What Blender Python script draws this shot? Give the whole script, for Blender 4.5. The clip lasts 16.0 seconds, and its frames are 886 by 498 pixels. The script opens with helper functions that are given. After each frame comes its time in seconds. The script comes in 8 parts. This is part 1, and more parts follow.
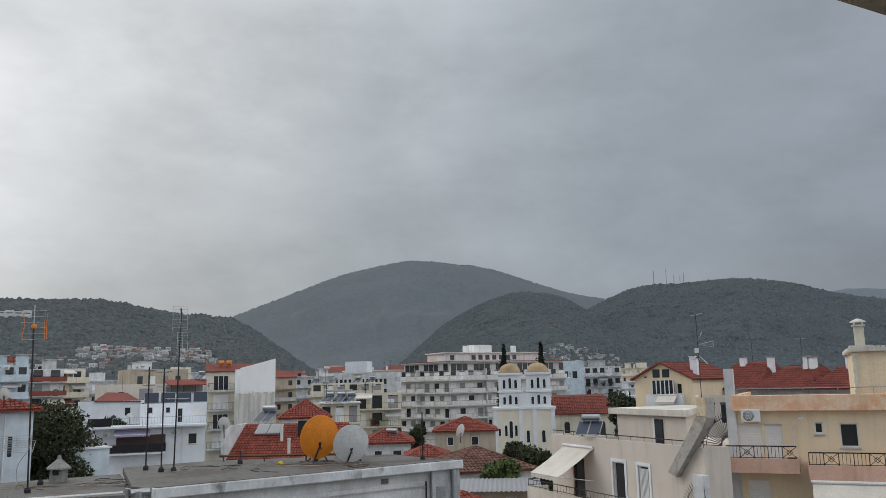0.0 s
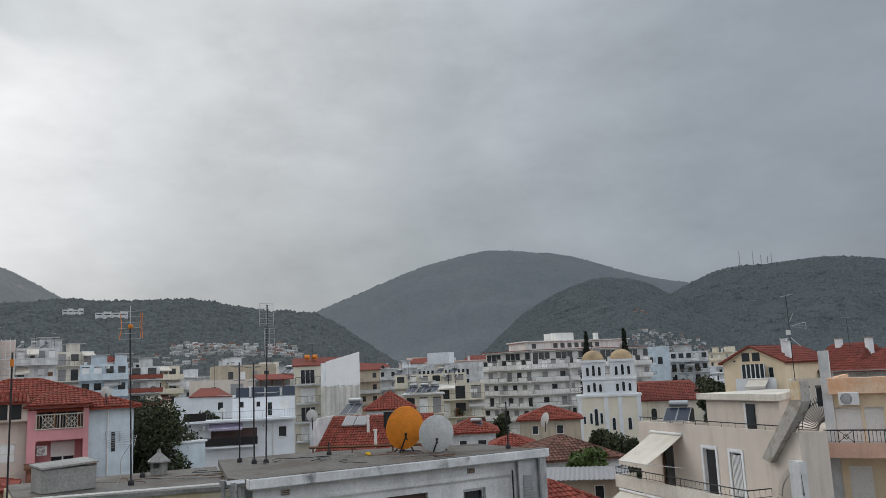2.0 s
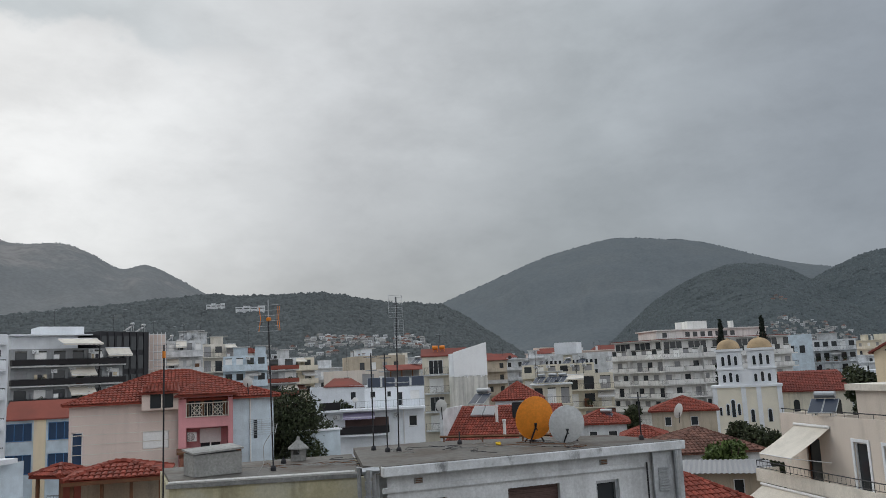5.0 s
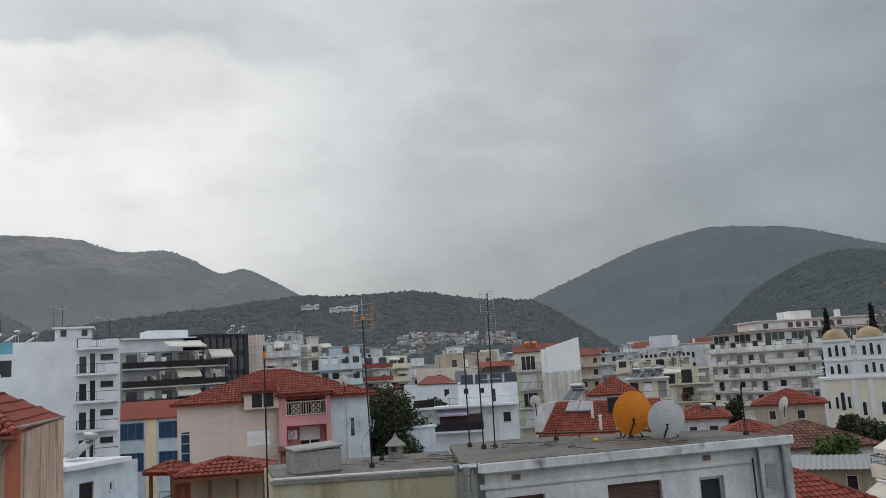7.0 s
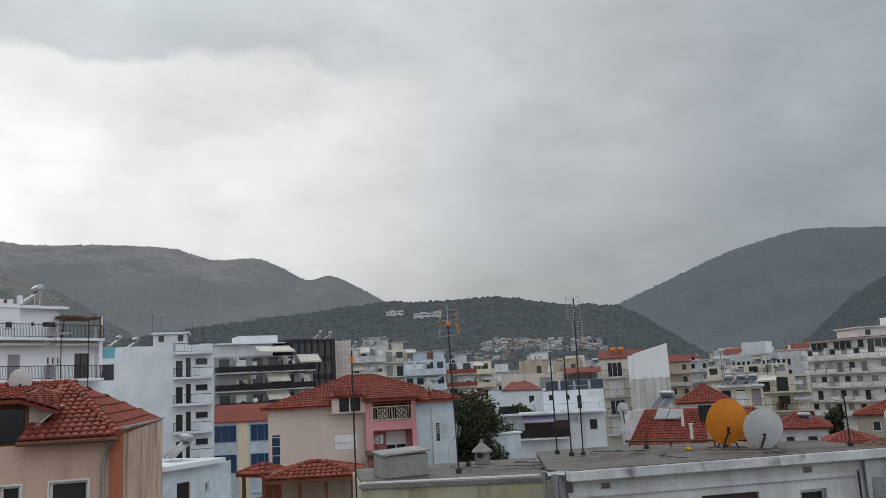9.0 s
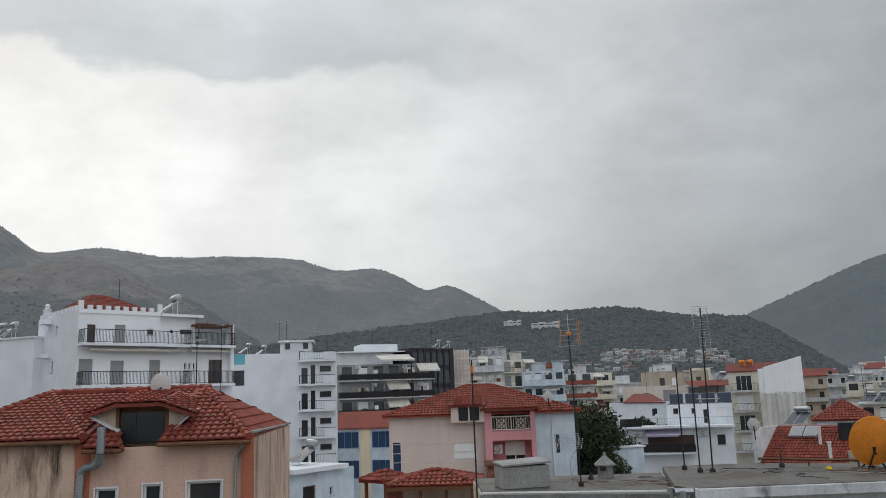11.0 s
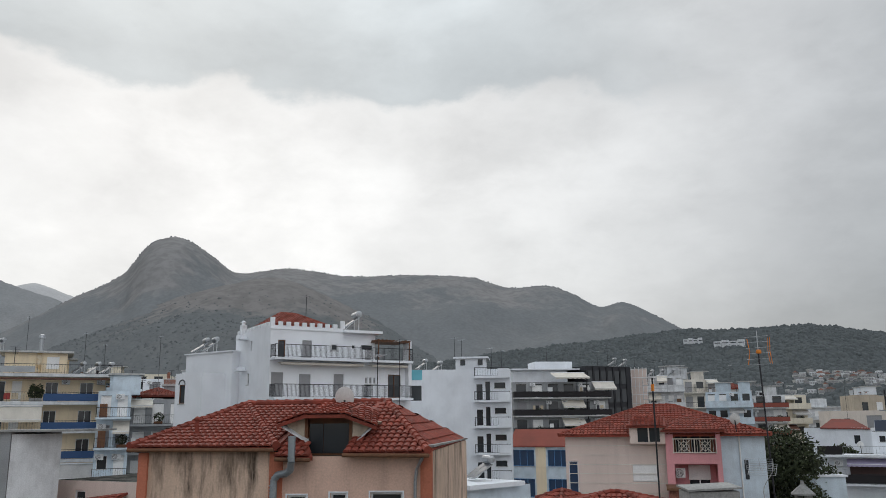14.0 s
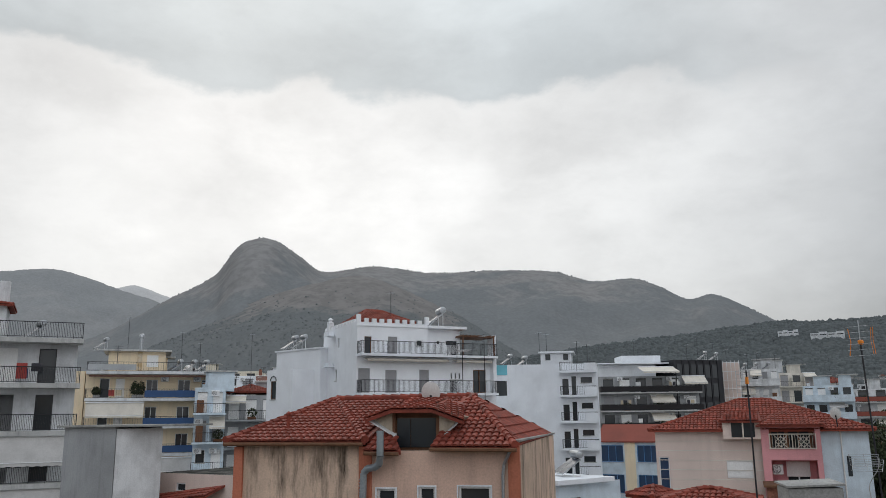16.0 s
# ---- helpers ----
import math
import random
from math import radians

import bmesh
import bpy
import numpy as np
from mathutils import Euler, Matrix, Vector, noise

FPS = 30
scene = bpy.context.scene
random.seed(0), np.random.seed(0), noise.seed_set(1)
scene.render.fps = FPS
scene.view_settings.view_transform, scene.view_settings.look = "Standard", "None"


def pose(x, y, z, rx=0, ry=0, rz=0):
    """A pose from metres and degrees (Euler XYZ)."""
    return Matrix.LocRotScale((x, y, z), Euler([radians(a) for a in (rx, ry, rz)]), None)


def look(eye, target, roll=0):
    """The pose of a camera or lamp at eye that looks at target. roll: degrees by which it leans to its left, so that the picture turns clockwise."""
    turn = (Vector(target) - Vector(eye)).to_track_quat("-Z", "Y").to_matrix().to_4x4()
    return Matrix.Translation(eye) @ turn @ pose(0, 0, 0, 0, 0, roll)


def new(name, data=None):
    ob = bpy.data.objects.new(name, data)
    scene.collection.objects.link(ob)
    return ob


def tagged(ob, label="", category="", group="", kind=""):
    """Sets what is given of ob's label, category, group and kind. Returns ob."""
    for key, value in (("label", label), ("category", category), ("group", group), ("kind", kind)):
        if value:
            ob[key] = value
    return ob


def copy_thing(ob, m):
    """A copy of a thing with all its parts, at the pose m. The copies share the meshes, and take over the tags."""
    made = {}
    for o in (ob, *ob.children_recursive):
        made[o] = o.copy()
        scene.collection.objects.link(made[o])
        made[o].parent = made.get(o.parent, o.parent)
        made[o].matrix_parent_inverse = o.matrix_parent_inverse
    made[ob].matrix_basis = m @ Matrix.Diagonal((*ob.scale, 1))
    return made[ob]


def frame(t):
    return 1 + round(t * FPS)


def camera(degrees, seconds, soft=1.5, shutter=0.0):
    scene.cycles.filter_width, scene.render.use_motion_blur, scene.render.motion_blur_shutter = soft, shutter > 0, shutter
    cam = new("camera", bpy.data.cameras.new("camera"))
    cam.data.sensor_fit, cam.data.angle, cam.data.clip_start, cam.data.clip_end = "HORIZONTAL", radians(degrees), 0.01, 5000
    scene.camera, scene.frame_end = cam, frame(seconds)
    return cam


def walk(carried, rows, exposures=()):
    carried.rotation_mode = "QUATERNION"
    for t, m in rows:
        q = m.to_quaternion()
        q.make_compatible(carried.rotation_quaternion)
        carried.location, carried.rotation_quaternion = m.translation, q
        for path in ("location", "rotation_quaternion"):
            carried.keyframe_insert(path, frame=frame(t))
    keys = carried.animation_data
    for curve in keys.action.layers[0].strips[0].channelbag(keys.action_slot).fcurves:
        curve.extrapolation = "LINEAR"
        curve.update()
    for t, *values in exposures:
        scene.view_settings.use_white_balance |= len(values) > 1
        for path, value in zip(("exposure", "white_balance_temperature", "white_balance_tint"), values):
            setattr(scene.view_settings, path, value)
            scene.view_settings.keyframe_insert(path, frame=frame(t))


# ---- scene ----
cam = camera(57.86, 16.0, soft=0.6)
EYE = 15.0
ROWS = [
    (0, 0, 0, 0, -0.02, 9.5, 1.3),
    (0.5, -0, 0.003, -0.002, 0.87, 9.48, 1.28),
    (1, -0.001, 0.006, -0.003, 2.93, 9.44, 1.53),
    (1.5, -0.003, 0.01, -0.004, 4.18, 9.1, 2.05),
    (2, -0.006, 0.015, -0.005, 5.79, 8.99, 2.55),
    (2.5, -0.009, 0.02, -0.006, 7.8, 9.01, 3.03),
    (3, -0.013, 0.025, -0.007, 9.64, 9.06, 2.98),
    (3.5, -0.019, 0.03, -0.007, 11.08, 9, 2.73),
    (6, -0.06, 0.062, -0.008, 18.11, 8.5, 3.59),
    (6.5, -0.071, 0.068, -0.008, 20.13, 8.58, 4.09),
    (7, -0.083, 0.075, -0.008, 21.27, 8.83, 3.53),
    (7.5, -0.096, 0.082, -0.008, 22.44, 9.14, 2.98),
    (8, -0.11, 0.089, -0.008, 24.02, 9.27, 2.98),
    (10.5, -0.185, 0.122, -0.011, 32.98, 10.36, 2.52),
    (11, -0.201, 0.128, -0.012, 35.52, 10.65, 2.09),
    (11.5, -0.216, 0.133, -0.014, 38.07, 11.03, 1.99),
    (12, -0.231, 0.139, -0.016, 40.16, 11.37, 1.83),
    (12.5, -0.245, 0.143, -0.018, 42, 11.72, 1.47),
    (13, -0.258, 0.147, -0.021, 44.07, 11.97, 1.13),
    (13.5, -0.27, 0.151, -0.025, 46.03, 12.09, 0.81),
    (14, -0.281, 0.154, -0.029, 47.71, 12.15, 0.59),
    (14.5, -0.291, 0.156, -0.033, 49.38, 12.13, 0.74),
    (15, -0.298, 0.158, -0.039, 51.2, 11.98, 0.87),
    (15.5, -0.304, 0.158, -0.045, 52.72, 11.91, 0.74),
    (16, -0.307, 0.158, -0.052, 53.71, 11.9, 0.65),
]
walk(cam, [(t, pose(x, y, EYE + z, 90 + pitch, roll, yaw)) for t, x, y, z, yaw, pitch, roll in ROWS],
     [(0.0, 0.14), (3.5, 0.08), (7.0, 0.0), (10.5, -0.02), (16.0, 0.0)])

# ---- sky and light ----
SUN_AZ, SUN_EL = 70.0, 34.0
world = bpy.data.worlds.new("sky")
scene.world = world
world.use_nodes = True


def graph(tree):
    """Short hands for a node tree: add a node with settings, link sockets or set values."""
    def add(kind, links=None, **settings):
        n = tree.nodes.new(kind)
        for k, v in settings.items():
            setattr(n, k, v)
        for k, v in (links or {}).items():
            if hasattr(v, "is_output"):
                tree.links.new(v, n.inputs[k])
            else:
                n.inputs[k].default_value = v
        return n
    return add


def ramp(add, source, stops, interpolation="LINEAR"):
    n = add("ShaderNodeValToRGB", {0: source})
    n.color_ramp.interpolation = interpolation
    while len(n.color_ramp.elements) < len(stops):
        n.color_ramp.elements.new(0.5)
    for e, (p, c) in zip(n.color_ramp.elements, stops):
        e.position = p
        e.color = (*c, 1) if isinstance(c, tuple) else (c, c, c, 1)
    return n.outputs[0]


def toward(az, el):
    a, e = radians(az), radians(el)
    return (-math.sin(a) * math.cos(e), math.cos(a) * math.cos(e), math.sin(e))


def build_sky():
    tree = world.node_tree
    tree.nodes.clear()
    add = graph(tree)
    way = add("ShaderNodeTexCoord").outputs["Generated"]
    xyz = add("ShaderNodeSeparateXYZ", {0: way})

    def maths(op, a, b=0.0, clamp=False):
        return add("ShaderNodeMath", {0: a, 1: b}, operation=op, use_clamp=clamp).outputs[0]
    # brightness of the cloud cover round the veiled sun
    near = add("ShaderNodeVectorMath", {0: way, 1: toward(68, 15)}, operation="DOT_PRODUCT").outputs["Value"]
    glow = ramp(add, maths("MULTIPLY", maths("ADD", near, 1.0), 0.5), SKY_GLOW)
    # the clouds lie in a flat layer: their pattern shrinks towards the horizon
    flat = add("ShaderNodeMapping", {0: way, 1: (0.3, 0.1, 0.0), 3: (1.0, 1.0, 1.9)}).outputs[0]
    big = add("ShaderNodeTexNoise", {"Vector": flat, "Scale": 2.1, "Detail": 7.0, "Roughness": 0.55, "Distortion": 0.1}).outputs[0]
    fine = add("ShaderNodeTexNoise", {"Vector": flat, "Scale": 5.5, "Detail": 8.0, "Roughness": 0.6, "Distortion": 0.12}).outputs[0]
    patch = ramp(add, big, [(0.34, 0.88), (0.5, 0.98), (0.64, 1.10)], "EASE")
    wisps = ramp(add, fine, [(0.34, 0.905), (0.5, 1.0), (0.64, 1.06)])
    # a darker deck above the bright band, with a torn edge
    edge = maths("ADD", xyz.outputs[2], maths("ADD", maths("MULTIPLY", maths("SUBTRACT", big, 0.5), 0.17), maths("MULTIPLY", maths("SUBTRACT", fine, 0.5), 0.10)))
    deck = ramp(add, edge, [(0.376, 0.0), (0.396, 1.0)], "EASE")
    side = ramp(add, near, [(0.72, 0.0), (0.93, 1.0)], "EASE")
    deck = ramp(add, maths("MULTIPLY", deck, side), [(0.0, 1.0), (1.0, (0.69, 0.735, 0.76))])
    high = ramp(add, xyz.outputs[2], [(0.42, 1.0), (0.62, 1.5), (1.0, 2.3)])
    # thicker, greyer air low down away from the veiled sun
    dim = ramp(add, xyz.outputs[2], [(0.09, (0.80, 0.795, 0.79)), (0.20, (0.90, 0.90, 0.90)), (0.30, 1.0)])
    dim = add("ShaderNodeMix", {0: ramp(add, near, [(0.76, 0.0), (0.97, 1.0)], "EASE"), 6: dim, 7: (1.0, 1.0, 1.0, 1.0)}, data_type="RGBA").outputs[2]
    mixed = glow
    for k in (patch, wisps, deck, dim, high):
        mixed = add("ShaderNodeMix", {0: 1.0, 6: mixed, 7: k}, data_type="RGBA", blend_type="MULTIPLY").outputs[2]
    clouds = add("ShaderNodeBackground", {0: mixed, 1: 1.0}).outputs[0]
    clear = add("ShaderNodeTexSky", sky_type="NISHITA", sun_disc=False, sun_elevation=radians(SUN_EL), sun_rotation=radians(-SUN_AZ))
    blue = add("ShaderNodeBackground", {0: clear.outputs[0], 1: 0.006}).outputs[0]
    both = add("ShaderNodeAddShader", {0: clouds, 1: blue}).outputs[0]
    add("ShaderNodeOutputWorld", {0: both})


SKY_GLOW = [(0.0, (0.98, 1.0, 1.04)), (0.3, (0.74, 0.77, 0.80)), (0.44, (0.278, 0.308, 0.352)), (0.60, (0.302, 0.335, 0.374)),
            (0.74, (0.38, 0.41, 0.43)), (0.86, (0.55, 0.565, 0.575)), (0.94, (0.745, 0.75, 0.745)), (1.0, (0.86, 0.855, 0.84))]
build_sky()
sun = new("sun", bpy.data.lights.new("sun", "SUN"))
sun.data.energy, sun.data.angle, sun.data.color = 0.7, radians(40), (1.0, 0.95, 0.88)
sun.matrix_world = look(toward(SUN_AZ, SUN_EL), (0, 0, 0))


# ---- materials ----
def surface(name, colour, rough=0.85, metal=0.0, stain=0.25, scale=0.35, grain=0.12, grain_scale=18.0, bump=0.15,
            streak=0.0, edge=0.50, run=0.10, second=None, random_piece=0.0, spec=0.3):
    """A weathered surface: broad stains, fine grain, optional rain streaks, optional second colour in patches."""
    m = bpy.data.materials.new(name)
    m.use_nodes = True
    tree = m.node_tree
    tree.nodes.clear()
    add = graph(tree)
    place = add("ShaderNodeTexCoord").outputs["Object"]
    wide = add("ShaderNodeTexNoise", {"Vector": place, "Scale": scale, "Detail": 6.0, "Roughness": 0.6}).outputs[0]
    small = add("ShaderNodeTexNoise", {"Vector": place, "Scale": grain_scale, "Detail": 4.0, "Roughness": 0.65}).outputs[0]

    def times(a, b):
        return add("ShaderNodeMix", {0: 1.0, 6: a, 7: b}, data_type="RGBA", blend_type="MULTIPLY").outputs[2]
    base = (*colour, 1.0)
    if second:
        base = add("ShaderNodeMix", {0: ramp(add, wide, [(0.45, 0.0), (0.6, 1.0)]), 6: base, 7: (*second, 1.0)}, data_type="RGBA").outputs[2]
    col = times(base, ramp(add, wide, [(0.3, 1.0 - stain), (0.62, 1.0 + 0.25 * stain)]))
    col = times(col, ramp(add, small, [(0.3, 1.0 - grain), (0.7, 1.0 + grain)]))
    if streak:
        thin = add("ShaderNodeMapping", {0: place, 3: (1.3, 1.3, run)}).outputs[0]
        runs = add("ShaderNodeTexNoise", {"Vector": thin, "Scale": 1.6, "Detail": 5.0, "Roughness": 0.7}).outputs[0]
        col = times(col, ramp(add, runs, [(0.30, 1.0 - streak), (edge, 1.0)]))
    if random_piece:
        pick = add("ShaderNodeObjectInfo").outputs["Random"]
        isle = add("ShaderNodeNewGeometry").outputs["Random Per Island"]
        mix = add("ShaderNodeMath", {0: pick, 1: isle}, operation="ADD").outputs[0]
        one = add("ShaderNodeMath", {0: mix}, operation="FRACT").outputs[0]
        col = times(col, ramp(add, one, [(0.0, 1.0 - random_piece), (1.0, 1.0 + random_piece)]))
    raised = add("ShaderNodeBump", {"Strength": bump, "Distance": 0.02, "Height": small}).outputs[0]
    rr = ramp(add, wide, [(0.3, max(0.0, rough - 0.08)), (0.7, min(1.0, rough + 0.08))])
    b = add("ShaderNodeBsdfPrincipled", {"Base Color": col, "Roughness": rr, "Metallic": metal, "Normal": raised, "Specular IOR Level": spec})
    add("ShaderNodeOutputMaterial", {0: b.outputs[0]})
    return m


def glass(name, tint, rough=0.08):
    m = bpy.data.materials.new(name)
    m.use_nodes = True
    b = m.node_tree.nodes["Principled BSDF"]
    b.inputs["Base Color"].default_value = (*tint, 1)
    b.inputs["Roughness"].default_value = rough
    b.inputs["Specular IOR Level"].default_value = 0.5
    return m


WHITE = surface("white_plaster", (0.78, 0.81, 0.85), streak=0.05, stain=0.13, scale=0.5)
WHITE_CLEAN = surface("clean_white_plaster", (0.82, 0.84, 0.87), streak=0.03, stain=0.08, scale=0.6)
WHITE_OLD = surface("old_white_render", (0.66, 0.675, 0.69), streak=0.20, stain=0.34, scale=0.7)
BLUEWHITE = surface("bluish_limewash", (0.60, 0.69, 0.76), streak=0.10, stain=0.25, scale=0.8)
BEIGE = surface("beige_plaster", (0.67, 0.60, 0.535), streak=0.14, stain=0.12)
BEIGE_LIGHT = surface("pale_beige_trim", (0.72, 0.68, 0.61), streak=0.15)
YELLOW = surface("yellow_plaster", (0.84, 0.70, 0.50), streak=0.12, stain=0.12)
CREAM = surface("cream_plaster", (0.70, 0.65, 0.54), streak=0.2, stain=0.16)
OCHRE = surface("flaking_ochre_paint", (0.62, 0.44, 0.24), second=(0.66, 0.58, 0.45), scale=0.9, streak=0.3)
ORANGE_BAND = surface("faded_orange_fascia", (0.82, 0.47, 0.28), second=(0.82, 0.60, 0.44), scale=1.4, streak=0.15, stain=0.12)
PINKISH = surface("dusty_pink_balcony", (0.72, 0.46, 0.36), streak=0.2)
PEACH = surface("peach_plaster", (0.68, 0.47, 0.375), streak=0.22, stain=0.2)
PEACH_STAIN = surface("mould_streaked_peach_plaster", (0.68, 0.505, 0.39), streak=0.92, edge=0.50, run=0.2, stain=0.3, scale=0.5)
CORAL = surface("coral_pilaster", (0.52, 0.18, 0.11), streak=0.2)
PINK = surface("pink_plaster", (0.70, 0.33, 0.35), streak=0.12)
PALEPINK = surface("pale_pink_cladding", (0.70, 0.58, 0.52), streak=0.1, stain=0.1)
BRICK = surface("bare_brick_rubble", (0.30, 0.13, 0.09), stain=0.5, scale=3.0, grain=0.4, grain_scale=9.0)
GREYWALL = surface("grey_render", (0.34, 0.35, 0.36), streak=0.3)
TAN = surface("tan_render", (0.50, 0.43, 0.34), streak=0.28, stain=0.25)
OLDYELLOW = surface("mossy_yellow_render", (0.55, 0.50, 0.33), second=(0.45, 0.43, 0.33), streak=0.35, stain=0.4, scale=1.1)
CONCRETE = surface("weathered_concrete", (0.30, 0.30, 0.29), stain=0.45, scale=0.8, grain=0.25)
ROOFFELT = surface("stained_flat_roof", (0.075, 0.075, 0.07), stain=0.5, scale=1.2, grain=0.3, second=(0.13, 0.127, 0.118), rough=1.0, spec=0.0)
SLABGREY = surface("grey_slab_edge", (0.50, 0.50, 0.49), streak=0.35)
TILE = surface("terracotta_tile", (0.245, 0.055, 0.036), rough=0.75, stain=0.35, scale=1.5, grain=0.25, random_piece=0.24)
TILE_OLD = surface("old_brown_tile", (0.17, 0.085, 0.065), stain=0.4, scale=1.2, grain=0.3, random_piece=0.35)
REDROOF = surface("red_roof_tiles", (0.205, 0.052, 0.038), rough=0.75, stain=0.3, scale=0.6, random_piece=0.2)
REDPAINT = surface("dull_red_parapet", (0.26, 0.075, 0.055), stain=0.2)
DARKMETAL = surface("dark_metal", (0.035, 0.035, 0.04), rough=0.5, metal=0.3)
GREYMETAL = surface("galvanised_metal", (0.42, 0.44, 0.46), rough=0.4, metal=0.75, grain=0.15)
RUST = surface("rusty_steel", (0.16, 0.08, 0.045), stain=0.4, scale=5.0)
WHITEMETAL = surface("white_enamel", (0.75, 0.76, 0.77), rough=0.4, stain=0.1)
ORANGE = surface("orange_dish_paint", (0.80, 0.27, 0.03), rough=0.55, stain=0.12, scale=2.0)
ORANGE_PLASTIC = surface("orange_plastic", (0.75, 0.24, 0.03), rough=0.5, stain=0.1)
DISHGREY = surface("grey_dish_paint", (0.64, 0.66, 0.67), rough=0.5, stain=0.15, scale=2.0)
WOOD = surface("brown_wood", (0.16, 0.075, 0.04), rough=0.6, stain=0.3, scale=3.0)
SHUTTER = surface("brown_roller_shutter", (0.10, 0.062, 0.055), rough=0.55, stain=0.15)
SHUTTER_WHITE = surface("white_roller_shutter", (0.84, 0.84, 0.83), rough=0.5, stain=0.08)
SHUTTER_GREY = surface("grey_roller_shutter", (0.30, 0.30, 0.31), rough=0.5, stain=0.1)
CANVAS = surface("cream_awning_canvas", (0.66, 0.62, 0.55), stain=0.15, scale=1.0)
CANVAS_GREY = surface("grey_awning_canvas", (0.52, 0.51, 0.50), stain=0.2, scale=1.0)
CANVAS_BLACK = surface("black_balcony_screen", (0.025, 0.023, 0.025), stain=0.2)
CANVAS_BLUE = surface("blue_balcony_screen", (0.05, 0.10, 0.22), stain=0.2)
CLOTH_PURPLE = surface("lilac_awning", (0.40, 0.36, 0.50), stain=0.2)
BLUEFRAME = surface("blue_window_frame", (0.08, 0.22, 0.46), rough=0.4, stain=0.1)
TURQUOISE = surface("turquoise_screen", (0.16, 0.46, 0.55), stain=0.15)
BLOCKWHITE = surface("rain_marked_warm_white", (0.76, 0.75, 0.73), streak=0.25, stain=0.22, scale=0.25)
SHEET = surface("white_sheet_metal", (0.84, 0.85, 0.86), rough=0.6, streak=0.06, stain=0.06)
DOME = surface("ochre_dome_paint", (0.42, 0.31, 0.19), stain=0.3, scale=0.8)
CHURCHYELLOW = surface("church_cream_panel", (0.84, 0.78, 0.65), stain=0.1)
PIPE_BLUE = surface("spiral_duct_metal", (0.36, 0.40, 0.43), rough=0.4, metal=0.6)
PLASTIC_WHITE = surface("white_plastic", (0.72, 0.72, 0.70), rough=0.45, stain=0.1)
YELLOWBAG = surface("yellow_plastic", (0.72, 0.46, 0.02), rough=0.5)
DECK = surface("wet_stained_roof_deck", (0.150, 0.140, 0.125), second=(0.075, 0.060, 0.047), stain=0.5, scale=0.9, grain=0.35, grain_scale=7.0, rough=0.6, spec=0.35)
FASCIA = surface("grimy_white_fascia", (0.66, 0.68, 0.70), streak=0.62, edge=0.43, run=0.9, stain=0.30, scale=1.6)
PIER = surface("sooty_white_pier", (0.54, 0.56, 0.58), streak=0.55, edge=0.52, run=0.25, stain=0.45, scale=1.2)
PARTY = surface("rain_streaked_party_wall", (0.62, 0.61, 0.57), streak=0.45, edge=0.55, run=0.06, stain=0.25, scale=0.4)
GLASS = glass("dark_window_glass", (0.03, 0.035, 0.04))
GLASS_BLUE = glass("blue_tinted_glass", (0.02, 0.05, 0.11), 0.05)
SOLAR = glass("solar_collector_glass", (0.02, 0.03, 0.055), 0.35)
FOREST = surface("pine_forest", (0.060, 0.072, 0.058), stain=0.35, scale=0.004, grain=0.45, grain_scale=0.06, bump=0.0, second=(0.075, 0.088, 0.074))
LEAF = surface("tree_leaves", (0.036, 0.046, 0.020), stain=0.3, scale=0.6, grain=0.3, random_piece=0.45, rough=0.7)
LEAF_DARK = surface("cypress_leaves", (0.018, 0.026, 0.018), stain=0.3, scale=0.6, grain=0.3, random_piece=0.4, rough=0.8)
LEAF_LIGHT = surface("shrub_leaves", (0.085, 0.125, 0.035), stain=0.3, scale=0.8, random_piece=0.4, rough=0.7)
BARK = surface("tree_bark", (0.08, 0.06, 0.045), stain=0.4, scale=3.0)
GROUND = surface("town_ground", (0.11, 0.11, 0.105), stain=0.4, scale=0.05)


# ---- mesh helpers ----
def at(az, d):
    """A place in the plan: degrees to the left of north and metres from the balcony."""
    return Vector((-d * math.sin(radians(az)), d * math.cos(radians(az))))


def frame_of(p0, p1, z=0.0):
    """A facade's own axes: x along it from its left foot p0 to p1, y into the building, z up."""
    p0, p1 = Vector(p0), Vector(p1)
    e = (p1 - p0).normalized()
    return Matrix(((e.x, -e.y, 0, p0.x), (e.y, e.x, 0, p0.y), (0, 0, 1, z), (0, 0, 0, 1)))


def slab(bm, x0, x1, y0, y1, z0, z1, m=None):
    vs = [Vector((x, y, z)) for z in (z0, z1) for x, y in ((x0, y0), (x1, y0), (x1, y1), (x0, y1))]
    if m is not None:
        vs = [m @ v for v in vs]
    v = [bm.verts.new(p) for p in vs]
    for f in ((3, 2, 1, 0), (4, 5, 6, 7), (0, 1, 5, 4), (1, 2, 6, 5), (2, 3, 7, 6), (3, 0, 4, 7)):
        bm.faces.new([v[i] for i in f])


def rod(bm, a, b, r, n=6, r2=None):
    a, b = Vector(a), Vector(b)
    r2 = r if r2 is None else r2
    q = (b - a).to_track_quat("Z", "Y")
    rings = []
    for c, rr in ((a, r), (b, r2)):
        rings.append([bm.verts.new(c + q @ Vector((rr * math.cos(2 * math.pi * k / n), rr * math.sin(2 * math.pi * k / n), 0))) for k in range(n)])
    for k in range(n):
        bm.faces.new((rings[0][k], rings[0][(k + 1) % n], rings[1][(k + 1) % n], rings[1][k]))
    bm.faces.new(rings[0][::-1])
    bm.faces.new(rings[1])


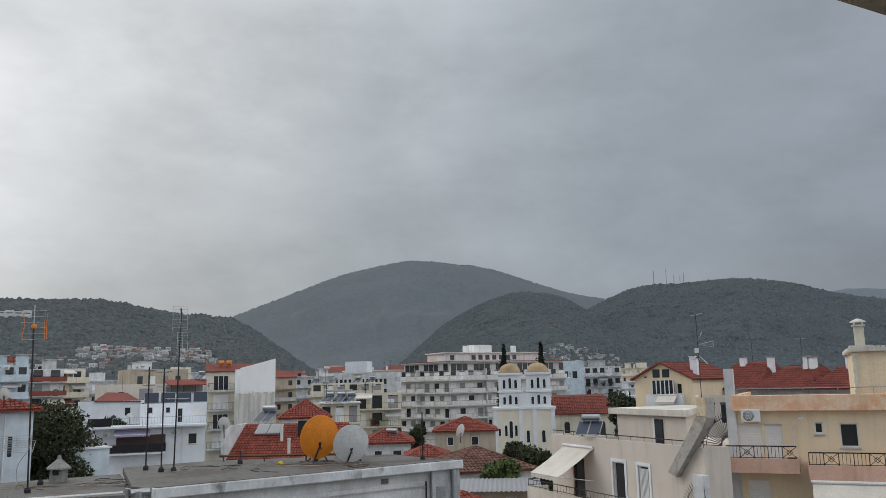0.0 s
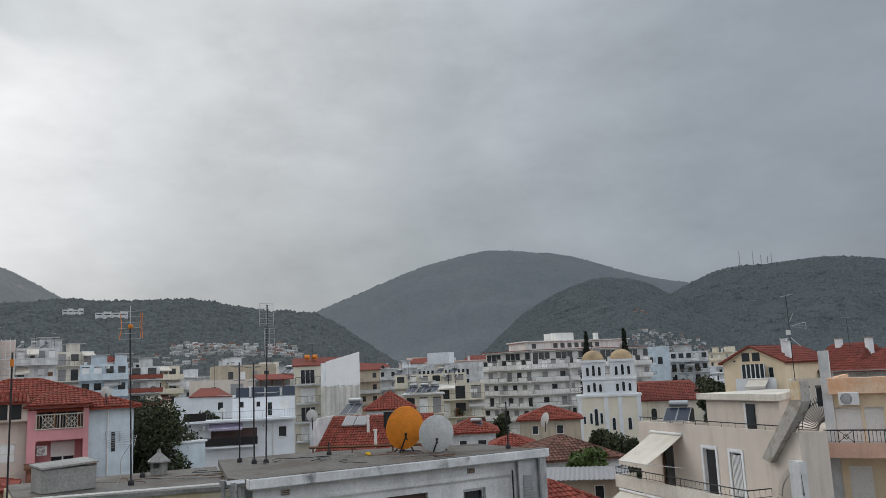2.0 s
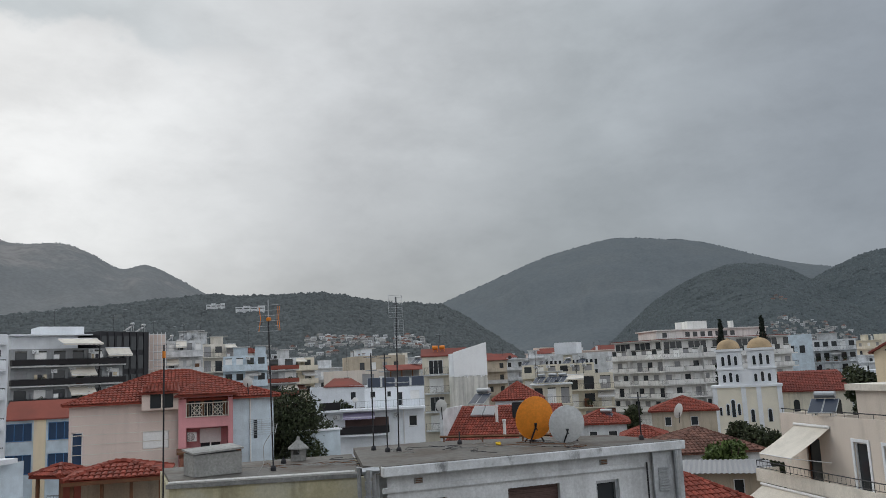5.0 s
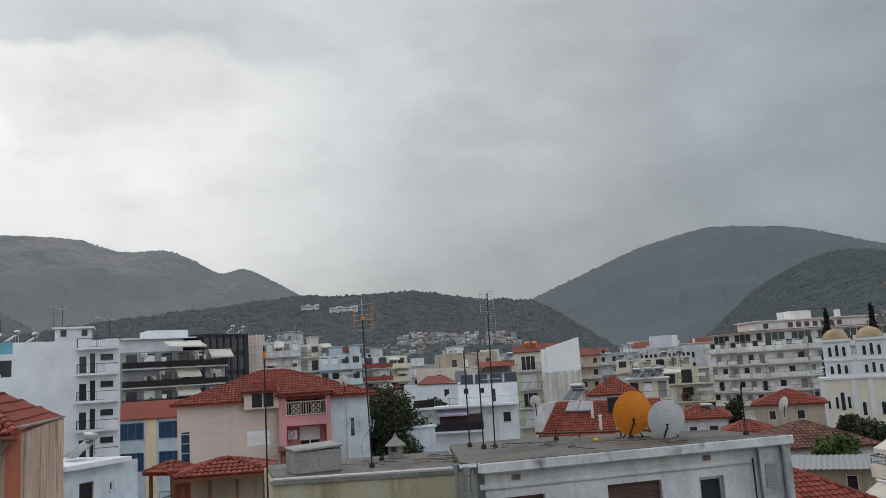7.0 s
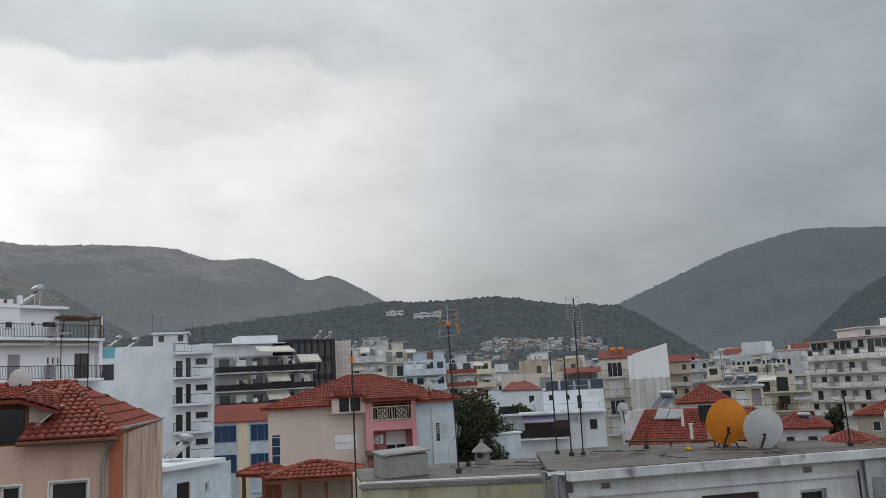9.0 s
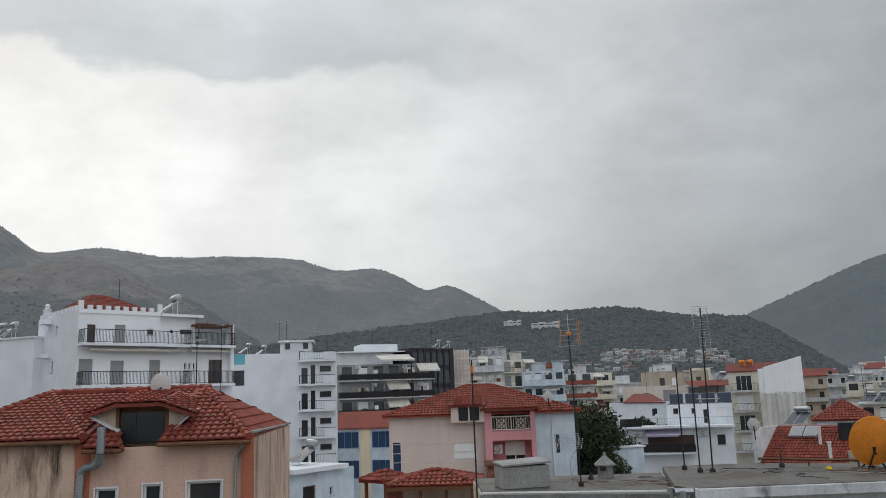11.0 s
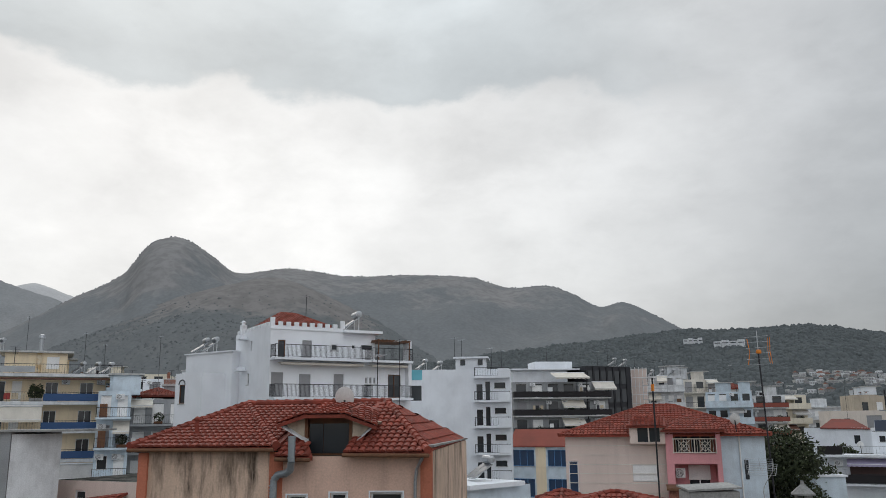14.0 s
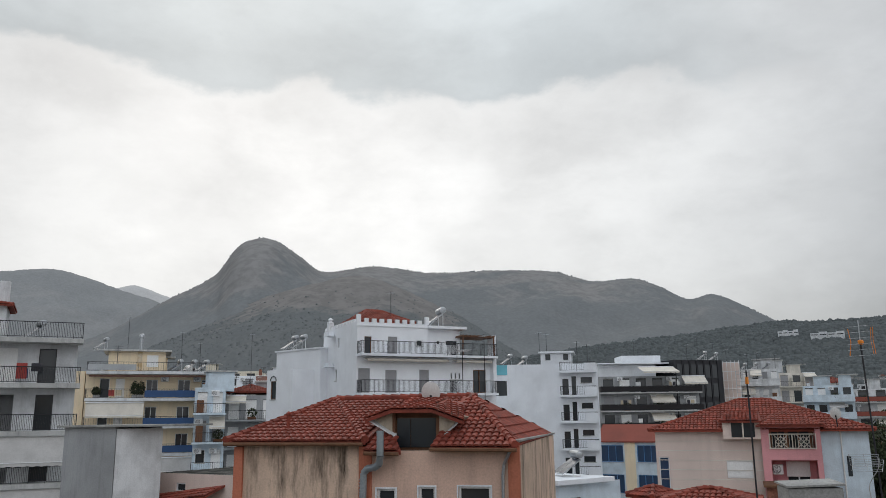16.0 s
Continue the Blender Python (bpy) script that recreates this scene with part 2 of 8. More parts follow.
def lathe(bm, profile, centre=(0, 0, 0), n=16):
    """A turned body: (radius, height) from the foot up."""
    c = Vector(centre)
    rings = [[bm.verts.new(c + Vector((r * math.cos(2 * math.pi * k / n), r * math.sin(2 * math.pi * k / n), z))) for k in range(n)] for r, z in profile]
    for a, b in zip(rings, rings[1:]):
        for k in range(n):
            bm.faces.new((a[k], a[(k + 1) % n], b[(k + 1) % n], b[k]))
    bm.faces.new(rings[0][::-1])
    bm.faces.new(rings[-1])


def prism(bm, outline, z0, z1):
    """An upright body over a plan outline (counter-clockwise); z1 may be one height a corner."""
    tops = z1 if isinstance(z1, (list, tuple)) else [z1] * len(outline)
    lo = [bm.verts.new((p[0], p[1], z0)) for p in outline]
    hi = [bm.verts.new((p[0], p[1], z)) for p, z in zip(outline, tops)]
    n = len(outline)
    bm.faces.new(lo[::-1])
    bm.faces.new(hi)
    for k in range(n):
        bm.faces.new((lo[k], lo[(k + 1) % n], hi[(k + 1) % n], hi[k]))


def part(name, bm, material, parent=None, label="", smooth=False):
    mesh = bpy.data.meshes.new(name)
    bm.to_mesh(mesh)
    bm.free()
    mesh.materials.append(material)
    if smooth:
        mesh.shade_smooth()
    ob = new(name, mesh)
    if parent is not None:
        ob.parent = parent
    if label:
        tagged(ob, label)
    return ob


def thing(name, m, label, category, group="", kind=""):
    ob = new(name)
    ob.matrix_world = m
    return tagged(ob, label, category, group, kind)


def boxpart(name, dims, material, parent, label="", m=None, bevel=0.0):
    bm = bmesh.new()
    slab(bm, *dims, m)
    if bevel:
        bmesh.ops.bevel(bm, geom=bm.edges[:], offset=bevel, segments=1, affect="EDGES")
    return part(name, bm, material, parent, label)


SIDE = {"front": lambda w, d: Matrix.Identity(4), "right": lambda w, d: pose(w, 0, 0, 0, 0, 90), "left": lambda w, d: pose(0, d, 0, 0, 0, -90), "back": lambda w, d: pose(w, d, 0, 0, 0, 180)}


def wall_face(bm, m, w, z0, z1, holes, reveal=0.16):
    """One facade with real openings (u0, u1, z0, z1) and their reveals."""
    us = sorted({0.0, w, *[min(max(h[0], 0), w) for h in holes], *[min(max(h[1], 0), w) for h in holes]})
    zs = sorted({z0, z1, *[min(max(h[2], z0), z1) for h in holes], *[min(max(h[3], z0), z1) for h in holes]})

    def quad(*ps):
        bm.faces.new([bm.verts.new(m @ Vector(p)) for p in ps])
    for a, b in zip(us, us[1:]):
        for c, d in zip(zs, zs[1:]):
            x, z = (a + b) / 2, (c + d) / 2
            if not any(h[0] < x < h[1] and h[2] < z < h[3] for h in holes):
                quad((a, 0, c), (b, 0, c), (b, 0, d), (a, 0, d))
    for h in holes:
        a, b, c, d = h[:4]
        r = reveal
        quad((a, 0, c), (a, r, c), (b, r, c), (b, 0, c))
        quad((a, 0, d), (b, 0, d), (b, r, d), (a, r, d))
        quad((a, 0, c), (a, 0, d), (a, r, d), (a, r, c))
        quad((b, 0, c), (b, r, c), (b, r, d), (b, 0, d))


def fitting(parent, m, hole, simple=False):
    """What fills an opening: (u0, u1, z0, z1, kind, frame material)."""
    a, b, c, d = hole[:4]
    kind = hole[4] if len(hole) > 4 else "window"
    fm = hole[5] if len(hole) > 5 else WHITEMETAL
    bm = bmesh.new()
    if kind in ("shutter", "brown", "grey"):
        mat = {"shutter": SHUTTER_WHITE, "brown": SHUTTER, "grey": SHUTTER_GREY}[kind]
        if simple:
            slab(bm, a, b, 0.08, 0.12, c, d, m)
        else:
            n = max(3, int((d - c) / 0.07))
            rows = []
            for k in range(n):
                z, t = c + (d - c) * k / n, (d - c) / n
                for zz, y in ((z, 0.102), (z + 0.12 * t, 0.095), (z + 0.85 * t, 0.095), (z + 0.97 * t, 0.102)):
                    rows.append([bm.verts.new(m @ Vector((x, y, zz))) for x in (a, b)])
            for p, q in zip(rows, rows[1:]):
                bm.faces.new((p[0], p[1], q[1], q[0]))
        return part("roller_shutter", bm, mat, parent)
    if kind == "open":
        slab(bm, a, b, 1.2, 1.25, c, d, m)
        return part("recess_back", bm, GREYWALL, parent)
    half = kind == "half"
    slab(bm, a, b, 0.13, 0.15, c, d, m)
    pane = part("window", bm, GLASS_BLUE if kind == "blue" else GLASS, parent)
    if simple:
        return pane
    bm = bmesh.new()
    t = 0.06
    for x in (a, b - t):
        slab(bm, x, x + t, 0.06, 0.125, c, d, m)
    for z in (c, d - t):
        slab(bm, a + t, b - t, 0.06, 0.125, z, z + t, m)
    n = max(1, round((b - a) / 0.75))
    for k in range(1, n):
        x = a + (b - a) * k / n
        slab(bm, x - t / 2, x + t / 2, 0.065, 0.12, c + t, d - t, m)
    part("window_frame", bm, fm, pane)
    if half:
        bm = bmesh.new()
        slab(bm, a + t, b - t, 0.03, 0.058, c + 0.55 * (d - c), d, m)
        part("roller_shutter", bm, SHUTTER_WHITE, pane)
    if kind in ("window", "half", "blue"):
        bm = bmesh.new()
        slab(bm, a - 0.06, b + 0.06, -0.06, 0.06, c - 0.07, c - 0.003, m)
        part("window_sill", bm, SLABGREY, pane)
    return pane


def building(name, p0, p1, depth, z0, z1, material, label, holes=(), right=(), left=(), simple=False, roof=ROOFFELT, parapet=0.5, category="building", edge=None, group="apartment blocks"):
    """A house body with openings in the facades that can be seen, and a flat roof behind a parapet."""
    p0, p1 = Vector(p0), Vector(p1)
    w = (p1 - p0).length
    top = thing(name, frame_of(p0, p1), label, category, group)
    bm = bmesh.new()
    for key, hs in (("front", holes), ("right", right), ("left", left), ("back", ())):
        wall_face(bm, SIDE[key](w, depth), w if key in ("front", "back") else depth, z0, z1, hs)
    bmesh.ops.remove_doubles(bm, verts=bm.verts[:], dist=0.0005)
    part("wall", bm, material, top)
    if parapet:
        bm = bmesh.new()
        rim = [[bm.verts.new((x, y, z)) for x, y in ((a, a), (w - a, a), (w - a, depth - a), (a, depth - a))] for a, z in ((0.004, z1 - 0.02), (0.004, z1 + 0.004), (0.2, z1 + 0.004), (0.2, z1 - parapet))]
        for i in range(3):
            for k in range(4):
                bm.faces.new((rim[i][k], rim[i][(k + 1) % 4], rim[i + 1][(k + 1) % 4], rim[i + 1][k]))
        part("parapet", bm, material, top)
    if roof:
        boxpart("roof", (0.02, w - 0.02, 0.02, depth - 0.02, z1 - parapet - 0.2, z1 - parapet), roof, top)
    for key, hs in (("front", holes), ("right", right), ("left", left)):
        for h in hs:
            fitting(top, SIDE[key](w, depth), h, simple)
    if edge:
        boxpart("cornice", (-0.12, w + 0.12, -0.14, depth + 0.12, z1 + 0.003, z1 + 0.12), edge, top)
    return top


def bars(bm, a, b, h, gap=0.12, r=0.009, lower=0.08):
    """A railing of upright bars between two feet."""
    a, b = Vector(a), Vector(b)
    up = Vector((0, 0, 1))
    rod(bm, a + up * h, b + up * h, 0.025, 4)
    rod(bm, a + up * lower, b + up * lower, 0.015, 4)
    n = max(2, int((b - a).length / gap))
    for k in range(n + 1):
        p = a.lerp(b, k / n)
        rod(bm, p + up * (lower if k % 10 else 0), p + up * h, r if k % 10 else 0.02, 3)


def balcony(parent, u0, u1, z, depth=1.2, rail="bars", material=WHITE, screen=CANVAS_BLACK, m=None, h=0.95, gap=0.14, thick=0.18, bar=0.009):
    """A balcony slab with its railing. z is the floor."""
    m = m or Matrix.Identity(4)
    body = boxpart("balcony", (u0, u1, -depth, -0.003, z - thick, z), material, parent, m=m)
    bm = bmesh.new()
    ends = [((u0 + 0.05, -0.05, z), (u0 + 0.05, -depth + 0.05, z)), ((u0 + 0.05, -depth + 0.05, z), (u1 - 0.05, -depth + 0.05, z)), ((u1 - 0.05, -depth + 0.05, z), (u1 - 0.05, -0.05, z))]
    if rail in ("bars", "screen", "mix"):
        lift = 0.45 if rail == "mix" else 0.0
        for a, b in ends:
            a, b = m @ (Vector(a) + Vector((0, 0, lift))), m @ (Vector(b) + Vector((0, 0, lift)))
            bars(bm, a, b, h - lift, gap, bar)
        part("railing", bm, DARKMETAL, body, "dark metal railing")
        bm = bmesh.new()
    if rail in ("screen", "solid", "mix"):
        top = {"screen": h - 0.06, "solid": h, "mix": 0.45}[rail]
        t = 0.02 if rail == "screen" else 0.1
        o = 0.03 if rail == "screen" else 0.0
        base = z + (0.1 if rail == "screen" else 0.003)
        slab(bm, u0 - o, u1 + o, -depth - o, -depth - o + t, base, z + top, m)
        for x in (u0 - o, u1 + o - t):
            slab(bm, x, x + t, -depth - o + t + 0.002, -0.01, base, z + top, m)
        part("parapet" if rail != "screen" else "screen", bm, screen if rail == "screen" else material, body)
    else:
        bm.free()
    return body


def awning(parent, u0, u1, z, out, drop, material=CANVAS, m=None, valance=0.22):
    """A sloped canvas with its roller, a hanging valance and two arms."""
    m = m or Matrix.Identity(4)
    bm = bmesh.new()
    n = 8
    for k in range(n):
        a, b = u0 + (u1 - u0) * k / n, u0 + (u1 - u0) * (k + 1) / n
        sag = 0.05
        ring = []
        for u in (a, b):
            ring.append([m @ Vector((u, -out * t, z - drop * t - sag * math.sin(math.pi * t))) for t in (0, 0.25, 0.5, 0.75, 1.0)])
        low = [m @ Vector((u, -out - 0.01, z - drop - valance)) for u in (a, b)]
        mid = m @ Vector(((a + b) / 2, -out - 0.01, z - drop - valance - 0.06))
        for i in range(4):
            bm.faces.new([bm.verts.new(p) for p in (ring[0][i], ring[0][i + 1], ring[1][i + 1], ring[1][i])])
        bm.faces.new([bm.verts.new(p) for p in (ring[0][4], low[0], mid, low[1], ring[1][4])])
    bmesh.ops.remove_doubles(bm, verts=bm.verts[:], dist=0.0005)
    bmesh.ops.solidify(bm, geom=bm.faces[:], thickness=0.012)
    cloth = part("awning", bm, material, parent)
    bm = bmesh.new()
    rod(bm, m @ Vector((u0 - 0.05, -0.06, z + 0.04)), m @ Vector((u1 + 0.05, -0.06, z + 0.04)), 0.07, 8)
    for u in (u0 + 0.05, u1 - 0.05):
        rod(bm, m @ Vector((u, -0.05, z - drop - 0.35)), m @ Vector((u, -out, z - drop - 0.03)), 0.02, 5)
    rod(bm, m @ Vector((u0, -out, z - drop - 0.03)), m @ Vector((u1, -out, z - drop - 0.03)), 0.03, 6)
    part("awning_frame", bm, WHITEMETAL, cloth)
    return cloth


def ac_unit(parent, u, z, m=None, w=0.8):
    m = m or Matrix.Identity(4)
    body = boxpart("air_conditioner", (u, u + w, -0.38, -0.08, z, z + 0.55), WHITEMETAL, parent, m=m, bevel=0.02)
    bm = bmesh.new()
    c = Vector((u + 0.38 * w, -0.383, z + 0.28))
    for r in (0.06, 0.12, 0.18, 0.22):
        ring = [m @ (c + Vector((r * math.cos(a * math.pi / 8), 0, r * math.sin(a * math.pi / 8)))) for a in range(16)]
        for k in range(16):
            rod(bm, ring[k], ring[(k + 1) % 16], 0.012, 3)
    part("fan_grille", bm, DARKMETAL, body)
    for x in (u + 0.1, u + w - 0.14):
        boxpart("bracket", (x, x + 0.04, -0.38, 0.0, z - 0.04, z - 0.003), GREYMETAL, body, m=m)
    return body


CLOTHS = [surface(n + "_washing", c, stain=0.1, scale=2.0) for n, c in (("white", (0.75, 0.75, 0.74)), ("red", (0.38, 0.07, 0.06)), ("blue", (0.08, 0.14, 0.32)), ("dark", (0.05, 0.05, 0.06)), ("sand", (0.52, 0.44, 0.32)))]


def roof_clutter(b, w, depth, z, rnd, material, count=4):
    """Stair heads, chimneys, tanks and aerials that stand on a flat roof."""
    for _ in range(count):
        u, y, kind = 0.4 + max(0.2, w - 2.2) * rnd.random(), 0.6 + (depth - 3.0) * rnd.random(), rnd.random()
        if kind < 0.2:
            head = boxpart("stair_head", (u, u + 1.8 + rnd.random(), y, y + 2.2, z + 0.004, z + 2.0), material, b)
            boxpart("stair_head_slab", (u - 0.2, u + 3.0, y - 0.25, y + 2.4, z + 2.004, z + 2.16), SLABGREY, head)
        elif kind < 0.42:
            h = 0.8 + 0.7 * rnd.random()
            c = boxpart("chimney", (u, u + 0.5, y, y + 0.5, z + 0.004, z + h), (WHITE_OLD, BRICK, material)[rnd.randrange(3)], b)
            boxpart("chimney_cap", (u - 0.1, u + 0.6, y - 0.1, y + 0.6, z + h + 0.14, z + h + 0.22), CONCRETE, c)
            boxpart("chimney_throat", (u + 0.08, u + 0.42, y + 0.08, y + 0.42, z + h + 0.002, z + h + 0.138), BRICK, c)
        elif kind < 0.55:
            bm = bmesh.new()
            lathe(bm, [(0.40, z + 0.01), (0.45, z + 0.1), (0.45, z + 0.85), (0.36, z + 1.0), (0.12, z + 1.06)], (u, y, 0), 12)
            part("water_tank", bm, (PLASTIC_WHITE, GREYMETAL, CANVAS_BLACK)[rnd.randrange(3)], b)
        else:
            h = 1.6 + 1.8 * rnd.random()
            bm = bmesh.new()
            rod(bm, (u, y, z), (u, y, z + h), 0.032, 4)
            for k in range(4):
                rod(bm, (u - 0.5 + 0.08 * k, y, z + h - 0.22 * k), (u + 0.5 - 0.08 * k, y + 0.2, z + h - 0.22 * k), 0.02, 3)
            part("aerial", bm, DARKMETAL, b)


def washing(parent, u0, u1, y, z, rnd):
    """Clothes hung side by side on a balcony line."""
    u = u0
    while u < u1:
        w, h = 0.3 + 0.35 * rnd.random(), 0.45 + 0.5 * rnd.random()
        boxpart("washing", (u, u + w, y, y + 0.025, z - h, z), CLOTHS[rnd.randrange(len(CLOTHS))], parent)
        u += w + 0.06 + 0.2 * rnd.random()


# ---- the land: ground, hills ----
def build_ground():
    bm = bmesh.new()
    n = 96
    rings = [0.0, 60.0, 200.0, 600.0, 1500.0, 4700.0]
    prev = None
    for r in rings[1:]:
        ring = [bm.verts.new((r * math.cos(2 * math.pi * k / n), r * math.sin(2 * math.pi * k / n), 0.0)) for k in range(n)]
        if prev is None:
            bm.faces.new(ring)
        else:
            for k in range(n):
                bm.faces.new((prev[k], ring[k], ring[(k + 1) % n], prev[(k + 1) % n]))
        prev = ring
    tagged(part("ground", bm, GROUND), "grey town ground of streets and yards", "ground", kind="structure")


build_ground()


def smooth_line(keys, a):
    """A smooth curve through (azimuth, elevation) keys in rising azimuth."""
    if a <= keys[0][0]:
        return keys[0][1]
    for i in range(len(keys) - 1):
        if keys[i][0] <= a <= keys[i + 1][0]:
            p0, p1, p2, p3 = keys[max(0, i - 1)], keys[i], keys[i + 1], keys[min(len(keys) - 1, i + 2)]
            h = p2[0] - p1[0]
            t = (a - p1[0]) / h
            m1 = (p2[1] - p0[1]) / (p2[0] - p0[0]) * h
            m2 = (p3[1] - p1[1]) / (p3[0] - p1[0]) * h
            return (2 * t ** 3 - 3 * t * t + 1) * p1[1] + (t ** 3 - 2 * t * t + t) * m1 + (3 * t * t - 2 * t ** 3) * p2[1] + (t ** 3 - t * t) * m2
    return keys[-1][1]


def hill_height(h, az, r):
    keys, far, width, seed = h["ridge"], h["far"], h["width"], h["seed"]
    crest = EYE + far * math.tan(radians(smooth_line(keys, az)))
    t = (r - (far - width)) / width
    x, y = at(az, r)
    if t <= 1.0:
        t = max(0.0, t)
        body = 0.55 * t + 0.45 * math.sin(t * math.pi / 2) ** 2
        gully = noise.fractal((x * 0.0035 + seed, y * 0.0035, 0.3), 0.9, 2.0, 5) * 0.16 * crest * t * (1.0 - t) * 2.2
    else:
        body, gully = 1.0 - (t - 1.0) * 1.6, 0.0
    rough = noise.noise((x * 0.05, y * 0.05, seed)) * h["trees"] + noise.noise((x * 0.13, y * 0.13, seed)) * 0.6 * h["trees"]
    return max(-2.0, crest * body + gully + rough * min(1.0, t * 3))


def hill(name, ridge, far, width, material, label, seed, trees=2.5, step=0.12, rows=44):
    h = {"ridge": sorted(ridge), "far": far, "width": width, "seed": seed, "trees": trees, "name": name}
    a0, a1 = h["ridge"][0][0], h["ridge"][-1][0]
    n = int((a1 - a0) / step)
    verts, faces = [], []
    for i in range(n + 1):
        az = a0 + (a1 - a0) * i / n
        for j in range(rows + 1):
            r = far - width + width * 1.15 * j / rows
            x, y = at(az, r)
            verts.append((x, y, hill_height(h, az, r)))
    for i in range(n):
        for j in range(rows):
            k = i * (rows + 1) + j
            faces.append((k, k + 1, k + rows + 2, k + rows + 1))
    mesh = bpy.data.meshes.new(name)
    mesh.from_pydata(verts, [], faces)
    mesh.shade_smooth()
    mesh.materials.append(material)
    tagged(new(name, mesh), label, "hill", kind="structure")
    return h


def hillside(name, forest, scrub, amount=0.5, bare=None, line=0.0, band=60.0):
    """Wooded slopes with lighter clearings; above the tree line (metres, torn by noise) bare scrub and rock. The given
    colours already hold the distance haze.
    """
    m = bpy.data.materials.new(name)
    m.use_nodes = True
    tree = m.node_tree
    tree.nodes.clear()
    add = graph(tree)
    place = add("ShaderNodeTexCoord").outputs["Object"]
    wide = add("ShaderNodeTexNoise", {"Vector": place, "Scale": 0.0045, "Detail": 4.0, "Roughness": 0.55}).outputs[0]
    clump = add("ShaderNodeTexNoise", {"Vector": place, "Scale": 0.03, "Detail": 5.0, "Roughness": 0.7}).outputs[0]
    crowns = add("ShaderNodeTexVoronoi", {"Vector": place, "Scale": 0.12}).outputs["Distance"]

    def blend(f, a, b, kind="MIX"):
        return add("ShaderNodeMix", {0: f, 6: a, 7: b}, data_type="RGBA", blend_type=kind).outputs[2]
    col = blend(ramp(add, wide, [(0.62 - 0.3 * amount, 0.0), (0.80 - 0.2 * amount, 1.0)]), (*forest, 1.0), (*scrub, 1.0))
    col = blend(1.0, col, ramp(add, crowns, [(0.0, 1.06), (0.9, 0.90)]), "MULTIPLY")
    if bare:
        def maths(op, a, b):
            return add("ShaderNodeMath", {0: a, 1: b}, operation=op).outputs[0]
        z = add("ShaderNodeSeparateXYZ", {0: place}).outputs[2]
        up = maths("DIVIDE", maths("SUBTRACT", z, line), band)
        torn = maths("ADD", up, maths("ADD", maths("MULTIPLY", maths("SUBTRACT", wide, 0.5), 5.0), maths("MULTIPLY", maths("SUBTRACT", clump, 0.5), 2.2)))
        rock = blend(ramp(add, clump, [(0.42, 0.0), (0.56, 1.0)]), (*[0.87 * k for k in bare], 1.0), (*bare, 1.0))
        col = blend(ramp(add, torn, [(0.0, 0.0), (0.8, 1.0)]), col, rock)
    col = blend(1.0, col, ramp(add, clump, [(0.3, 0.94), (0.7, 1.05)]), "MULTIPLY")
    b = add("ShaderNodeBsdfPrincipled", {"Base Color": col, "Roughness": 0.95, "Specular IOR Level": 0.0})
    add("ShaderNodeOutputMaterial", {0: b.outputs[0]})
    return m


# forest colours greyed and blued: the air's haze is mixed into them
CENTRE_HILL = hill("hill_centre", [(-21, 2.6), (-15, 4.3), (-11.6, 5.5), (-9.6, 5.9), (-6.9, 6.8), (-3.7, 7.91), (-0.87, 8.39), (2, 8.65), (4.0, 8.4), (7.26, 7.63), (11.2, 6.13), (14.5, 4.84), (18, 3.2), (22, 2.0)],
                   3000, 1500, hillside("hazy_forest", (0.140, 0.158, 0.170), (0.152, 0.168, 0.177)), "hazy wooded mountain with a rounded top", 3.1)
# pine green shifted to blue-grey: thin haze put into the colour
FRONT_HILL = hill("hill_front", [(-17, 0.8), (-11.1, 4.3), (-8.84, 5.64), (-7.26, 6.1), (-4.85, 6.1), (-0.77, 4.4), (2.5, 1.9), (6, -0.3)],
                  1900, 900, hillside("hazed_near_forest", (0.096, 0.112, 0.118), (0.104, 0.119, 0.123)), "dark pine-covered foothill", 5.2)
# bluish haze painted into this mountain's forest colours too
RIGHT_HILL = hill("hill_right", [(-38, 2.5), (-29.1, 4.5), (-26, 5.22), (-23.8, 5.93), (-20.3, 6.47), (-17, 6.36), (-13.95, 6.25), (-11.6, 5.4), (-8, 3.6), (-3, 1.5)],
                  2300, 1150, hillside("hazed_right_forest", (0.085, 0.101, 0.109), (0.096, 0.112, 0.116)), "dark wooded mountain with radio masts on top", 7.7)
# the blue of this ridge is haze put into its forest colour
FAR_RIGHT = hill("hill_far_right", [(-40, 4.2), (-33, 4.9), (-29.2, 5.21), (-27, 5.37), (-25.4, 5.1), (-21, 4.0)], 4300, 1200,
                 hillside("haze_blue_forest", (0.16, 0.185, 0.21), (0.17, 0.195, 0.22)), "distant ridge coloured pale blue for haze", 9.3)
# nearest ridge: its greyed green includes some haze
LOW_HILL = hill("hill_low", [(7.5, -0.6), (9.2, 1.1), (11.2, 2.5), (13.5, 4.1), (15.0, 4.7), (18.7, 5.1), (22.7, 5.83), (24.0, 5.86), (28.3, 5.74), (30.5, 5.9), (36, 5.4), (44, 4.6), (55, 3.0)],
                1300, 720, hillside("hazed_pine_forest", (0.106, 0.117, 0.119), (0.116, 0.125, 0.125)), "low pine-covered ridge behind the town", 11.9, trees=3.0, step=0.08)
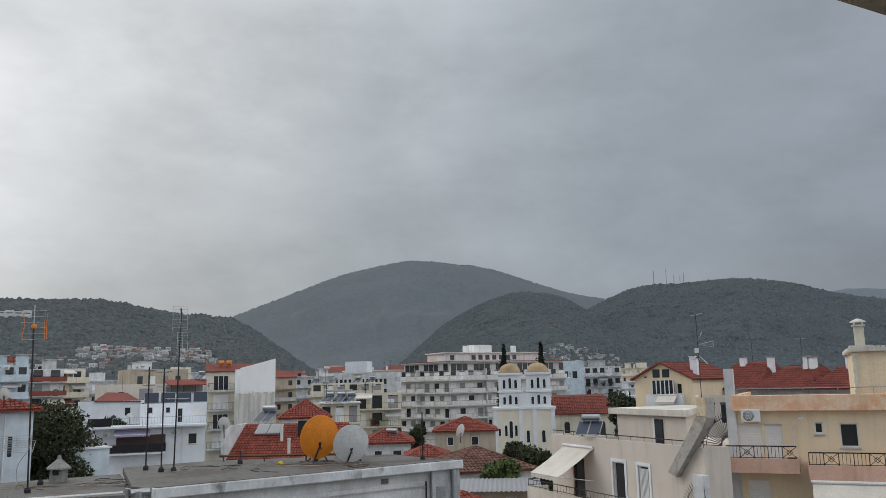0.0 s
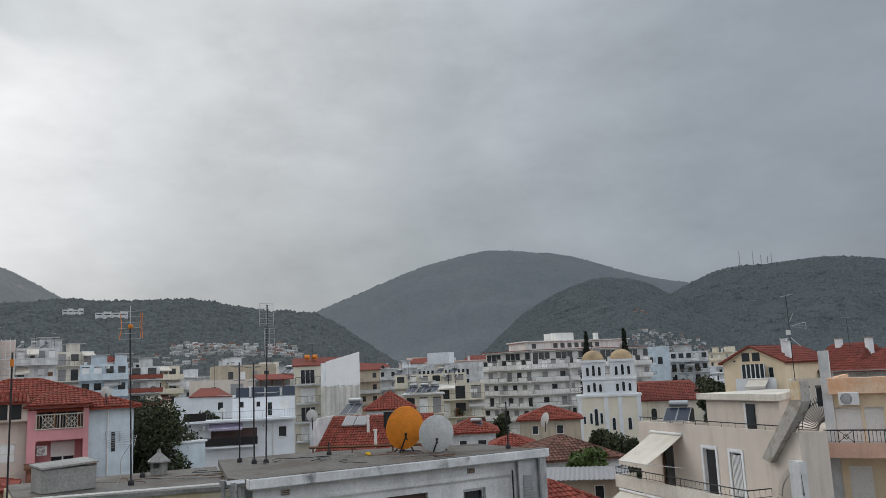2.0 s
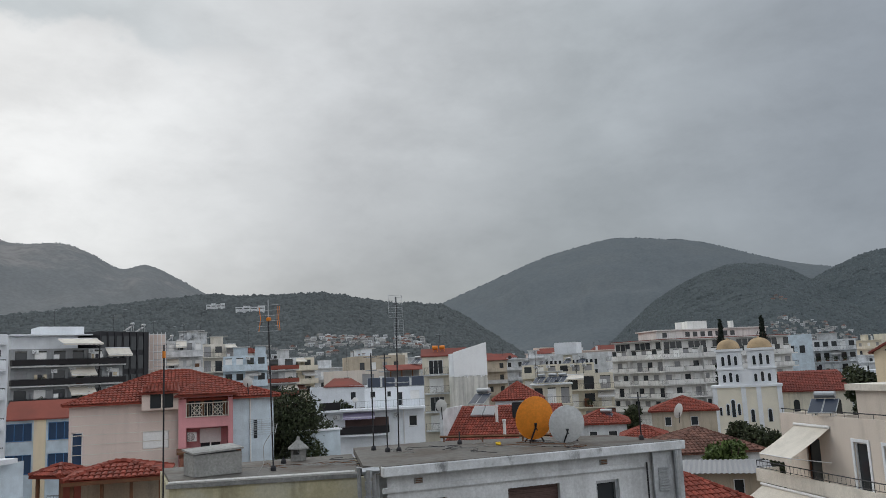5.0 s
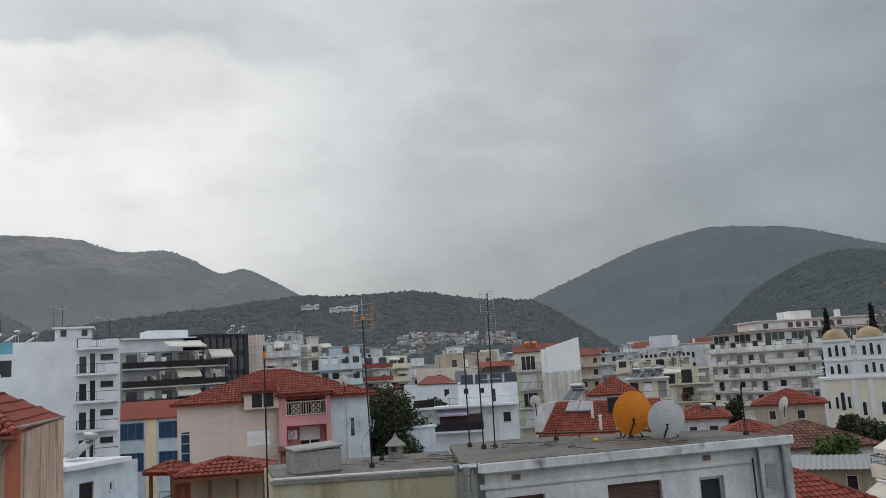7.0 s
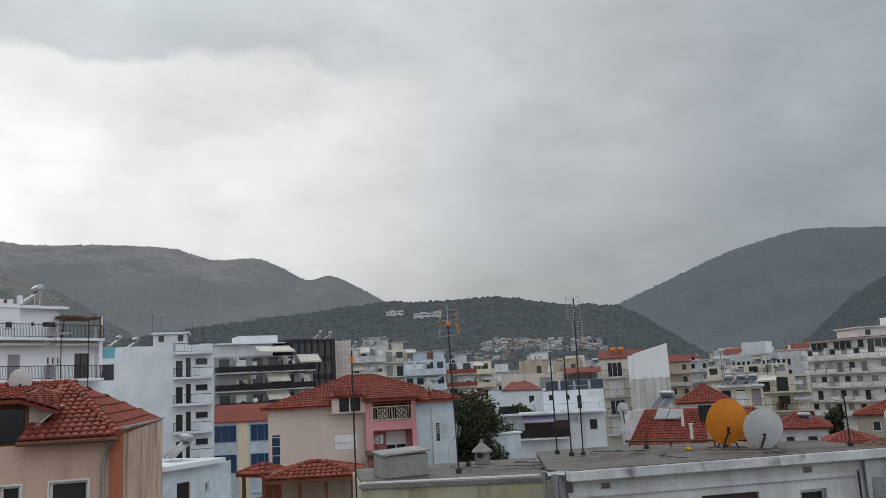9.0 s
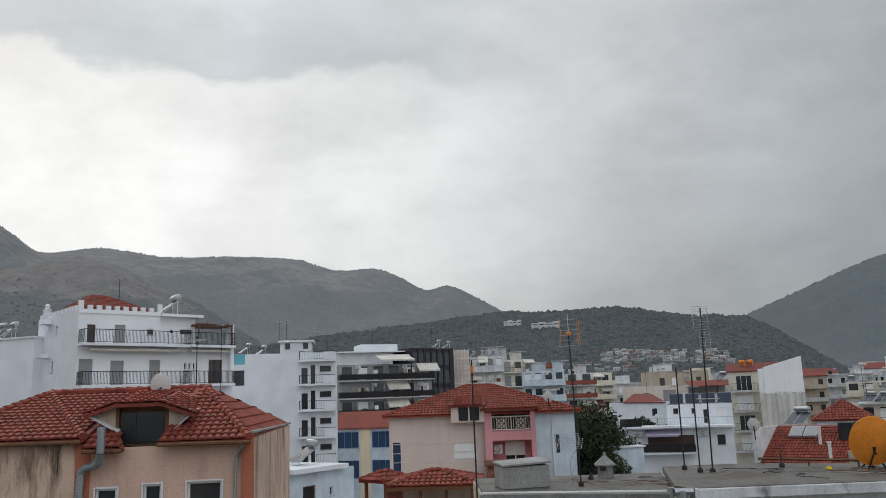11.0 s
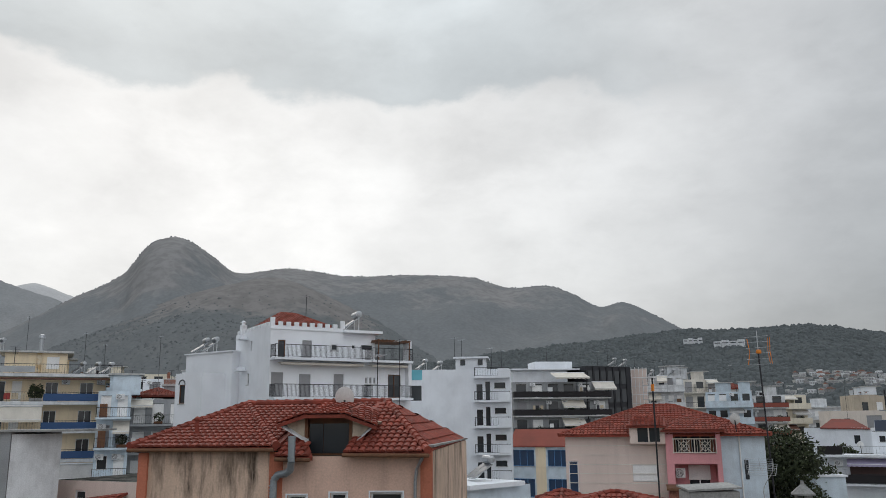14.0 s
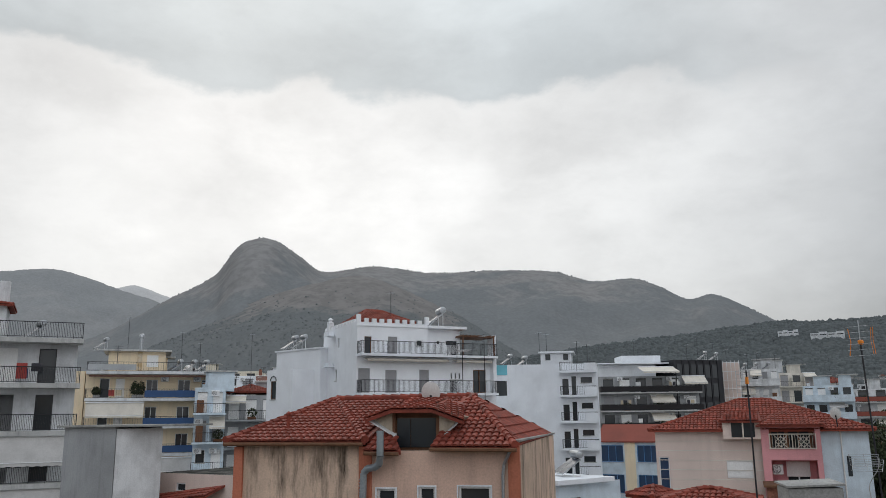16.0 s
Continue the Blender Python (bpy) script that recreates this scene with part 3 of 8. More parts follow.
# woods, scrub and rock all lightened to grey: haze within the colours
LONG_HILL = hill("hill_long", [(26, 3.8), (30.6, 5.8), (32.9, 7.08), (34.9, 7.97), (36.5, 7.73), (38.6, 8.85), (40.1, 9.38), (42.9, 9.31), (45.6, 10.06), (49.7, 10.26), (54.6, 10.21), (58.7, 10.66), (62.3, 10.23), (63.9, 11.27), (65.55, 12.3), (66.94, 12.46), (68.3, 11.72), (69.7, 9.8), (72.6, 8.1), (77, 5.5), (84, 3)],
                 2600, 1300, hillside("hazed_dry_scrub", (0.190, 0.200, 0.205), (0.205, 0.212, 0.214), 0.6, (0.245, 0.241, 0.238), 330.0, 150.0), "long bare ridge with a steep round peak", 13.4, trees=2.0)
# a little less haze in these colours, as the hill is nearer
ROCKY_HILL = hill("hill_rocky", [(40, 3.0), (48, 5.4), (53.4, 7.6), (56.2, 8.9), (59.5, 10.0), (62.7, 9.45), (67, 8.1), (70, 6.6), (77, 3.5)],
                  2000, 900, hillside("hazed_rocky_scrub", (0.148, 0.158, 0.161), (0.164, 0.171, 0.171), 0.6, (0.218, 0.209, 0.202), 225.0, 70.0), "rocky foothill with patches of scrub", 15.6, trees=2.2)
# paler than real scrub: haze is painted into the colour
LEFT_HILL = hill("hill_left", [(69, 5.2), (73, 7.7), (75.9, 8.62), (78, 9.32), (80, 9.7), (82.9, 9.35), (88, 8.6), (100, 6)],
                 3600, 1200, hillside("haze_paled_scrub", (0.26, 0.268, 0.272), (0.285, 0.287, 0.287)), "hazy rounded hill", 17.2)
# near-white grey stands for thick haze over the farthest peak
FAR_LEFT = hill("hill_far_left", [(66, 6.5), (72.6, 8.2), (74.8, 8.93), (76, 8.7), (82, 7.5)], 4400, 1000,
                hillside("haze_whitened_ridge", (0.50, 0.50, 0.50), (0.52, 0.515, 0.51)), "distant peak coloured very pale for haze", 19.0)


# ---- leaves ----
def leaf_crown(blobs, count, size, seed):
    """Many small leaf sprays over the shells of several uneven blobs (centre, radii)."""
    rnd = random.Random(seed)
    verts, faces = [], []
    for _ in range(count):
        c, r = blobs[rnd.randrange(len(blobs))]
        d = Vector((rnd.gauss(0, 1), rnd.gauss(0, 1), rnd.gauss(0, 1))).normalized()
        k = 0.55 + 0.5 * rnd.random()
        p = Vector((c[0] + d.x * r[0] * k, c[1] + d.y * r[1] * k, c[2] + d.z * r[2] * k))
        t = Vector((rnd.gauss(0, 1), rnd.gauss(0, 1), rnd.gauss(0, 1))).normalized()
        b = t.cross(d + Vector((rnd.gauss(0, 0.5), rnd.gauss(0, 0.5), rnd.gauss(0, 0.5))))
        b.normalize()
        s = size * (0.6 + 0.8 * rnd.random())
        i = len(verts)
        n = t.cross(b) * s * 0.25
        verts += [p - t * s, p + b * s * 0.5 + n, p + t * s, p - b * s * 0.5 + n]
        faces.append((i, i + 1, i + 2, i + 3))
    mesh = bpy.data.meshes.new("crown")
    mesh.from_pydata(verts, [], faces)
    return mesh


# ---- roofs ----
def roof_plate(name, corners, thick, material, parent, label=""):
    """A flat sloped plate over three or four corners, thickened downwards."""
    bm = bmesh.new()
    top = [bm.verts.new(c) for c in corners]
    low = [bm.verts.new(Vector(c) - Vector((0, 0, thick))) for c in corners]
    bm.faces.new(top)
    bm.faces.new(low[::-1])
    n = len(top)
    for k in range(n):
        bm.faces.new((top[(k + 1) % n], top[k], low[k], low[(k + 1) % n]))
    bmesh.ops.recalc_face_normals(bm, faces=bm.faces[:])
    return part(name, bm, material, parent, label)


TILED = []


def tiled_plane(parent, a, b, c, d, width=0.21, length=0.36, single=False, material=None):
    """A roof plane for tiles: eave a to b (seen left to right), top d to c. The pieces are laid at the end."""
    material = material or TILE
    a, b, c, d = (Vector(p) for p in (a, b, c, d))
    corners = [a, b, c, d] if (c - d).length > 0.01 else [a, b, c]
    plate = roof_plate("roof_plane", corners, 0.1, material, parent)
    TILED.append((plate, a, b, c, d, width, length, single, material))
    return plate


def hip_roof(parent, u0, u1, y0, y1, z, top, ridge=None, width=0.21, single=False, material=None, length=0.36):
    """Four tiled planes over a rectangle; ridge: the ridge's ends along u."""
    ym = (y0 + y1) / 2
    r0, r1 = ridge if ridge else (u0 + (y1 - y0) / 2, u1 - (y1 - y0) / 2)
    if r1 < r0:
        r0 = r1 = (r0 + r1) / 2
    f0, f1, k1, k0, t0, t1 = (u0, y0, z), (u1, y0, z), (u1, y1, z), (u0, y1, z), (r0, ym, top), (r1, ym, top)
    tiled_plane(parent, f0, f1, t1, t0, width, length, single, material)
    tiled_plane(parent, k0, f0, t0, t0, width, length, False, material)
    tiled_plane(parent, f1, k1, t1, t1, width, length, False, material)
    tiled_plane(parent, k1, k0, t0, t1, width * 2, length, False, material)
    mat = material or TILE
    for p, q in ((f0, t0), (f1, t1), (t0, t1), (k0, t0), (k1, t1)):
        p, q = Vector(p), Vector(q)
        if (q - p).length > 0.05:
            bm = bmesh.new()
            n = max(2, int((q - p).length / 0.34))
            for k in range(n):
                s, e = p.lerp(q, k / n), p.lerp(q, (k + 1.1) / n)
                rod(bm, s + Vector((0, 0, 0.05)), e + Vector((0, 0, 0.03)), 0.115, 6, 0.09)
            tagged(part("ridge_tiles", bm, mat, parent), kind="stuff")


# ---- the flat-roofed house next door, with the dishes ----
def flat_roof_house():
    house = thing("flat_roofed_house", Matrix.Identity(4), "low white house with a stained flat concrete roof", "house")
    front0, front1 = Vector((-4.96, 14.37)), Vector((0.25, 18.20))
    outline = [front0, front1, Vector((-0.27, 18.95)), Vector((-1.27, 20.3)), Vector((-5.5, 19.7)), Vector((-7.2, 18.5)), Vector((-5.6, 14.85))]
    bm = bmesh.new()
    prism(bm, outline, 13.16, 13.30)
    part("roof_deck", bm, DECK, house, "dark stained flat roof")
    m = frame_of(front0, front1)
    w = (front1 - front0).length
    bm = bmesh.new()
    wall_face(bm, m, w, -0.5, 13.155, [(0.06, 1.15, 11.2, 12.68), (2.43, 3.57, 11.2, 12.71), (4.4, 4.95, 10.6, 12.67)])
    bmesh.ops.remove_doubles(bm, verts=bm.verts[:], dist=0.0005)
    part("front_wall", bm, WHITE_OLD, house)
    bm = bmesh.new()
    prism(bm, [p * 1.0 for p in (front1 + Vector((-0.30, 0.40)), Vector((-0.5, 18.9)), Vector((-1.3, 20.2)), Vector((-5.5, 19.6)), Vector((-7.1, 18.45)), Vector((-5.7, 15.2)), front0 + Vector((-0.30, 0.42)))], -0.5, 13.15)
    part("rear_wall", bm, WHITE_OLD, house)
    fitting(house, m, (0.06, 1.15, 11.2, 12.68, "brown"))
    fitting(house, m, (2.43, 3.57, 11.2, 12.71, "brown"))
    fitting(house, m, (4.4, 4.95, 10.6, 12.67, "door", GREYMETAL))
    boxpart("fascia", (-0.12, w + 0.06, -0.2, 0.0, 13.157, 13.34), FASCIA, house, "white concrete fascia streaked with grime", m, 0.015)
    boxpart("deck_edge", (-0.1, w + 0.04, -0.17, 0.02, 13.342, 13.352), DECK, house, m=m)
    boxpart("lower_ledge", (-0.1, 5.6, -0.05, -0.004, 12.86, 12.95), WHITE_OLD, house, m=m)
    for u, z in ((0.52, 12.98), (4.52, 12.98)):
        vent = boxpart("wall_vent", (u, u + 0.17, -0.03, -0.002, z, z + 0.1), CONCRETE, house, m=m)
        bm = bmesh.new()
        for k in range(3):
            slab(bm, u + 0.02, u + 0.15, -0.04, -0.031, z + 0.015 + 0.03 * k, z + 0.03 + 0.03 * k, m)
        part("slats", bm, RUST, vent)
    # corner pier with a louvre and downpipes
    pier = boxpart("corner_pier", (5.75, w + 0.02, -0.1, -0.055, 9.0, 13.15), PIER, house, m=m)
    bm = bmesh.new()
    for k in range(9):
        slab(bm, 5.85, 6.1, -0.13, -0.102, 12.35 + k * 0.055, 12.385 + k * 0.055, m)
    part("louvre", bm, GREYMETAL, pier)
    bm = bmesh.new()
    rod(bm, m @ Vector((6.28, -0.16, 13.15)), m @ Vector((6.28, -0.16, 9.0)), 0.05, 8)
    part("downpipe", bm, GREYMETAL, house)
    bm = bmesh.new()
    rod(bm, m @ Vector((5.6, -0.08, 12.95)), m @ Vector((5.6, -0.08, 9.0)), 0.018, 6)
    part("cable", bm, DARKMETAL, house)
    # vent stack and waste pipes at the joint of the two houses
    for u, r, z in ((-0.28, 0.04, 13.3), (-0.55, 0.04, 13.32)):
        bm = bmesh.new()
        rod(bm, m @ Vector((u, -0.1, 10.0)), m @ Vector((u, -0.1, z)), r, 8)
        rod(bm, m @ Vector((u, -0.1, z)), m @ Vector((u, -0.1, z + 0.05)), r * 1.35, 8)
        part("vent_pipe", bm, GREYMETAL, house)
    bm = bmesh.new()
    for z, r in ((12.72, 0.085), (12.98, 0.07), (13.18, 0.08)):
        rod(bm, m @ Vector((-0.4, -0.16, z)), m @ Vector((-0.4, -0.16, z + 0.14)), r, 8)
    rod(bm, m @ Vector((-0.4, -0.16, 12.6)), m @ Vector((-0.4, -0.16, 13.3)), 0.05, 8)
    rod(bm, m @ Vector((-0.52, -0.16, 13.3)), m @ Vector((-0.2, -0.16, 13.3)), 0.06, 8)
    part("waste_pipe", bm, GREYMETAL, house, "grey jointed waste pipe")
    # rusted angle iron along the far side of the deck
    bm = bmesh.new()
    rod(bm, (-5.3, 19.45, 13.42), (-2.0, 18.9, 13.45), 0.03, 4)
    for k in range(4):
        x = -5.2 + k
        rod(bm, (x, 19.43 - 0.165 * k, 13.28), (x, 19.43 - 0.165 * k, 13.44), 0.02, 4)
    part("iron_rail", bm, RUST, house)
    # the lower mossy wall and deck on the other side
    side = thing("yellow_walled_house", Matrix.Identity(4), "old house with a mossy yellow wall and a flat roof", "house")
    y0, y1 = Vector((-8.86, 13.44)), Vector((-5.65, 14.70))
    bm = bmesh.new()
    prism(bm, [y0, y1, Vector((-5.3, 15.1)), Vector((-7.25, 18.55)), Vector((-9.4, 17.2)), Vector((-10.9, 16.2))], -0.5, 13.10)
    part("wall", bm, OLDYELLOW, side)
    bm = bmesh.new()
    prism(bm, [y0 + Vector((0.02, 0.06)), y1 + Vector((-0.02, 0.06)), Vector((-5.65, 14.95)), Vector((-7.25, 18.5)), Vector((-9.4, 17.15)), Vector((-10.85, 16.2))], 13.104, 13.16)
    part("roof_deck", bm, DECK, side)
    m2 = frame_of(y0, y1)
    bm = bmesh.new()
    rod(bm, m2 @ Vector((0, -0.03, 13.21)), m2 @ Vector((3.4, -0.03, 13.22)), 0.028, 6)
    part("pipe", bm, PLASTIC_WHITE, side, "white plastic pipe along the roof edge")
    boxpart("wall_coping", (-0.05, 3.45, -0.04, 0.12, 13.105, 13.18), CONCRETE, side, m=m2)


flat_roof_house()


# ---- the peach house with the tiled roof ----
def peach_house():
    p0, p1 = Vector((-24.0, 9.5)), Vector((-17.3, 15.2))
    w = (p1 - p0).length
    house = thing("peach_house", frame_of(p0, p1), "peach house with mould-streaked walls and a red tiled hip roof", "house")
    bm = bmesh.new()
    I = Matrix.Identity(4)
    wall_face(bm, pose(0.35, 0, 0), 3.9, -0.5, 14.22, [])
    wall_face(bm, pose(0.35, 0, 0) @ SIDE["left"](w, 9.5), 9.5, -0.5, 14.22, [])
    bmesh.ops.remove_doubles(bm, verts=bm.verts[:], dist=0.0005)
    part("stained_wall", bm, PEACH_STAIN, house, "peach wall with black mould streaks")
    bm = bmesh.new()
    holes = [(4.75, 5.3, 11.7, 13.02, "window", WHITEMETAL), (5.97, 6.44, 11.7, 13.08, "window", WHITEMETAL), (7.1, 8.0, 11.7, 13.1, "window", WHITEMETAL)]
    m = pose(0, -0.06, 0)
    wall_face(bm, m @ pose(4.6, 0, 0), w - 4.6 - 0.3, -0.5, 14.06, [(h[0] - 4.6, h[1] - 4.6, *h[2:4]) for h in holes])
    bmesh.ops.remove_doubles(bm, verts=bm.verts[:], dist=0.0005)
    part("front_wall", bm, PEACH, house)
    for h in holes:
        pane = fitting(house, m, h)
        bm = bmesh.new()
        slab(bm, h[0] - 0.04, h[0], -0.03, 0.0, h[2], h[3] + 0.04, m)
        slab(bm, h[1], h[1] + 0.04, -0.03, 0.0, h[2], h[3] + 0.04, m)
        slab(bm, h[0], h[1], -0.03, 0.0, h[3], h[3] + 0.04, m)
        part("window_surround", bm, WHITE, pane)
    for a, b in ((0.33, 0.6), (4.22, 4.6), (w - 0.3, w + 0.02)):
        boxpart("pilaster", (a, b, -0.1, 0.1, -0.5, 14.18), CORAL, house)
    # the stained parapet wall on the side of the lane
    bm = bmesh.new()
    v = [(w - 0.28, 0.12), (w, 0.12), (w, 9.6), (w - 0.28, 9.6)]
    prism(bm, v, -0.5, [14.28, 14.28, 14.24, 14.24])
    part("side_wall", bm, PEACH_STAIN, house)
    boxpart("side_coping", (w - 0.33, w + 0.05, 0.1, 9.65, 14.285, 14.34), CONCRETE, house)
    bm = bmesh.new()
    slab(bm, 0.4, w - 0.3, 0.25, 9.4, 13.6, 13.9)
    part("attic_floor", bm, CONCRETE, house)
    boxpart("back_wall", (0.35, w - 0.3, 9.3, 9.5, -0.5, 14.2), PEACH, house)
    # roof: two front slopes with the dormer between them
    eave, top, ym, apex = 14.32, 15.6, 4.6, 1.75
    tiled_plane(house, (0.1, -0.25, eave), (4.45, -0.25, eave), (4.45, ym, top), (apex, ym, top), 0.2, 0.34, True)
    tiled_plane(house, (0.1, 9.7, eave), (0.1, -0.25, eave), (apex, ym, top), (apex, ym, top), 0.2, 0.34)
    tiled_plane(house, (4.452, -0.4, 14.06), (5.55, -0.4, 14.06), (4.97, 0.9, 14.55), (4.452, 1.4, 14.72), 0.2, 0.34, True)
    tiled_plane(house, (6.4, -0.4, 14.16), (8.75, -0.4, 14.16), (6.75, 3.9, 15.62), (6.45, 3.9, 15.62), 0.2, 0.34, True)
    tiled_plane(house, (8.75, -0.4, 14.16), (8.75, 9.6, 14.26), (6.75, 3.9, 15.62), (6.75, 3.9, 15.62), 0.24, 0.4)
    tiled_plane(house, (8.75, 9.6, 14.26), (0.1, 9.7, eave), (apex, ym, top), (6.75, ym, 15.62), 0.4, 0.5)
    tiled_plane(house, (4.46, 1.6, 14.86), (6.5, 1.6, 14.86), (6.7, ym, 15.62), (4.4, ym, 15.62), 0.2, 0.34)
    for p, q in (((0.1, -0.25, eave), (apex, ym, top)), ((apex, ym, top), (6.75, ym, 15.62)), ((8.75, -0.4, 14.16), (6.75, 3.9, 15.62)), ((4.45, -0.25, eave), (apex, ym, top))):
        p, q = Vector(p), Vector(q)
        bm = bmesh.new()
        n = int((q - p).length / 0.33)
        for k in range(n):
            rod(bm, p.lerp(q, k / n) + Vector((0, 0, 0.06)), p.lerp(q, (k + 1.12) / n) + Vector((0, 0, 0.04)), 0.12, 7, 0.095)
        tagged(part("ridge_tiles", bm, TILE, house), kind="stuff")
    # dormer with a dark glazed front and slanted cheeks
    dormer = boxpart("dormer", (5.05, 6.35, 0.75, 0.85, 14.05, 15.12), WOOD, house, "dark wooden dormer with a glazed front")
    for a, b in ((5.12, 5.52), (5.54, 6.28)):
        boxpart("pane", (a, b, 0.715, 0.745, 14.12, 14.95), GLASS, dormer)
    for a in (5.0, 6.32):
        boxpart("post", (a, a + 0.09, 0.62, 0.74, 14.02, 15.15), WOOD, dormer)
    for u0, u1, lean in ((4.35, 5.0, 1), (6.42, 7.05, -1)):
        bm = bmesh.new()
        outer, inner = (u0, u1) if lean > 0 else (u1, u0)
        pts = [(outer, 0.6, 14.98), (inner, 0.6, 14.55 if lean > 0 else 14.35), (inner, 0.6, 15.16)]
        lo = [bm.verts.new(p) for p in pts]
        hi = [bm.verts.new((p[0], 2.0, p[2])) for p in pts]
        bm.faces.new(lo)
        bm.faces.new(hi[::-1])
        for k in range(3):
            bm.faces.new((lo[k], lo[(k + 1) % 3], hi[(k + 1) % 3], hi[k]))
        bmesh.ops.recalc_face_normals(bm, faces=bm.faces[:])
        part("cheek", bm, TAN, dormer)
        roof_plate("barge_board", [(outer - 0.04 * lean, 0.5, 14.92), (inner + 0.12 * lean, 0.5, 14.45 if lean > 0 else 14.25), (inner + 0.12 * lean, 0.66, 14.52 if lean > 0 else 14.32), (outer - 0.04 * lean, 0.66, 14.99)], 0.05, WHITE_OLD, dormer)
    # the dormer's own small tiled roof, folded over the front
    tiled_plane(house, (4.2, 0.45, 14.93), (5.15, 0.2, 15.22), (5.3, 2.9, 15.5), (4.75, 2.9, 15.3), 0.2, 0.34)
    tiled_plane(house, (5.12, 0.2, 15.2), (6.3, 0.2, 15.2), (6.25, 2.9, 15.55), (5.25, 2.9, 15.55), 0.2, 0.34)
    tiled_plane(house, (6.28, 0.2, 15.2), (7.15, 0.45, 14.86), (6.7, 2.9, 15.4), (6.2, 2.9, 15.52), 0.2, 0.34)
    # gutters and downpipes
    for a, b, y, z in ((0.1, 4.4, -0.33, 14.26), (4.5, 5.5, -0.48, 14.0), (6.4, 8.8, -0.48, 14.1)):
        bm = bmesh.new()
        rod(bm, (a, y, z), (b, y, z - 0.02), 0.055, 7)
        part("gutter", bm, RUST if a > 0 else GREYMETAL, house)
    bm = bmesh.new()
    for a, b in (((8.62, -0.45, 14.05), (8.4, -0.14, 13.7)), ((8.4, -0.14, 13.7), (8.36, -0.14, 13.4)), ((8.36, -0.14, 13.4), (8.3, -0.14, 9.0))):
        rod(bm, a, b, 0.045, 7)
    part("downpipe", bm, GREYMETAL, house)
    bm = bmesh.new()
    path = [(5.02, -0.62, 14.62), (5.02, -0.62, 13.95), (4.96, -0.5, 13.72), (4.8, -0.42, 13.62), (4.55, -0.3, 13.58), (4.42, -0.26, 13.45), (4.40, -0.26, 12.6), (4.40, -0.26, 9.0)]
    for a, b in zip(path, path[1:]):
        rod(bm, a, b, 0.1, 12)
    for k in range(40):
        rod(bm, (4.40, -0.26, 13.3 - 0.09 * k), (4.40, -0.26, 13.27 - 0.09 * k), 0.108, 12)
    for k in range(7):
        rod(bm, (5.02, -0.62, 14.6 - 0.09 * k), (5.02, -0.62, 14.57 - 0.09 * k), 0.108, 12)
    part("flue", bm, PIPE_BLUE, house, "spiral metal flue with two bends")
    for u, y, z in ((1.55, 1.0, 14.7),):
        bm = bmesh.new()
        rod(bm, (u, y, z), (u, y, z + 0.4), 0.06, 8)
        lathe(bm, [(0.09, z + 0.4), (0.1, z + 0.44), (0.02, z + 0.5)], (u, y, 0), 8)
        part("vent_cowl", bm, TILE, house)
    return house


peach_house()


# ---- the beige house with awnings ----
FLAKED = surface("flaked_grey_render", (0.55, 0.53, 0.50), second=(0.30, 0.27, 0.22), scale=2.2, stain=0.4, streak=0.3)

def fan_rail(parent, c, r, a0, a1, m, n=14):
    """A fan of iron spikes, as set between two terraces."""
    bm = bmesh.new()
    c = Vector(c)
    spikes = []
    for k in range(n + 1):
        a = radians(a0 + (a1 - a0) * k / n)
        spike = bmesh.new()
        rod(spike, m @ (c + Vector((0.25 * r * math.cos(a), 0, 0.25 * r * math.sin(a)))), m @ (c + Vector((r * math.cos(a), 0, r * math.sin(a)))), 0.016, 4)
        spikes.append(spike)
    for rr in (0.3, 0.85):
        for k in range(n):
            a, b = radians(a0 + (a1 - a0) * k / n), radians(a0 + (a1 - a0) * (k + 1) / n)
            rod(bm, m @ (c + Vector((rr * r * math.cos(a), 0, rr * r * math.sin(a)))), m @ (c + Vector((rr * r * math.cos(b), 0, rr * r * math.sin(b)))), 0.02, 4)
    fan = part("fan_railing", bm, DARKMETAL, parent, "fan-shaped iron railing")
    for spike in spikes:
        part("spike", spike, DARKMETAL, fan)


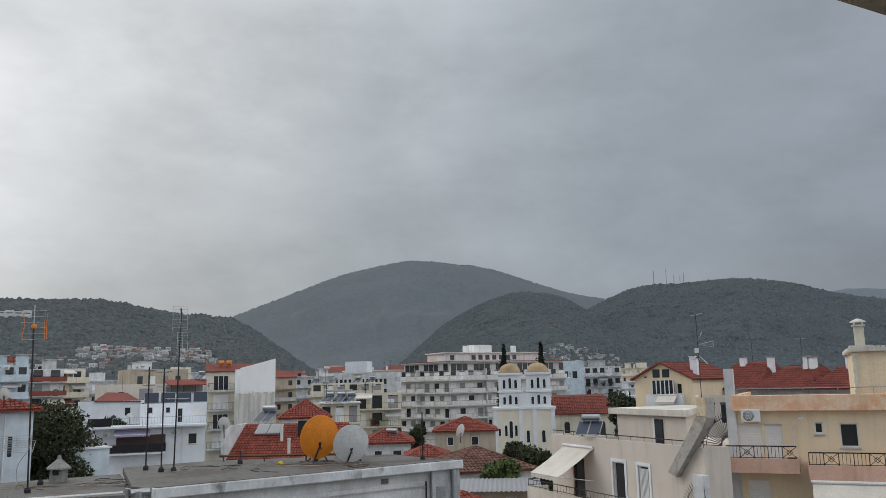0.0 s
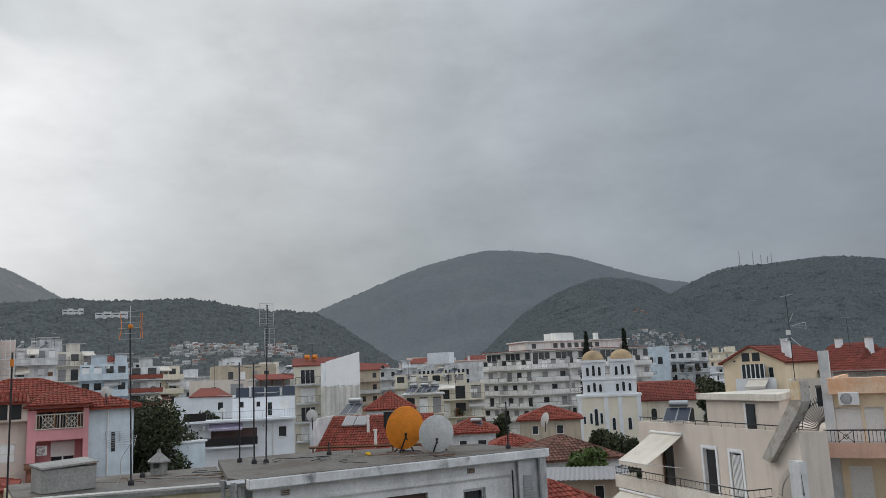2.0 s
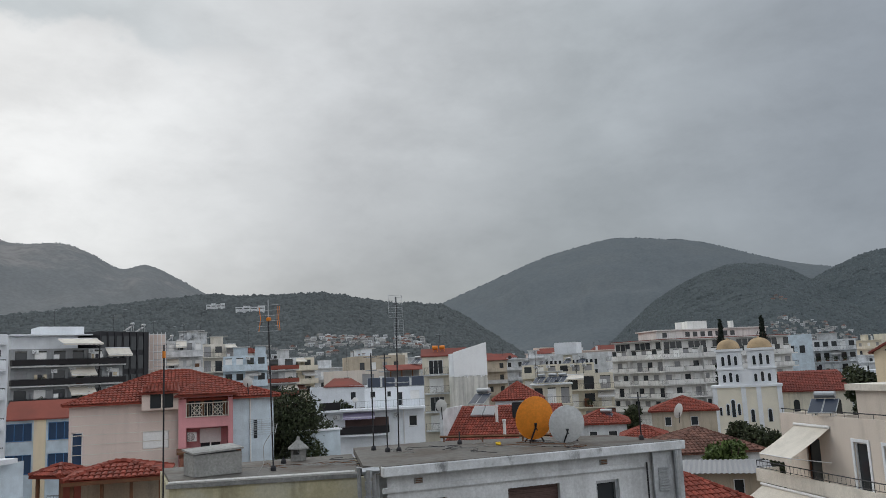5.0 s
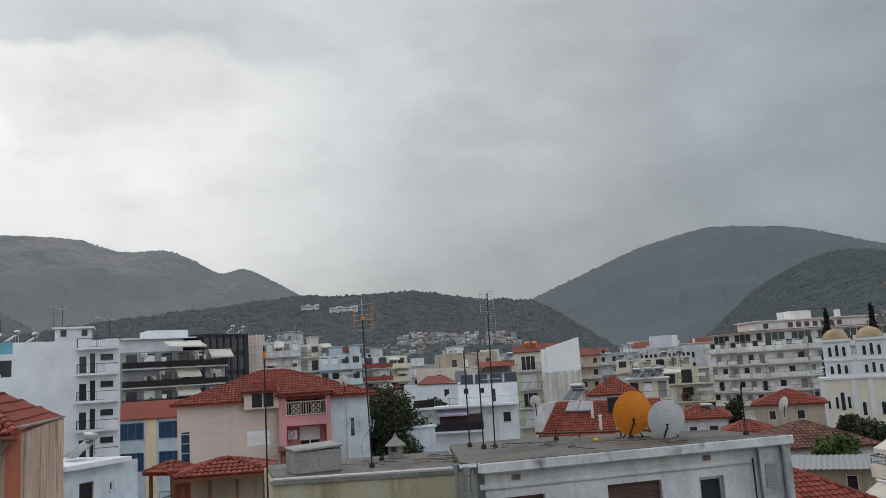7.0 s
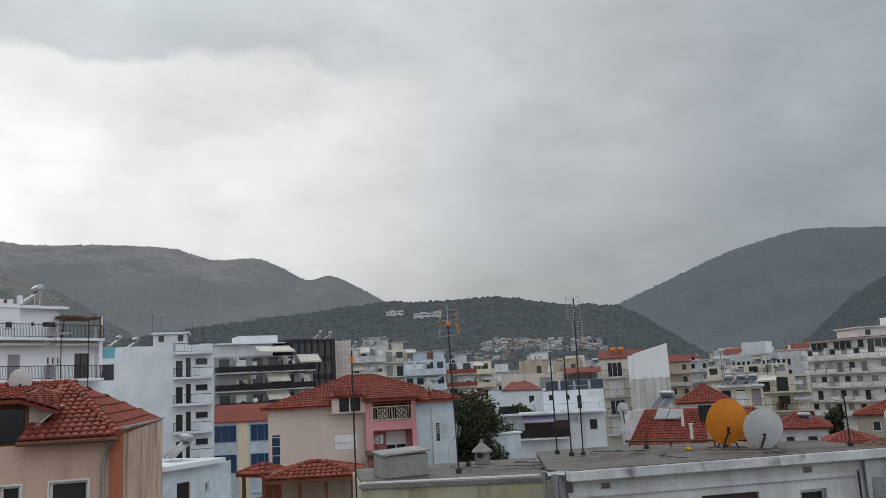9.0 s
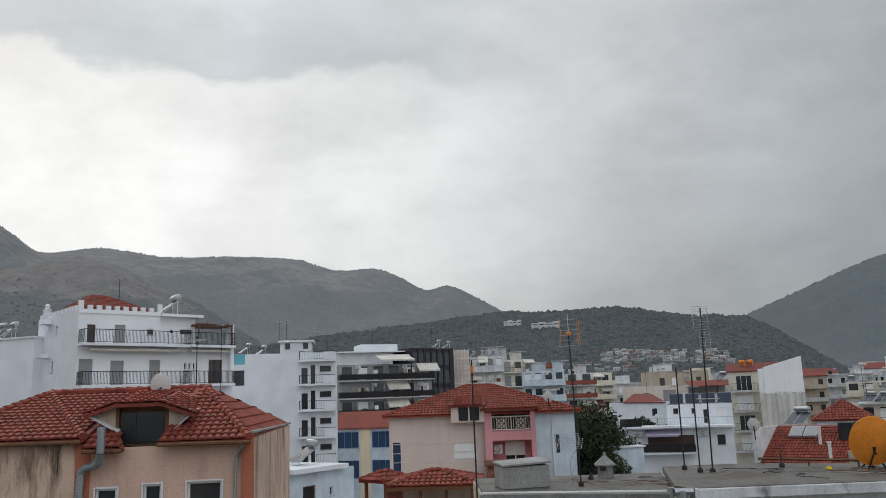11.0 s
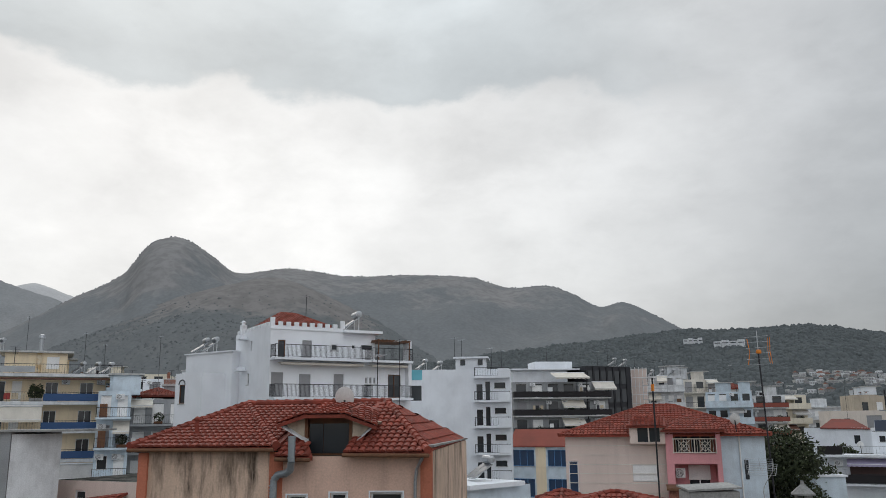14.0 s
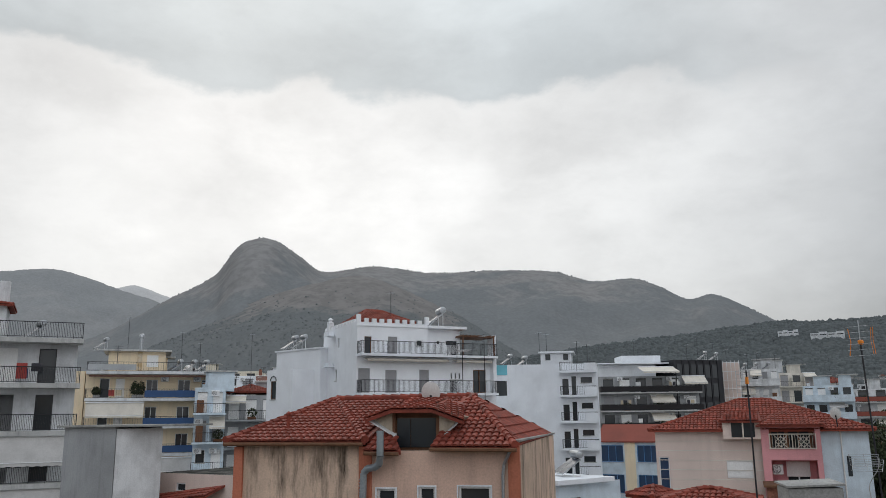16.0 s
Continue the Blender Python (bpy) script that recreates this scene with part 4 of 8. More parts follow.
def beige_house():
    p0, p1 = at(-7.43, 46), at(-17.47, 36)
    holes = [(5.75, 6.7, 8.9, 11.05, "door", WHITEMETAL), (7.75, 8.55, 9.0, 11.02, "door", WHITEMETAL), (2.1, 3.2, 8.9, 11.0, "door", WOOD)]
    house = building("beige_house", p0, p1, 1.4, -0.5, 12.08, BEIGE, "beige plastered house with roof terrace and cream awnings", holes, category="house", group="")
    for h in holes[:2]:
        boxpart("surround", (h[0] - 0.14, h[1] + 0.14, -0.04, -0.003, h[3], h[3] + 0.14), WHITE, house)
        for x in (h[0] - 0.14, h[1]):
            boxpart("surround", (x, x + 0.14, -0.04, -0.003, h[2], h[3] - 0.002), WHITE, house)
    bm = bmesh.new()
    for k in range(7):
        slab(bm, 7.85 + 0.09 * k, 7.9 + 0.09 * k, 0.0, 0.03, 9.1, 10.9)
    part("shutter_slats", bm, WHITEMETAL, house)
    boxpart("terrace_rail_post", (3.0, 3.06, 0.05, 0.11, 12.09, 12.3), DARKMETAL, house)
    bm = bmesh.new()
    rod(bm, (0.1, 0.08, 12.3), (12.2, 0.08, 12.3), 0.025, 5)
    for k in range(13):
        rod(bm, (0.2 + k, 0.08, 12.09), (0.2 + k, 0.08, 12.3), 0.015, 4)
    part("terrace_rail", bm, DARKMETAL, house)
    bm = bmesh.new()
    prism(bm, [(0.05, 1.403), (12.0, 1.403), (4.2, 9.0), (0.05, 9.0)], -0.5, 11.6)
    part("rear_body", bm, BEIGE, house)
    bm = bmesh.new()
    prism(bm, [(4.9, 1.0), (10.1, 1.0), (6.6, 5.0), (4.9, 5.0)], 11.603, 13.27)
    attic = part("attic_storey", bm, BEIGE, house)
    bm = bmesh.new()
    prism(bm, [(4.5, 0.75), (10.45, 0.75), (6.4, 5.3), (4.5, 5.3)], 13.273, 13.56)
    part("attic_slab", bm, BEIGE_LIGHT, attic)
    boxpart("door", (7.95, 8.5, 0.93, 0.997, 11.61, 13.1), GLASS, attic)
    boxpart("door_frame", (7.8, 7.94, 0.93, 0.995, 11.61, 13.15), WHITEMETAL, attic)
    balcony(house, -0.6, 10.4, 8.85, 1.3, "mix", BEIGE_LIGHT, gap=0.3, h=0.85)
    awning(house, 1.35, 4.1, 11.55, 2.1, 1.25, CANVAS)
    awning(house, 0.0, 9.6, 8.55, 1.7, 1.0, CANVAS, pose(0, -1.32, 0))
    # slanting stair wall with a flaking top
    bm = bmesh.new()
    prof = [(10.25, 10.95), (10.75, 10.8), (12.7, 12.95), (12.95, 13.35), (12.95, 14.15), (12.45, 14.15), (12.4, 13.5), (11.8, 12.75)]
    lo = [bm.verts.new((u, -0.3, z)) for u, z in prof]
    hi = [bm.verts.new((u, 0.15, z)) for u, z in prof]
    bm.faces.new(lo)
    bm.faces.new(hi[::-1])
    for k in range(len(prof)):
        bm.faces.new((lo[(k + 1) % len(prof)], lo[k], hi[k], hi[(k + 1) % len(prof)]))
    bmesh.ops.recalc_face_normals(bm, faces=bm.faces[:])
    part("stair_wall", bm, FLAKED, house, "slanting stair wall with flaking ochre paint")
    boxpart("pier_face", (12.43, 12.97, -0.33, -0.303, 13.4, 14.17), OCHRE, house)
    boxpart("end_pier", (11.9, 12.5, -0.35, -0.002, 7.0, 11.0), WHITE_OLD, house)
    fan_rail(house, (12.6, -0.3, 9.3), 1.6, 95, 175, Matrix.Identity(4))
    fan_rail(house, (1.35, 0.0, 12.1), 1.4, 92, 175, pose(12.3, 0, 0, 0, 0, 90))
    return house


beige_house()


# ---- the yellow house with the orange fascia ----
def lattice(parent, u0, u1, y, z0, z1, m=None):
    """An iron railing of crossed panels."""
    bm = bmesh.new()
    rod(bm, (u0, y, z1), (u1, y, z1), 0.03, 5)
    rod(bm, (u0, y, z0 + 0.04), (u1, y, z0 + 0.04), 0.015, 4)
    n = max(2, round((u1 - u0) / 0.55))
    for k in range(n):
        a, b = u0 + (u1 - u0) * k / n, u0 + (u1 - u0) * (k + 1) / n
        rod(bm, (a, y, z0), (a, y, z1), 0.018, 4)
        if k % 3 == 1:
            rod(bm, (a, y, z0 + 0.04), (b, y, z1), 0.013, 4)
            rod(bm, (b, y, z0 + 0.04), (a, y, z1), 0.013, 4)
            q = [((a + b) / 2 + dx, y, (z0 + z1) / 2 + dz) for dx, dz in ((-0.12, 0), (0, 0.12), (0.12, 0), (0, -0.12))]
            for i in range(4):
                rod(bm, q[i], q[(i + 1) % 4], 0.012, 4)
        else:
            for j in range(1, 4):
                x = a + (b - a) * j / 4
                rod(bm, (x, y, z0 + 0.04), (x, y, z1), 0.01, 4)
    part("railing", bm, DARKMETAL, parent, "wrought-iron railing")


def yellow_house():
    p0, p1 = at(-19.7, 40), at(-29.5, 40)
    e = (p1 - p0).normalized()
    p1 = p0 + e * 10.5
    holes = [(0.02, 1.05, 11.05, 12.86, "shutter"), (1.15, 1.9, 11.05, 12.84, "shutter"), (3.22, 3.58, 12.42, 12.92, "window"), (4.22, 4.96, 11.85, 12.88, "window"), (0.3, 1.2, 8.0, 10.35, "shutter"), (7.5, 8.6, 11.0, 12.85, "door")]
    house = building("yellow_house", p0, p1, 9, -0.5, 13.42, YELLOW, "yellow plastered house with faded orange roof fascia", holes, parapet=0, category="house", group="")
    boxpart("fascia", (-0.12, 10.6, -0.32, 0.0, 13.424, 14.13), ORANGE_BAND, house, bevel=0.02)
    boxpart("side_fascia", (-0.12, 0.1, 0.003, 9.0, 13.424, 14.13), ORANGE_BAND, house)
    boxpart("roof_deck", (0.103, 10.6, 0.003, 9.0, 13.424, 13.7), CONCRETE, house)
    boxpart("corner_strip", (-0.42, -0.003, -0.1, 0.35, -0.5, 15.35), WHITE_OLD, house, "flaking white corner chimney")
    bm = bmesh.new()
    rod(bm, (0, -0.25, 14.42), (10.5, -0.25, 14.42), 0.02, 5)
    for k in range(8):
        rod(bm, (0.1 + 1.4 * k, -0.25, 14.13), (0.1 + 1.4 * k, -0.25, 14.42), 0.014, 4)
    part("roof_rail", bm, GREYMETAL, house)
    ac_unit(house, 0.24, 12.95)
    pent = boxpart("penthouse", (5.05, 10.4, 0.3, 7.0, 13.703, 15.95), YELLOW, house)
    bm = bmesh.new()
    for k in range(30):
        slab(bm, 4.9 + 0.185 * k, 5.05 + 0.185 * k, 0.12, 0.3 - 0.003, 15.96, 16.2)
    slab(bm, 4.85, 10.5, 0.15, 7.1, 15.955, 16.12)
    part("cornice", bm, BEIGE_LIGHT, pent, "rope-patterned cornice")
    bm = bmesh.new()
    for k in range(8):
        slab(bm, 5.0 + 0.03 * (k % 2), 5.2, 0.24, 0.297, 14.14 + 0.225 * k, 14.33 + 0.225 * k)
    part("quoin", bm, BEIGE_LIGHT, pent)
    chim = boxpart("chimney", (5.22, 5.62, 0.7, 1.1, 16.123, 17.1), CREAM, house, bevel=0.02)
    bm = bmesh.new()
    slab(bm, 5.15, 5.69, 0.63, 1.17, 17.1, 17.16)
    for x, y in ((5.22, 0.7), (5.55, 0.7), (5.22, 1.03), (5.55, 1.03)):
        slab(bm, x, x + 0.07, y, y + 0.07, 17.16, 17.28)
    lathe(bm, [(0.34, 17.28), (0.3, 17.34), (0.06, 17.45)], (5.42, 0.9, 0), 4)
    part("chimney_cap", bm, BEIGE_LIGHT, chim)
    bm = bmesh.new()
    slab(bm, 4.95, 5.9, 0.5, 1.3, 16.124, 16.24)
    part("chimney_base", bm, WHITE_OLD, chim)
    for u0, u1, z in ((-0.5, 2.5, 11.0), (2.85, 7.0, 10.75)):
        b = boxpart("balcony", (u0, u1, -1.1, -0.003, z - 0.2, z), PINKISH, house)
        bm = bmesh.new()
        slab(bm, u0, u1, -1.2, -1.1, z - 0.2, z + 0.42)
        slab(bm, u0 - 0.02, u0 + 0.1, -1.098, -0.01, z + 0.003, z + 0.42)
        slab(bm, u1 - 0.1, u1 + 0.02, -1.098, -0.01, z + 0.003, z + 0.42)
        part("parapet", bm, PINKISH, b)
        lattice(b, u0 + 0.05, u1 - 0.05, -1.15, z + 0.42, z + 0.95)
    boxpart("planter", (2.05, 2.4, -0.95, -0.7, 11.003, 11.45), RUST, house)
    awning(house, 2.95, 9.0, 10.45, 1.9, 1.15, CANVAS, pose(0, -1.15, 0))
    bm = bmesh.new()
    path = [(2.35, -0.05, 11.9), (2.35, -0.05, 12.6), (2.5, -0.15, 12.95), (2.7, -0.45, 13.1)]
    for a, b in zip(path, path[1:]):
        rod(bm, a, b, 0.025, 5)
    slab(bm, 2.6, 2.85, -0.6, -0.4, 13.08, 13.14)
    part("wall_lamp", bm, WHITEMETAL, house)
    return house


yellow_house()


# ---- the white house with battlements ----
def battlement_house():
    p0, p1 = (-53.6, 31.2), (-51.3, 43.0)
    low = [(0.15, 1.1, 16.87, 18.72, "grey"), (2.35, 3.3, 16.87, 18.62, "grey"), (5.2, 6.05, 16.87, 18.68, "grey"), (9.95, 11.1, 16.87, 18.74, "door", WOOD)]
    low += [(7.9 + 0.36 * k, 8.14 + 0.36 * k, 17.95, 18.5, "window") for k in range(3)]
    low += [(1.0, 2.2, 13.9, 15.6, "door"), (5.0, 6.2, 13.9, 15.6, "door")]
    left = [(5.2, 5.7, 18.0, 18.9, "window"), (1.4, 2.1, 16.6, 19.0, "open")]
    house = building("battlement_house", p0, p1, 10.5, -0.5, 19.78, WHITE_CLEAN, "white apartment house with battlements and black balcony railings", low, left=left, parapet=0.05, category="house", group="")
    up = [(0.62, 1.2, 19.8, 21.15, "door", WOOD), (2.55, 3.35, 19.8, 21.2, "grey"), (4.95, 5.5, 20.5, 21.0, "window")]
    top = bmesh.new()
    wall_face(top, Matrix.Identity(4), 5.95, 19.784, 22.25, up)
    wall_face(top, SIDE["left"](12, 8.6), 8.6, 19.784, 22.25, [(4.0, 4.35, 20.6, 21.4)])
    wall_face(top, pose(5.95, 0, 0, 0, 0, 90), 8.6, 19.784, 22.25, [])
    bmesh.ops.remove_doubles(top, verts=top.verts[:], dist=0.0005)
    storey = part("upper_storey", top, WHITE_CLEAN, house)
    for h in up:
        fitting(house, Matrix.Identity(4), h)
    boxpart("upper_roof", (0.05, 5.9, 0.05, 8.55, 22.0, 22.15), ROOFFELT, house)
    boxpart("string_course", (-0.06, 6.0, -0.07, -0.003, 21.95, 22.03), WHITE_CLEAN, house)
    for k in range(10):
        boxpart("merlon", (0.64 * k, 0.64 * k + 0.33, 0.0, 0.22, 22.253, 22.55 if k not in (0, 9) else 22.85), WHITE_CLEAN, house)
    for k in range(1, 12):
        boxpart("merlon", (0.0, 0.22, 0.72 * k, 0.72 * k + 0.36, 22.253, 22.55), WHITE_CLEAN, house)
    ext = building("side_storey", (0, 0), (3.0, 0), 7, 19.784, 21.95, WHITE_CLEAN, "white set-back storey", [(0.95, 1.2, 20.75, 21.0), (1.75, 2.75, 20.7, 21.05)], simple=True, parapet=0)
    ext.parent = house
    ext.matrix_basis = pose(5.95, 0.35, 0)
    for k in ("label", "category", "group"):
        del ext[k]
    boxpart("eave", (5.96, 9.35, -0.25, 7.6, 21.954, 22.16), WHITE_CLEAN, house)
    hip_roof(house, 0.6, 5.5, 1.4, 7.4, 22.5, 23.75, (2.3, 3.6), 0.24)
    for z, hh in ((19.78, 0.95), (16.85, 0.95), (13.9, 0.95)):
        balcony(house, 0.0, 7.9, z, 1.15, "bars", WHITE, gap=0.1, h=hh, bar=0.013)
        balcony(house, 8.0, 11.65, z, 1.15, "bars", WHITE, gap=0.1, h=hh, bar=0.013)
    for u0, u1, z in ((0.6, 7.4, 19.45), (8.1, 11.3, 19.45)):
        bm = bmesh.new()
        rod(bm, (u0, -0.75, z - 0.12), (u1, -0.75, z - 0.12), 0.1, 8)
        slab(bm, u0, u1, -0.72, -0.1, z - 0.07, z)
        part("rolled_awning", bm, CANVAS, house)
    pergola = boxpart("pergola", (8.55, 11.5, -0.9, 1.5, 21.28, 21.34), WOOD, house)
    bm = bmesh.new()
    for k in range(9):
        slab(bm, 8.6 + 0.35 * k, 8.68 + 0.35 * k, -1.0, 1.6, 21.343, 21.45)
    part("beam", bm, WOOD, pergola)
    for u in (8.6, 11.4):
        boxpart("post", (u, u + 0.09, -0.9, -0.81, 19.8, 21.277), WOOD, pergola)
    boxpart("end_pier", (11.5, 11.8, -0.6, 0.3, 16.9, 21.5), WHITE_CLEAN, house)
    for y, z in ((6.2, 19.1), (6.0, 21.6)):
        # small hoods over the side windows
        bm = bmesh.new()
        slab(bm, -0.75, -0.003, y - 0.8, y + 0.2, z, z + 0.08)
        slab(bm, -0.55, -0.1, y - 0.65, y + 0.05, z + 0.083, z + 0.35)
        part("hood", bm, WHITE, house)
    chim = boxpart("chimney", (0.25, 0.7, 8.0, 8.45, 22.26, 23.0), WHITE_CLEAN, house)
    bm = bmesh.new()
    lathe(bm, [(0.30, 23.0), (0.32, 23.05), (0.30, 23.1), (0.16, 23.12), (0.16, 23.3), (0.26, 23.32), (0.04, 23.5)], (0.47, 8.22, 0), 8)
    part("chimney_cap", bm, WHITE_CLEAN, chim)
    # lower wing behind
    wing = building("white_wing", at(65.3, 73), at(62.3, 68.5), 9, -0.5, 20.75, WHITE_CLEAN, "plain white rear wing with an arched window", [], parapet=0.1, category="house", group="", edge=WHITE_CLEAN)
    wing2 = building("white_low_wing", at(65.9, 70), at(64.2, 67.5), 4, -0.5, 19.0, WHITE_CLEAN, "plain white lower wing of the battlement house", [(0.5, 1.2, 16.6, 18.1, "window", WOOD)], parapet=0.1, category="house", group="")
    bm = bmesh.new()
    c = Vector((0.85, -0.03, 18.1))
    for k in range(8):
        a, b = math.pi * k / 8, math.pi * (k + 1) / 8
        rod(bm, c + Vector((0.38 * math.cos(a), 0, 0.38 * math.sin(a))), c + Vector((0.38 * math.cos(b), 0, 0.38 * math.sin(b))), 0.05, 4)
    part("window_arch", bm, GLASS, wing2)


battlement_house()


# ---- blocks behind ----
def white_tower():
    p0, p1 = at(49.2, 82.6), at(43.02, 82)
    holes = []
    for z in (17.0, 14.5, 11.9, 9.4):
        holes += [(5.5, 6.1, z + 0.05, z + 1.6, "door", DARKMETAL), (6.4, 6.85, z + 0.02, z + 1.85, "door", DARKMETAL), (7.3, 8.4, z + 1.2, z + 1.75, "window", DARKMETAL)]
    t = building("white_tower_block", p0, p1, 10, -0.5, 20.1, WHITE, "white apartment block with a blank side and narrow balconies", holes, parapet=0.3)
    for z in (19.35, 17.0, 14.5, 11.9, 9.4):
        b = balcony(t, 5.3, 8.85, z, 1.0, "bars", WHITE, gap=0.16, h=0.85)
        boxpart("end_parapet", (7.7, 8.85, -1.04, -1.0, z + 0.003, z + 0.75), WHITE, b)
    box = boxpart("stair_head", (3.3, 6.4, 1.5, 5.0, 19.8, 21.3), WHITE, t)
    boxpart("stair_head_slab", (3.1, 6.7, 1.2, 5.3, 21.303, 21.48), WHITE, box)
    for u in (3.8, 5.6):
        boxpart("window", (u, u + 0.5, 1.45, 1.497, 20.6, 21.2), GLASS, box)
    for u, z in ((2.6, 13.6), (3.3, 13.3)):
        bm = bmesh.new()
        rod(bm, (u, -0.3, z - 3), (u, -0.3, z), 0.16, 10)
        lathe(bm, [(0.17, z), (0.3, z + 0.05), (0.3, z + 0.12), (0.1, z + 0.25)], (u, -0.3, 0), 10)
        part("flue", bm, GREYMETAL, t)
    bm = bmesh.new()
    rod(bm, (1.2, -0.3, 12.5), (1.2, -0.3, 13.6), 0.08, 8)
    lathe(bm, [(0.1, 13.6), (0.55, 13.65), (0.6, 13.8), (0.5, 13.95), (0.12, 14.0)], (1.2, -0.3, 0), 12)
    part("roof_fan", bm, GREYMETAL, t, "grey mushroom-shaped vent")
    tq = building("turquoise_block", at(50.5, 100), at(47.5, 100), 8, -0.5, 20.0, WHITE, "block with a turquoise screened roof terrace", [(0.5, 2.2, 17.5, 19.3, "door"), (3, 4.6, 17.5, 19.3, "door")], simple=True)
    boxpart("terrace_screen", (0, 5.2, -0.05, -0.004, 20.0, 21.2), TURQUOISE, tq, "turquoise terrace screen")
    boxpart("terrace_rail", (0, 5.2, -0.06, -0.02, 21.2, 21.25), GREYMETAL, tq)


white_tower()


def stepped_block(name, a0, d0, a1, d1, top, floors, material, rail, label, screen=CANVAS_BLACK, step=3.0, depth=10, bays=4, awn=(), setback=0.0, frame_mat=WHITEMETAL, kinds=("door", "window", "shutter", "door", "grey", "shutter", "window")):
    """An apartment block of open balconies over its whole front."""
    p0, p1 = at(a0, d0), at(a1, d1)
    w = (p1 - p0).length
    holes = []
    rnd = random.Random(name)
    for f in range(floors):
        z = top - step * (f + 1) + 0.3
        for k in range(bays):
            u = w * (k + 0.5) / bays
            kind = kinds[rnd.randrange(len(kinds))]
            h = 0.5 * min(1.7, w / bays * 0.62)
            holes.append((u - h, u + h, z + (0.85 if kind == "window" else 0.03), z + 2.15, kind, frame_mat))
    b = building(name, p0, p1, depth, -0.5, top, material, label, holes, simple=d0 > 100, parapet=0.3)
    for f in range(floors):
        z = top - step * (f + 1) + 0.3
        bal = balcony(b, -0.1 + setback * (f == 0), w + 0.1, z, 1.3, rail, material if rail != "screen" else SLABGREY, screen, gap=0.2 if d0 < 100 else 0.3)
        for k in range(1, bays):
            if rnd.random() < 0.45:
                u = w * k / bays
                boxpart("divider", (u - 0.05, u + 0.05, -1.2, -0.02, z + 0.01, z + 1.7), material, bal)
        for k in range(bays):
            if rnd.random() < 0.28:
                ac_unit(b, w * k / bays + 0.1, z + 1.75)
            if rnd.random() < 0.22:
                pot = boxpart("planter", (w * (k + 0.3) / bays, w * (k + 0.3) / bays + 0.9, -1.2, -0.95, z + 0.003, z + 0.3), RUST, bal)
                mesh = leaf_crown([((w * (k + 0.3) / bays + 0.45, -1.08, z + 0.75), (0.6, 0.25, 0.5))], 160, 0.12, rnd.randrange(999))
                mesh.materials.append(LEAF)
                plant = new("potted_plant", mesh)
                plant.parent = pot
        if d0 < 150:
            for k in range(bays):
                pick = rnd.random()
                if pick < 0.25:
                    washing(bal, w * k / bays + 0.3, w * (k + 0.6) / bays, -1.0, z + 1.55, rnd)
                elif pick < 0.5:
                    u = w * (k + 0.15) / bays
                    boxpart("balcony_cupboard", (u, u + 0.7, -0.55, -0.02, z + 0.004, z + 1.1 + 0.6 * rnd.random()), (WHITEMETAL, GREYMETAL, WOOD)[rnd.randrange(3)], bal)
        if f in awn:
            u = w * rnd.randrange(bays) / bays
            awning(b, u, u + w / bays * 1.4, z + step - 0.35, 1.5, 1.0, CANVAS if rnd.random() < 0.7 else CANVAS_GREY)
        elif rnd.random() < 0.6:
            u = w * rnd.randrange(bays) / bays
            awning(b, u, min(w, u + w / bays * 1.2), z + step - 0.35, 1.3, 0.55 + 0.5 * rnd.random(), (CANVAS, CANVAS_GREY, TILE_OLD)[rnd.randrange(3)])
    roof_clutter(b, w, depth, top - 0.3, rnd, material, 5)
    return b


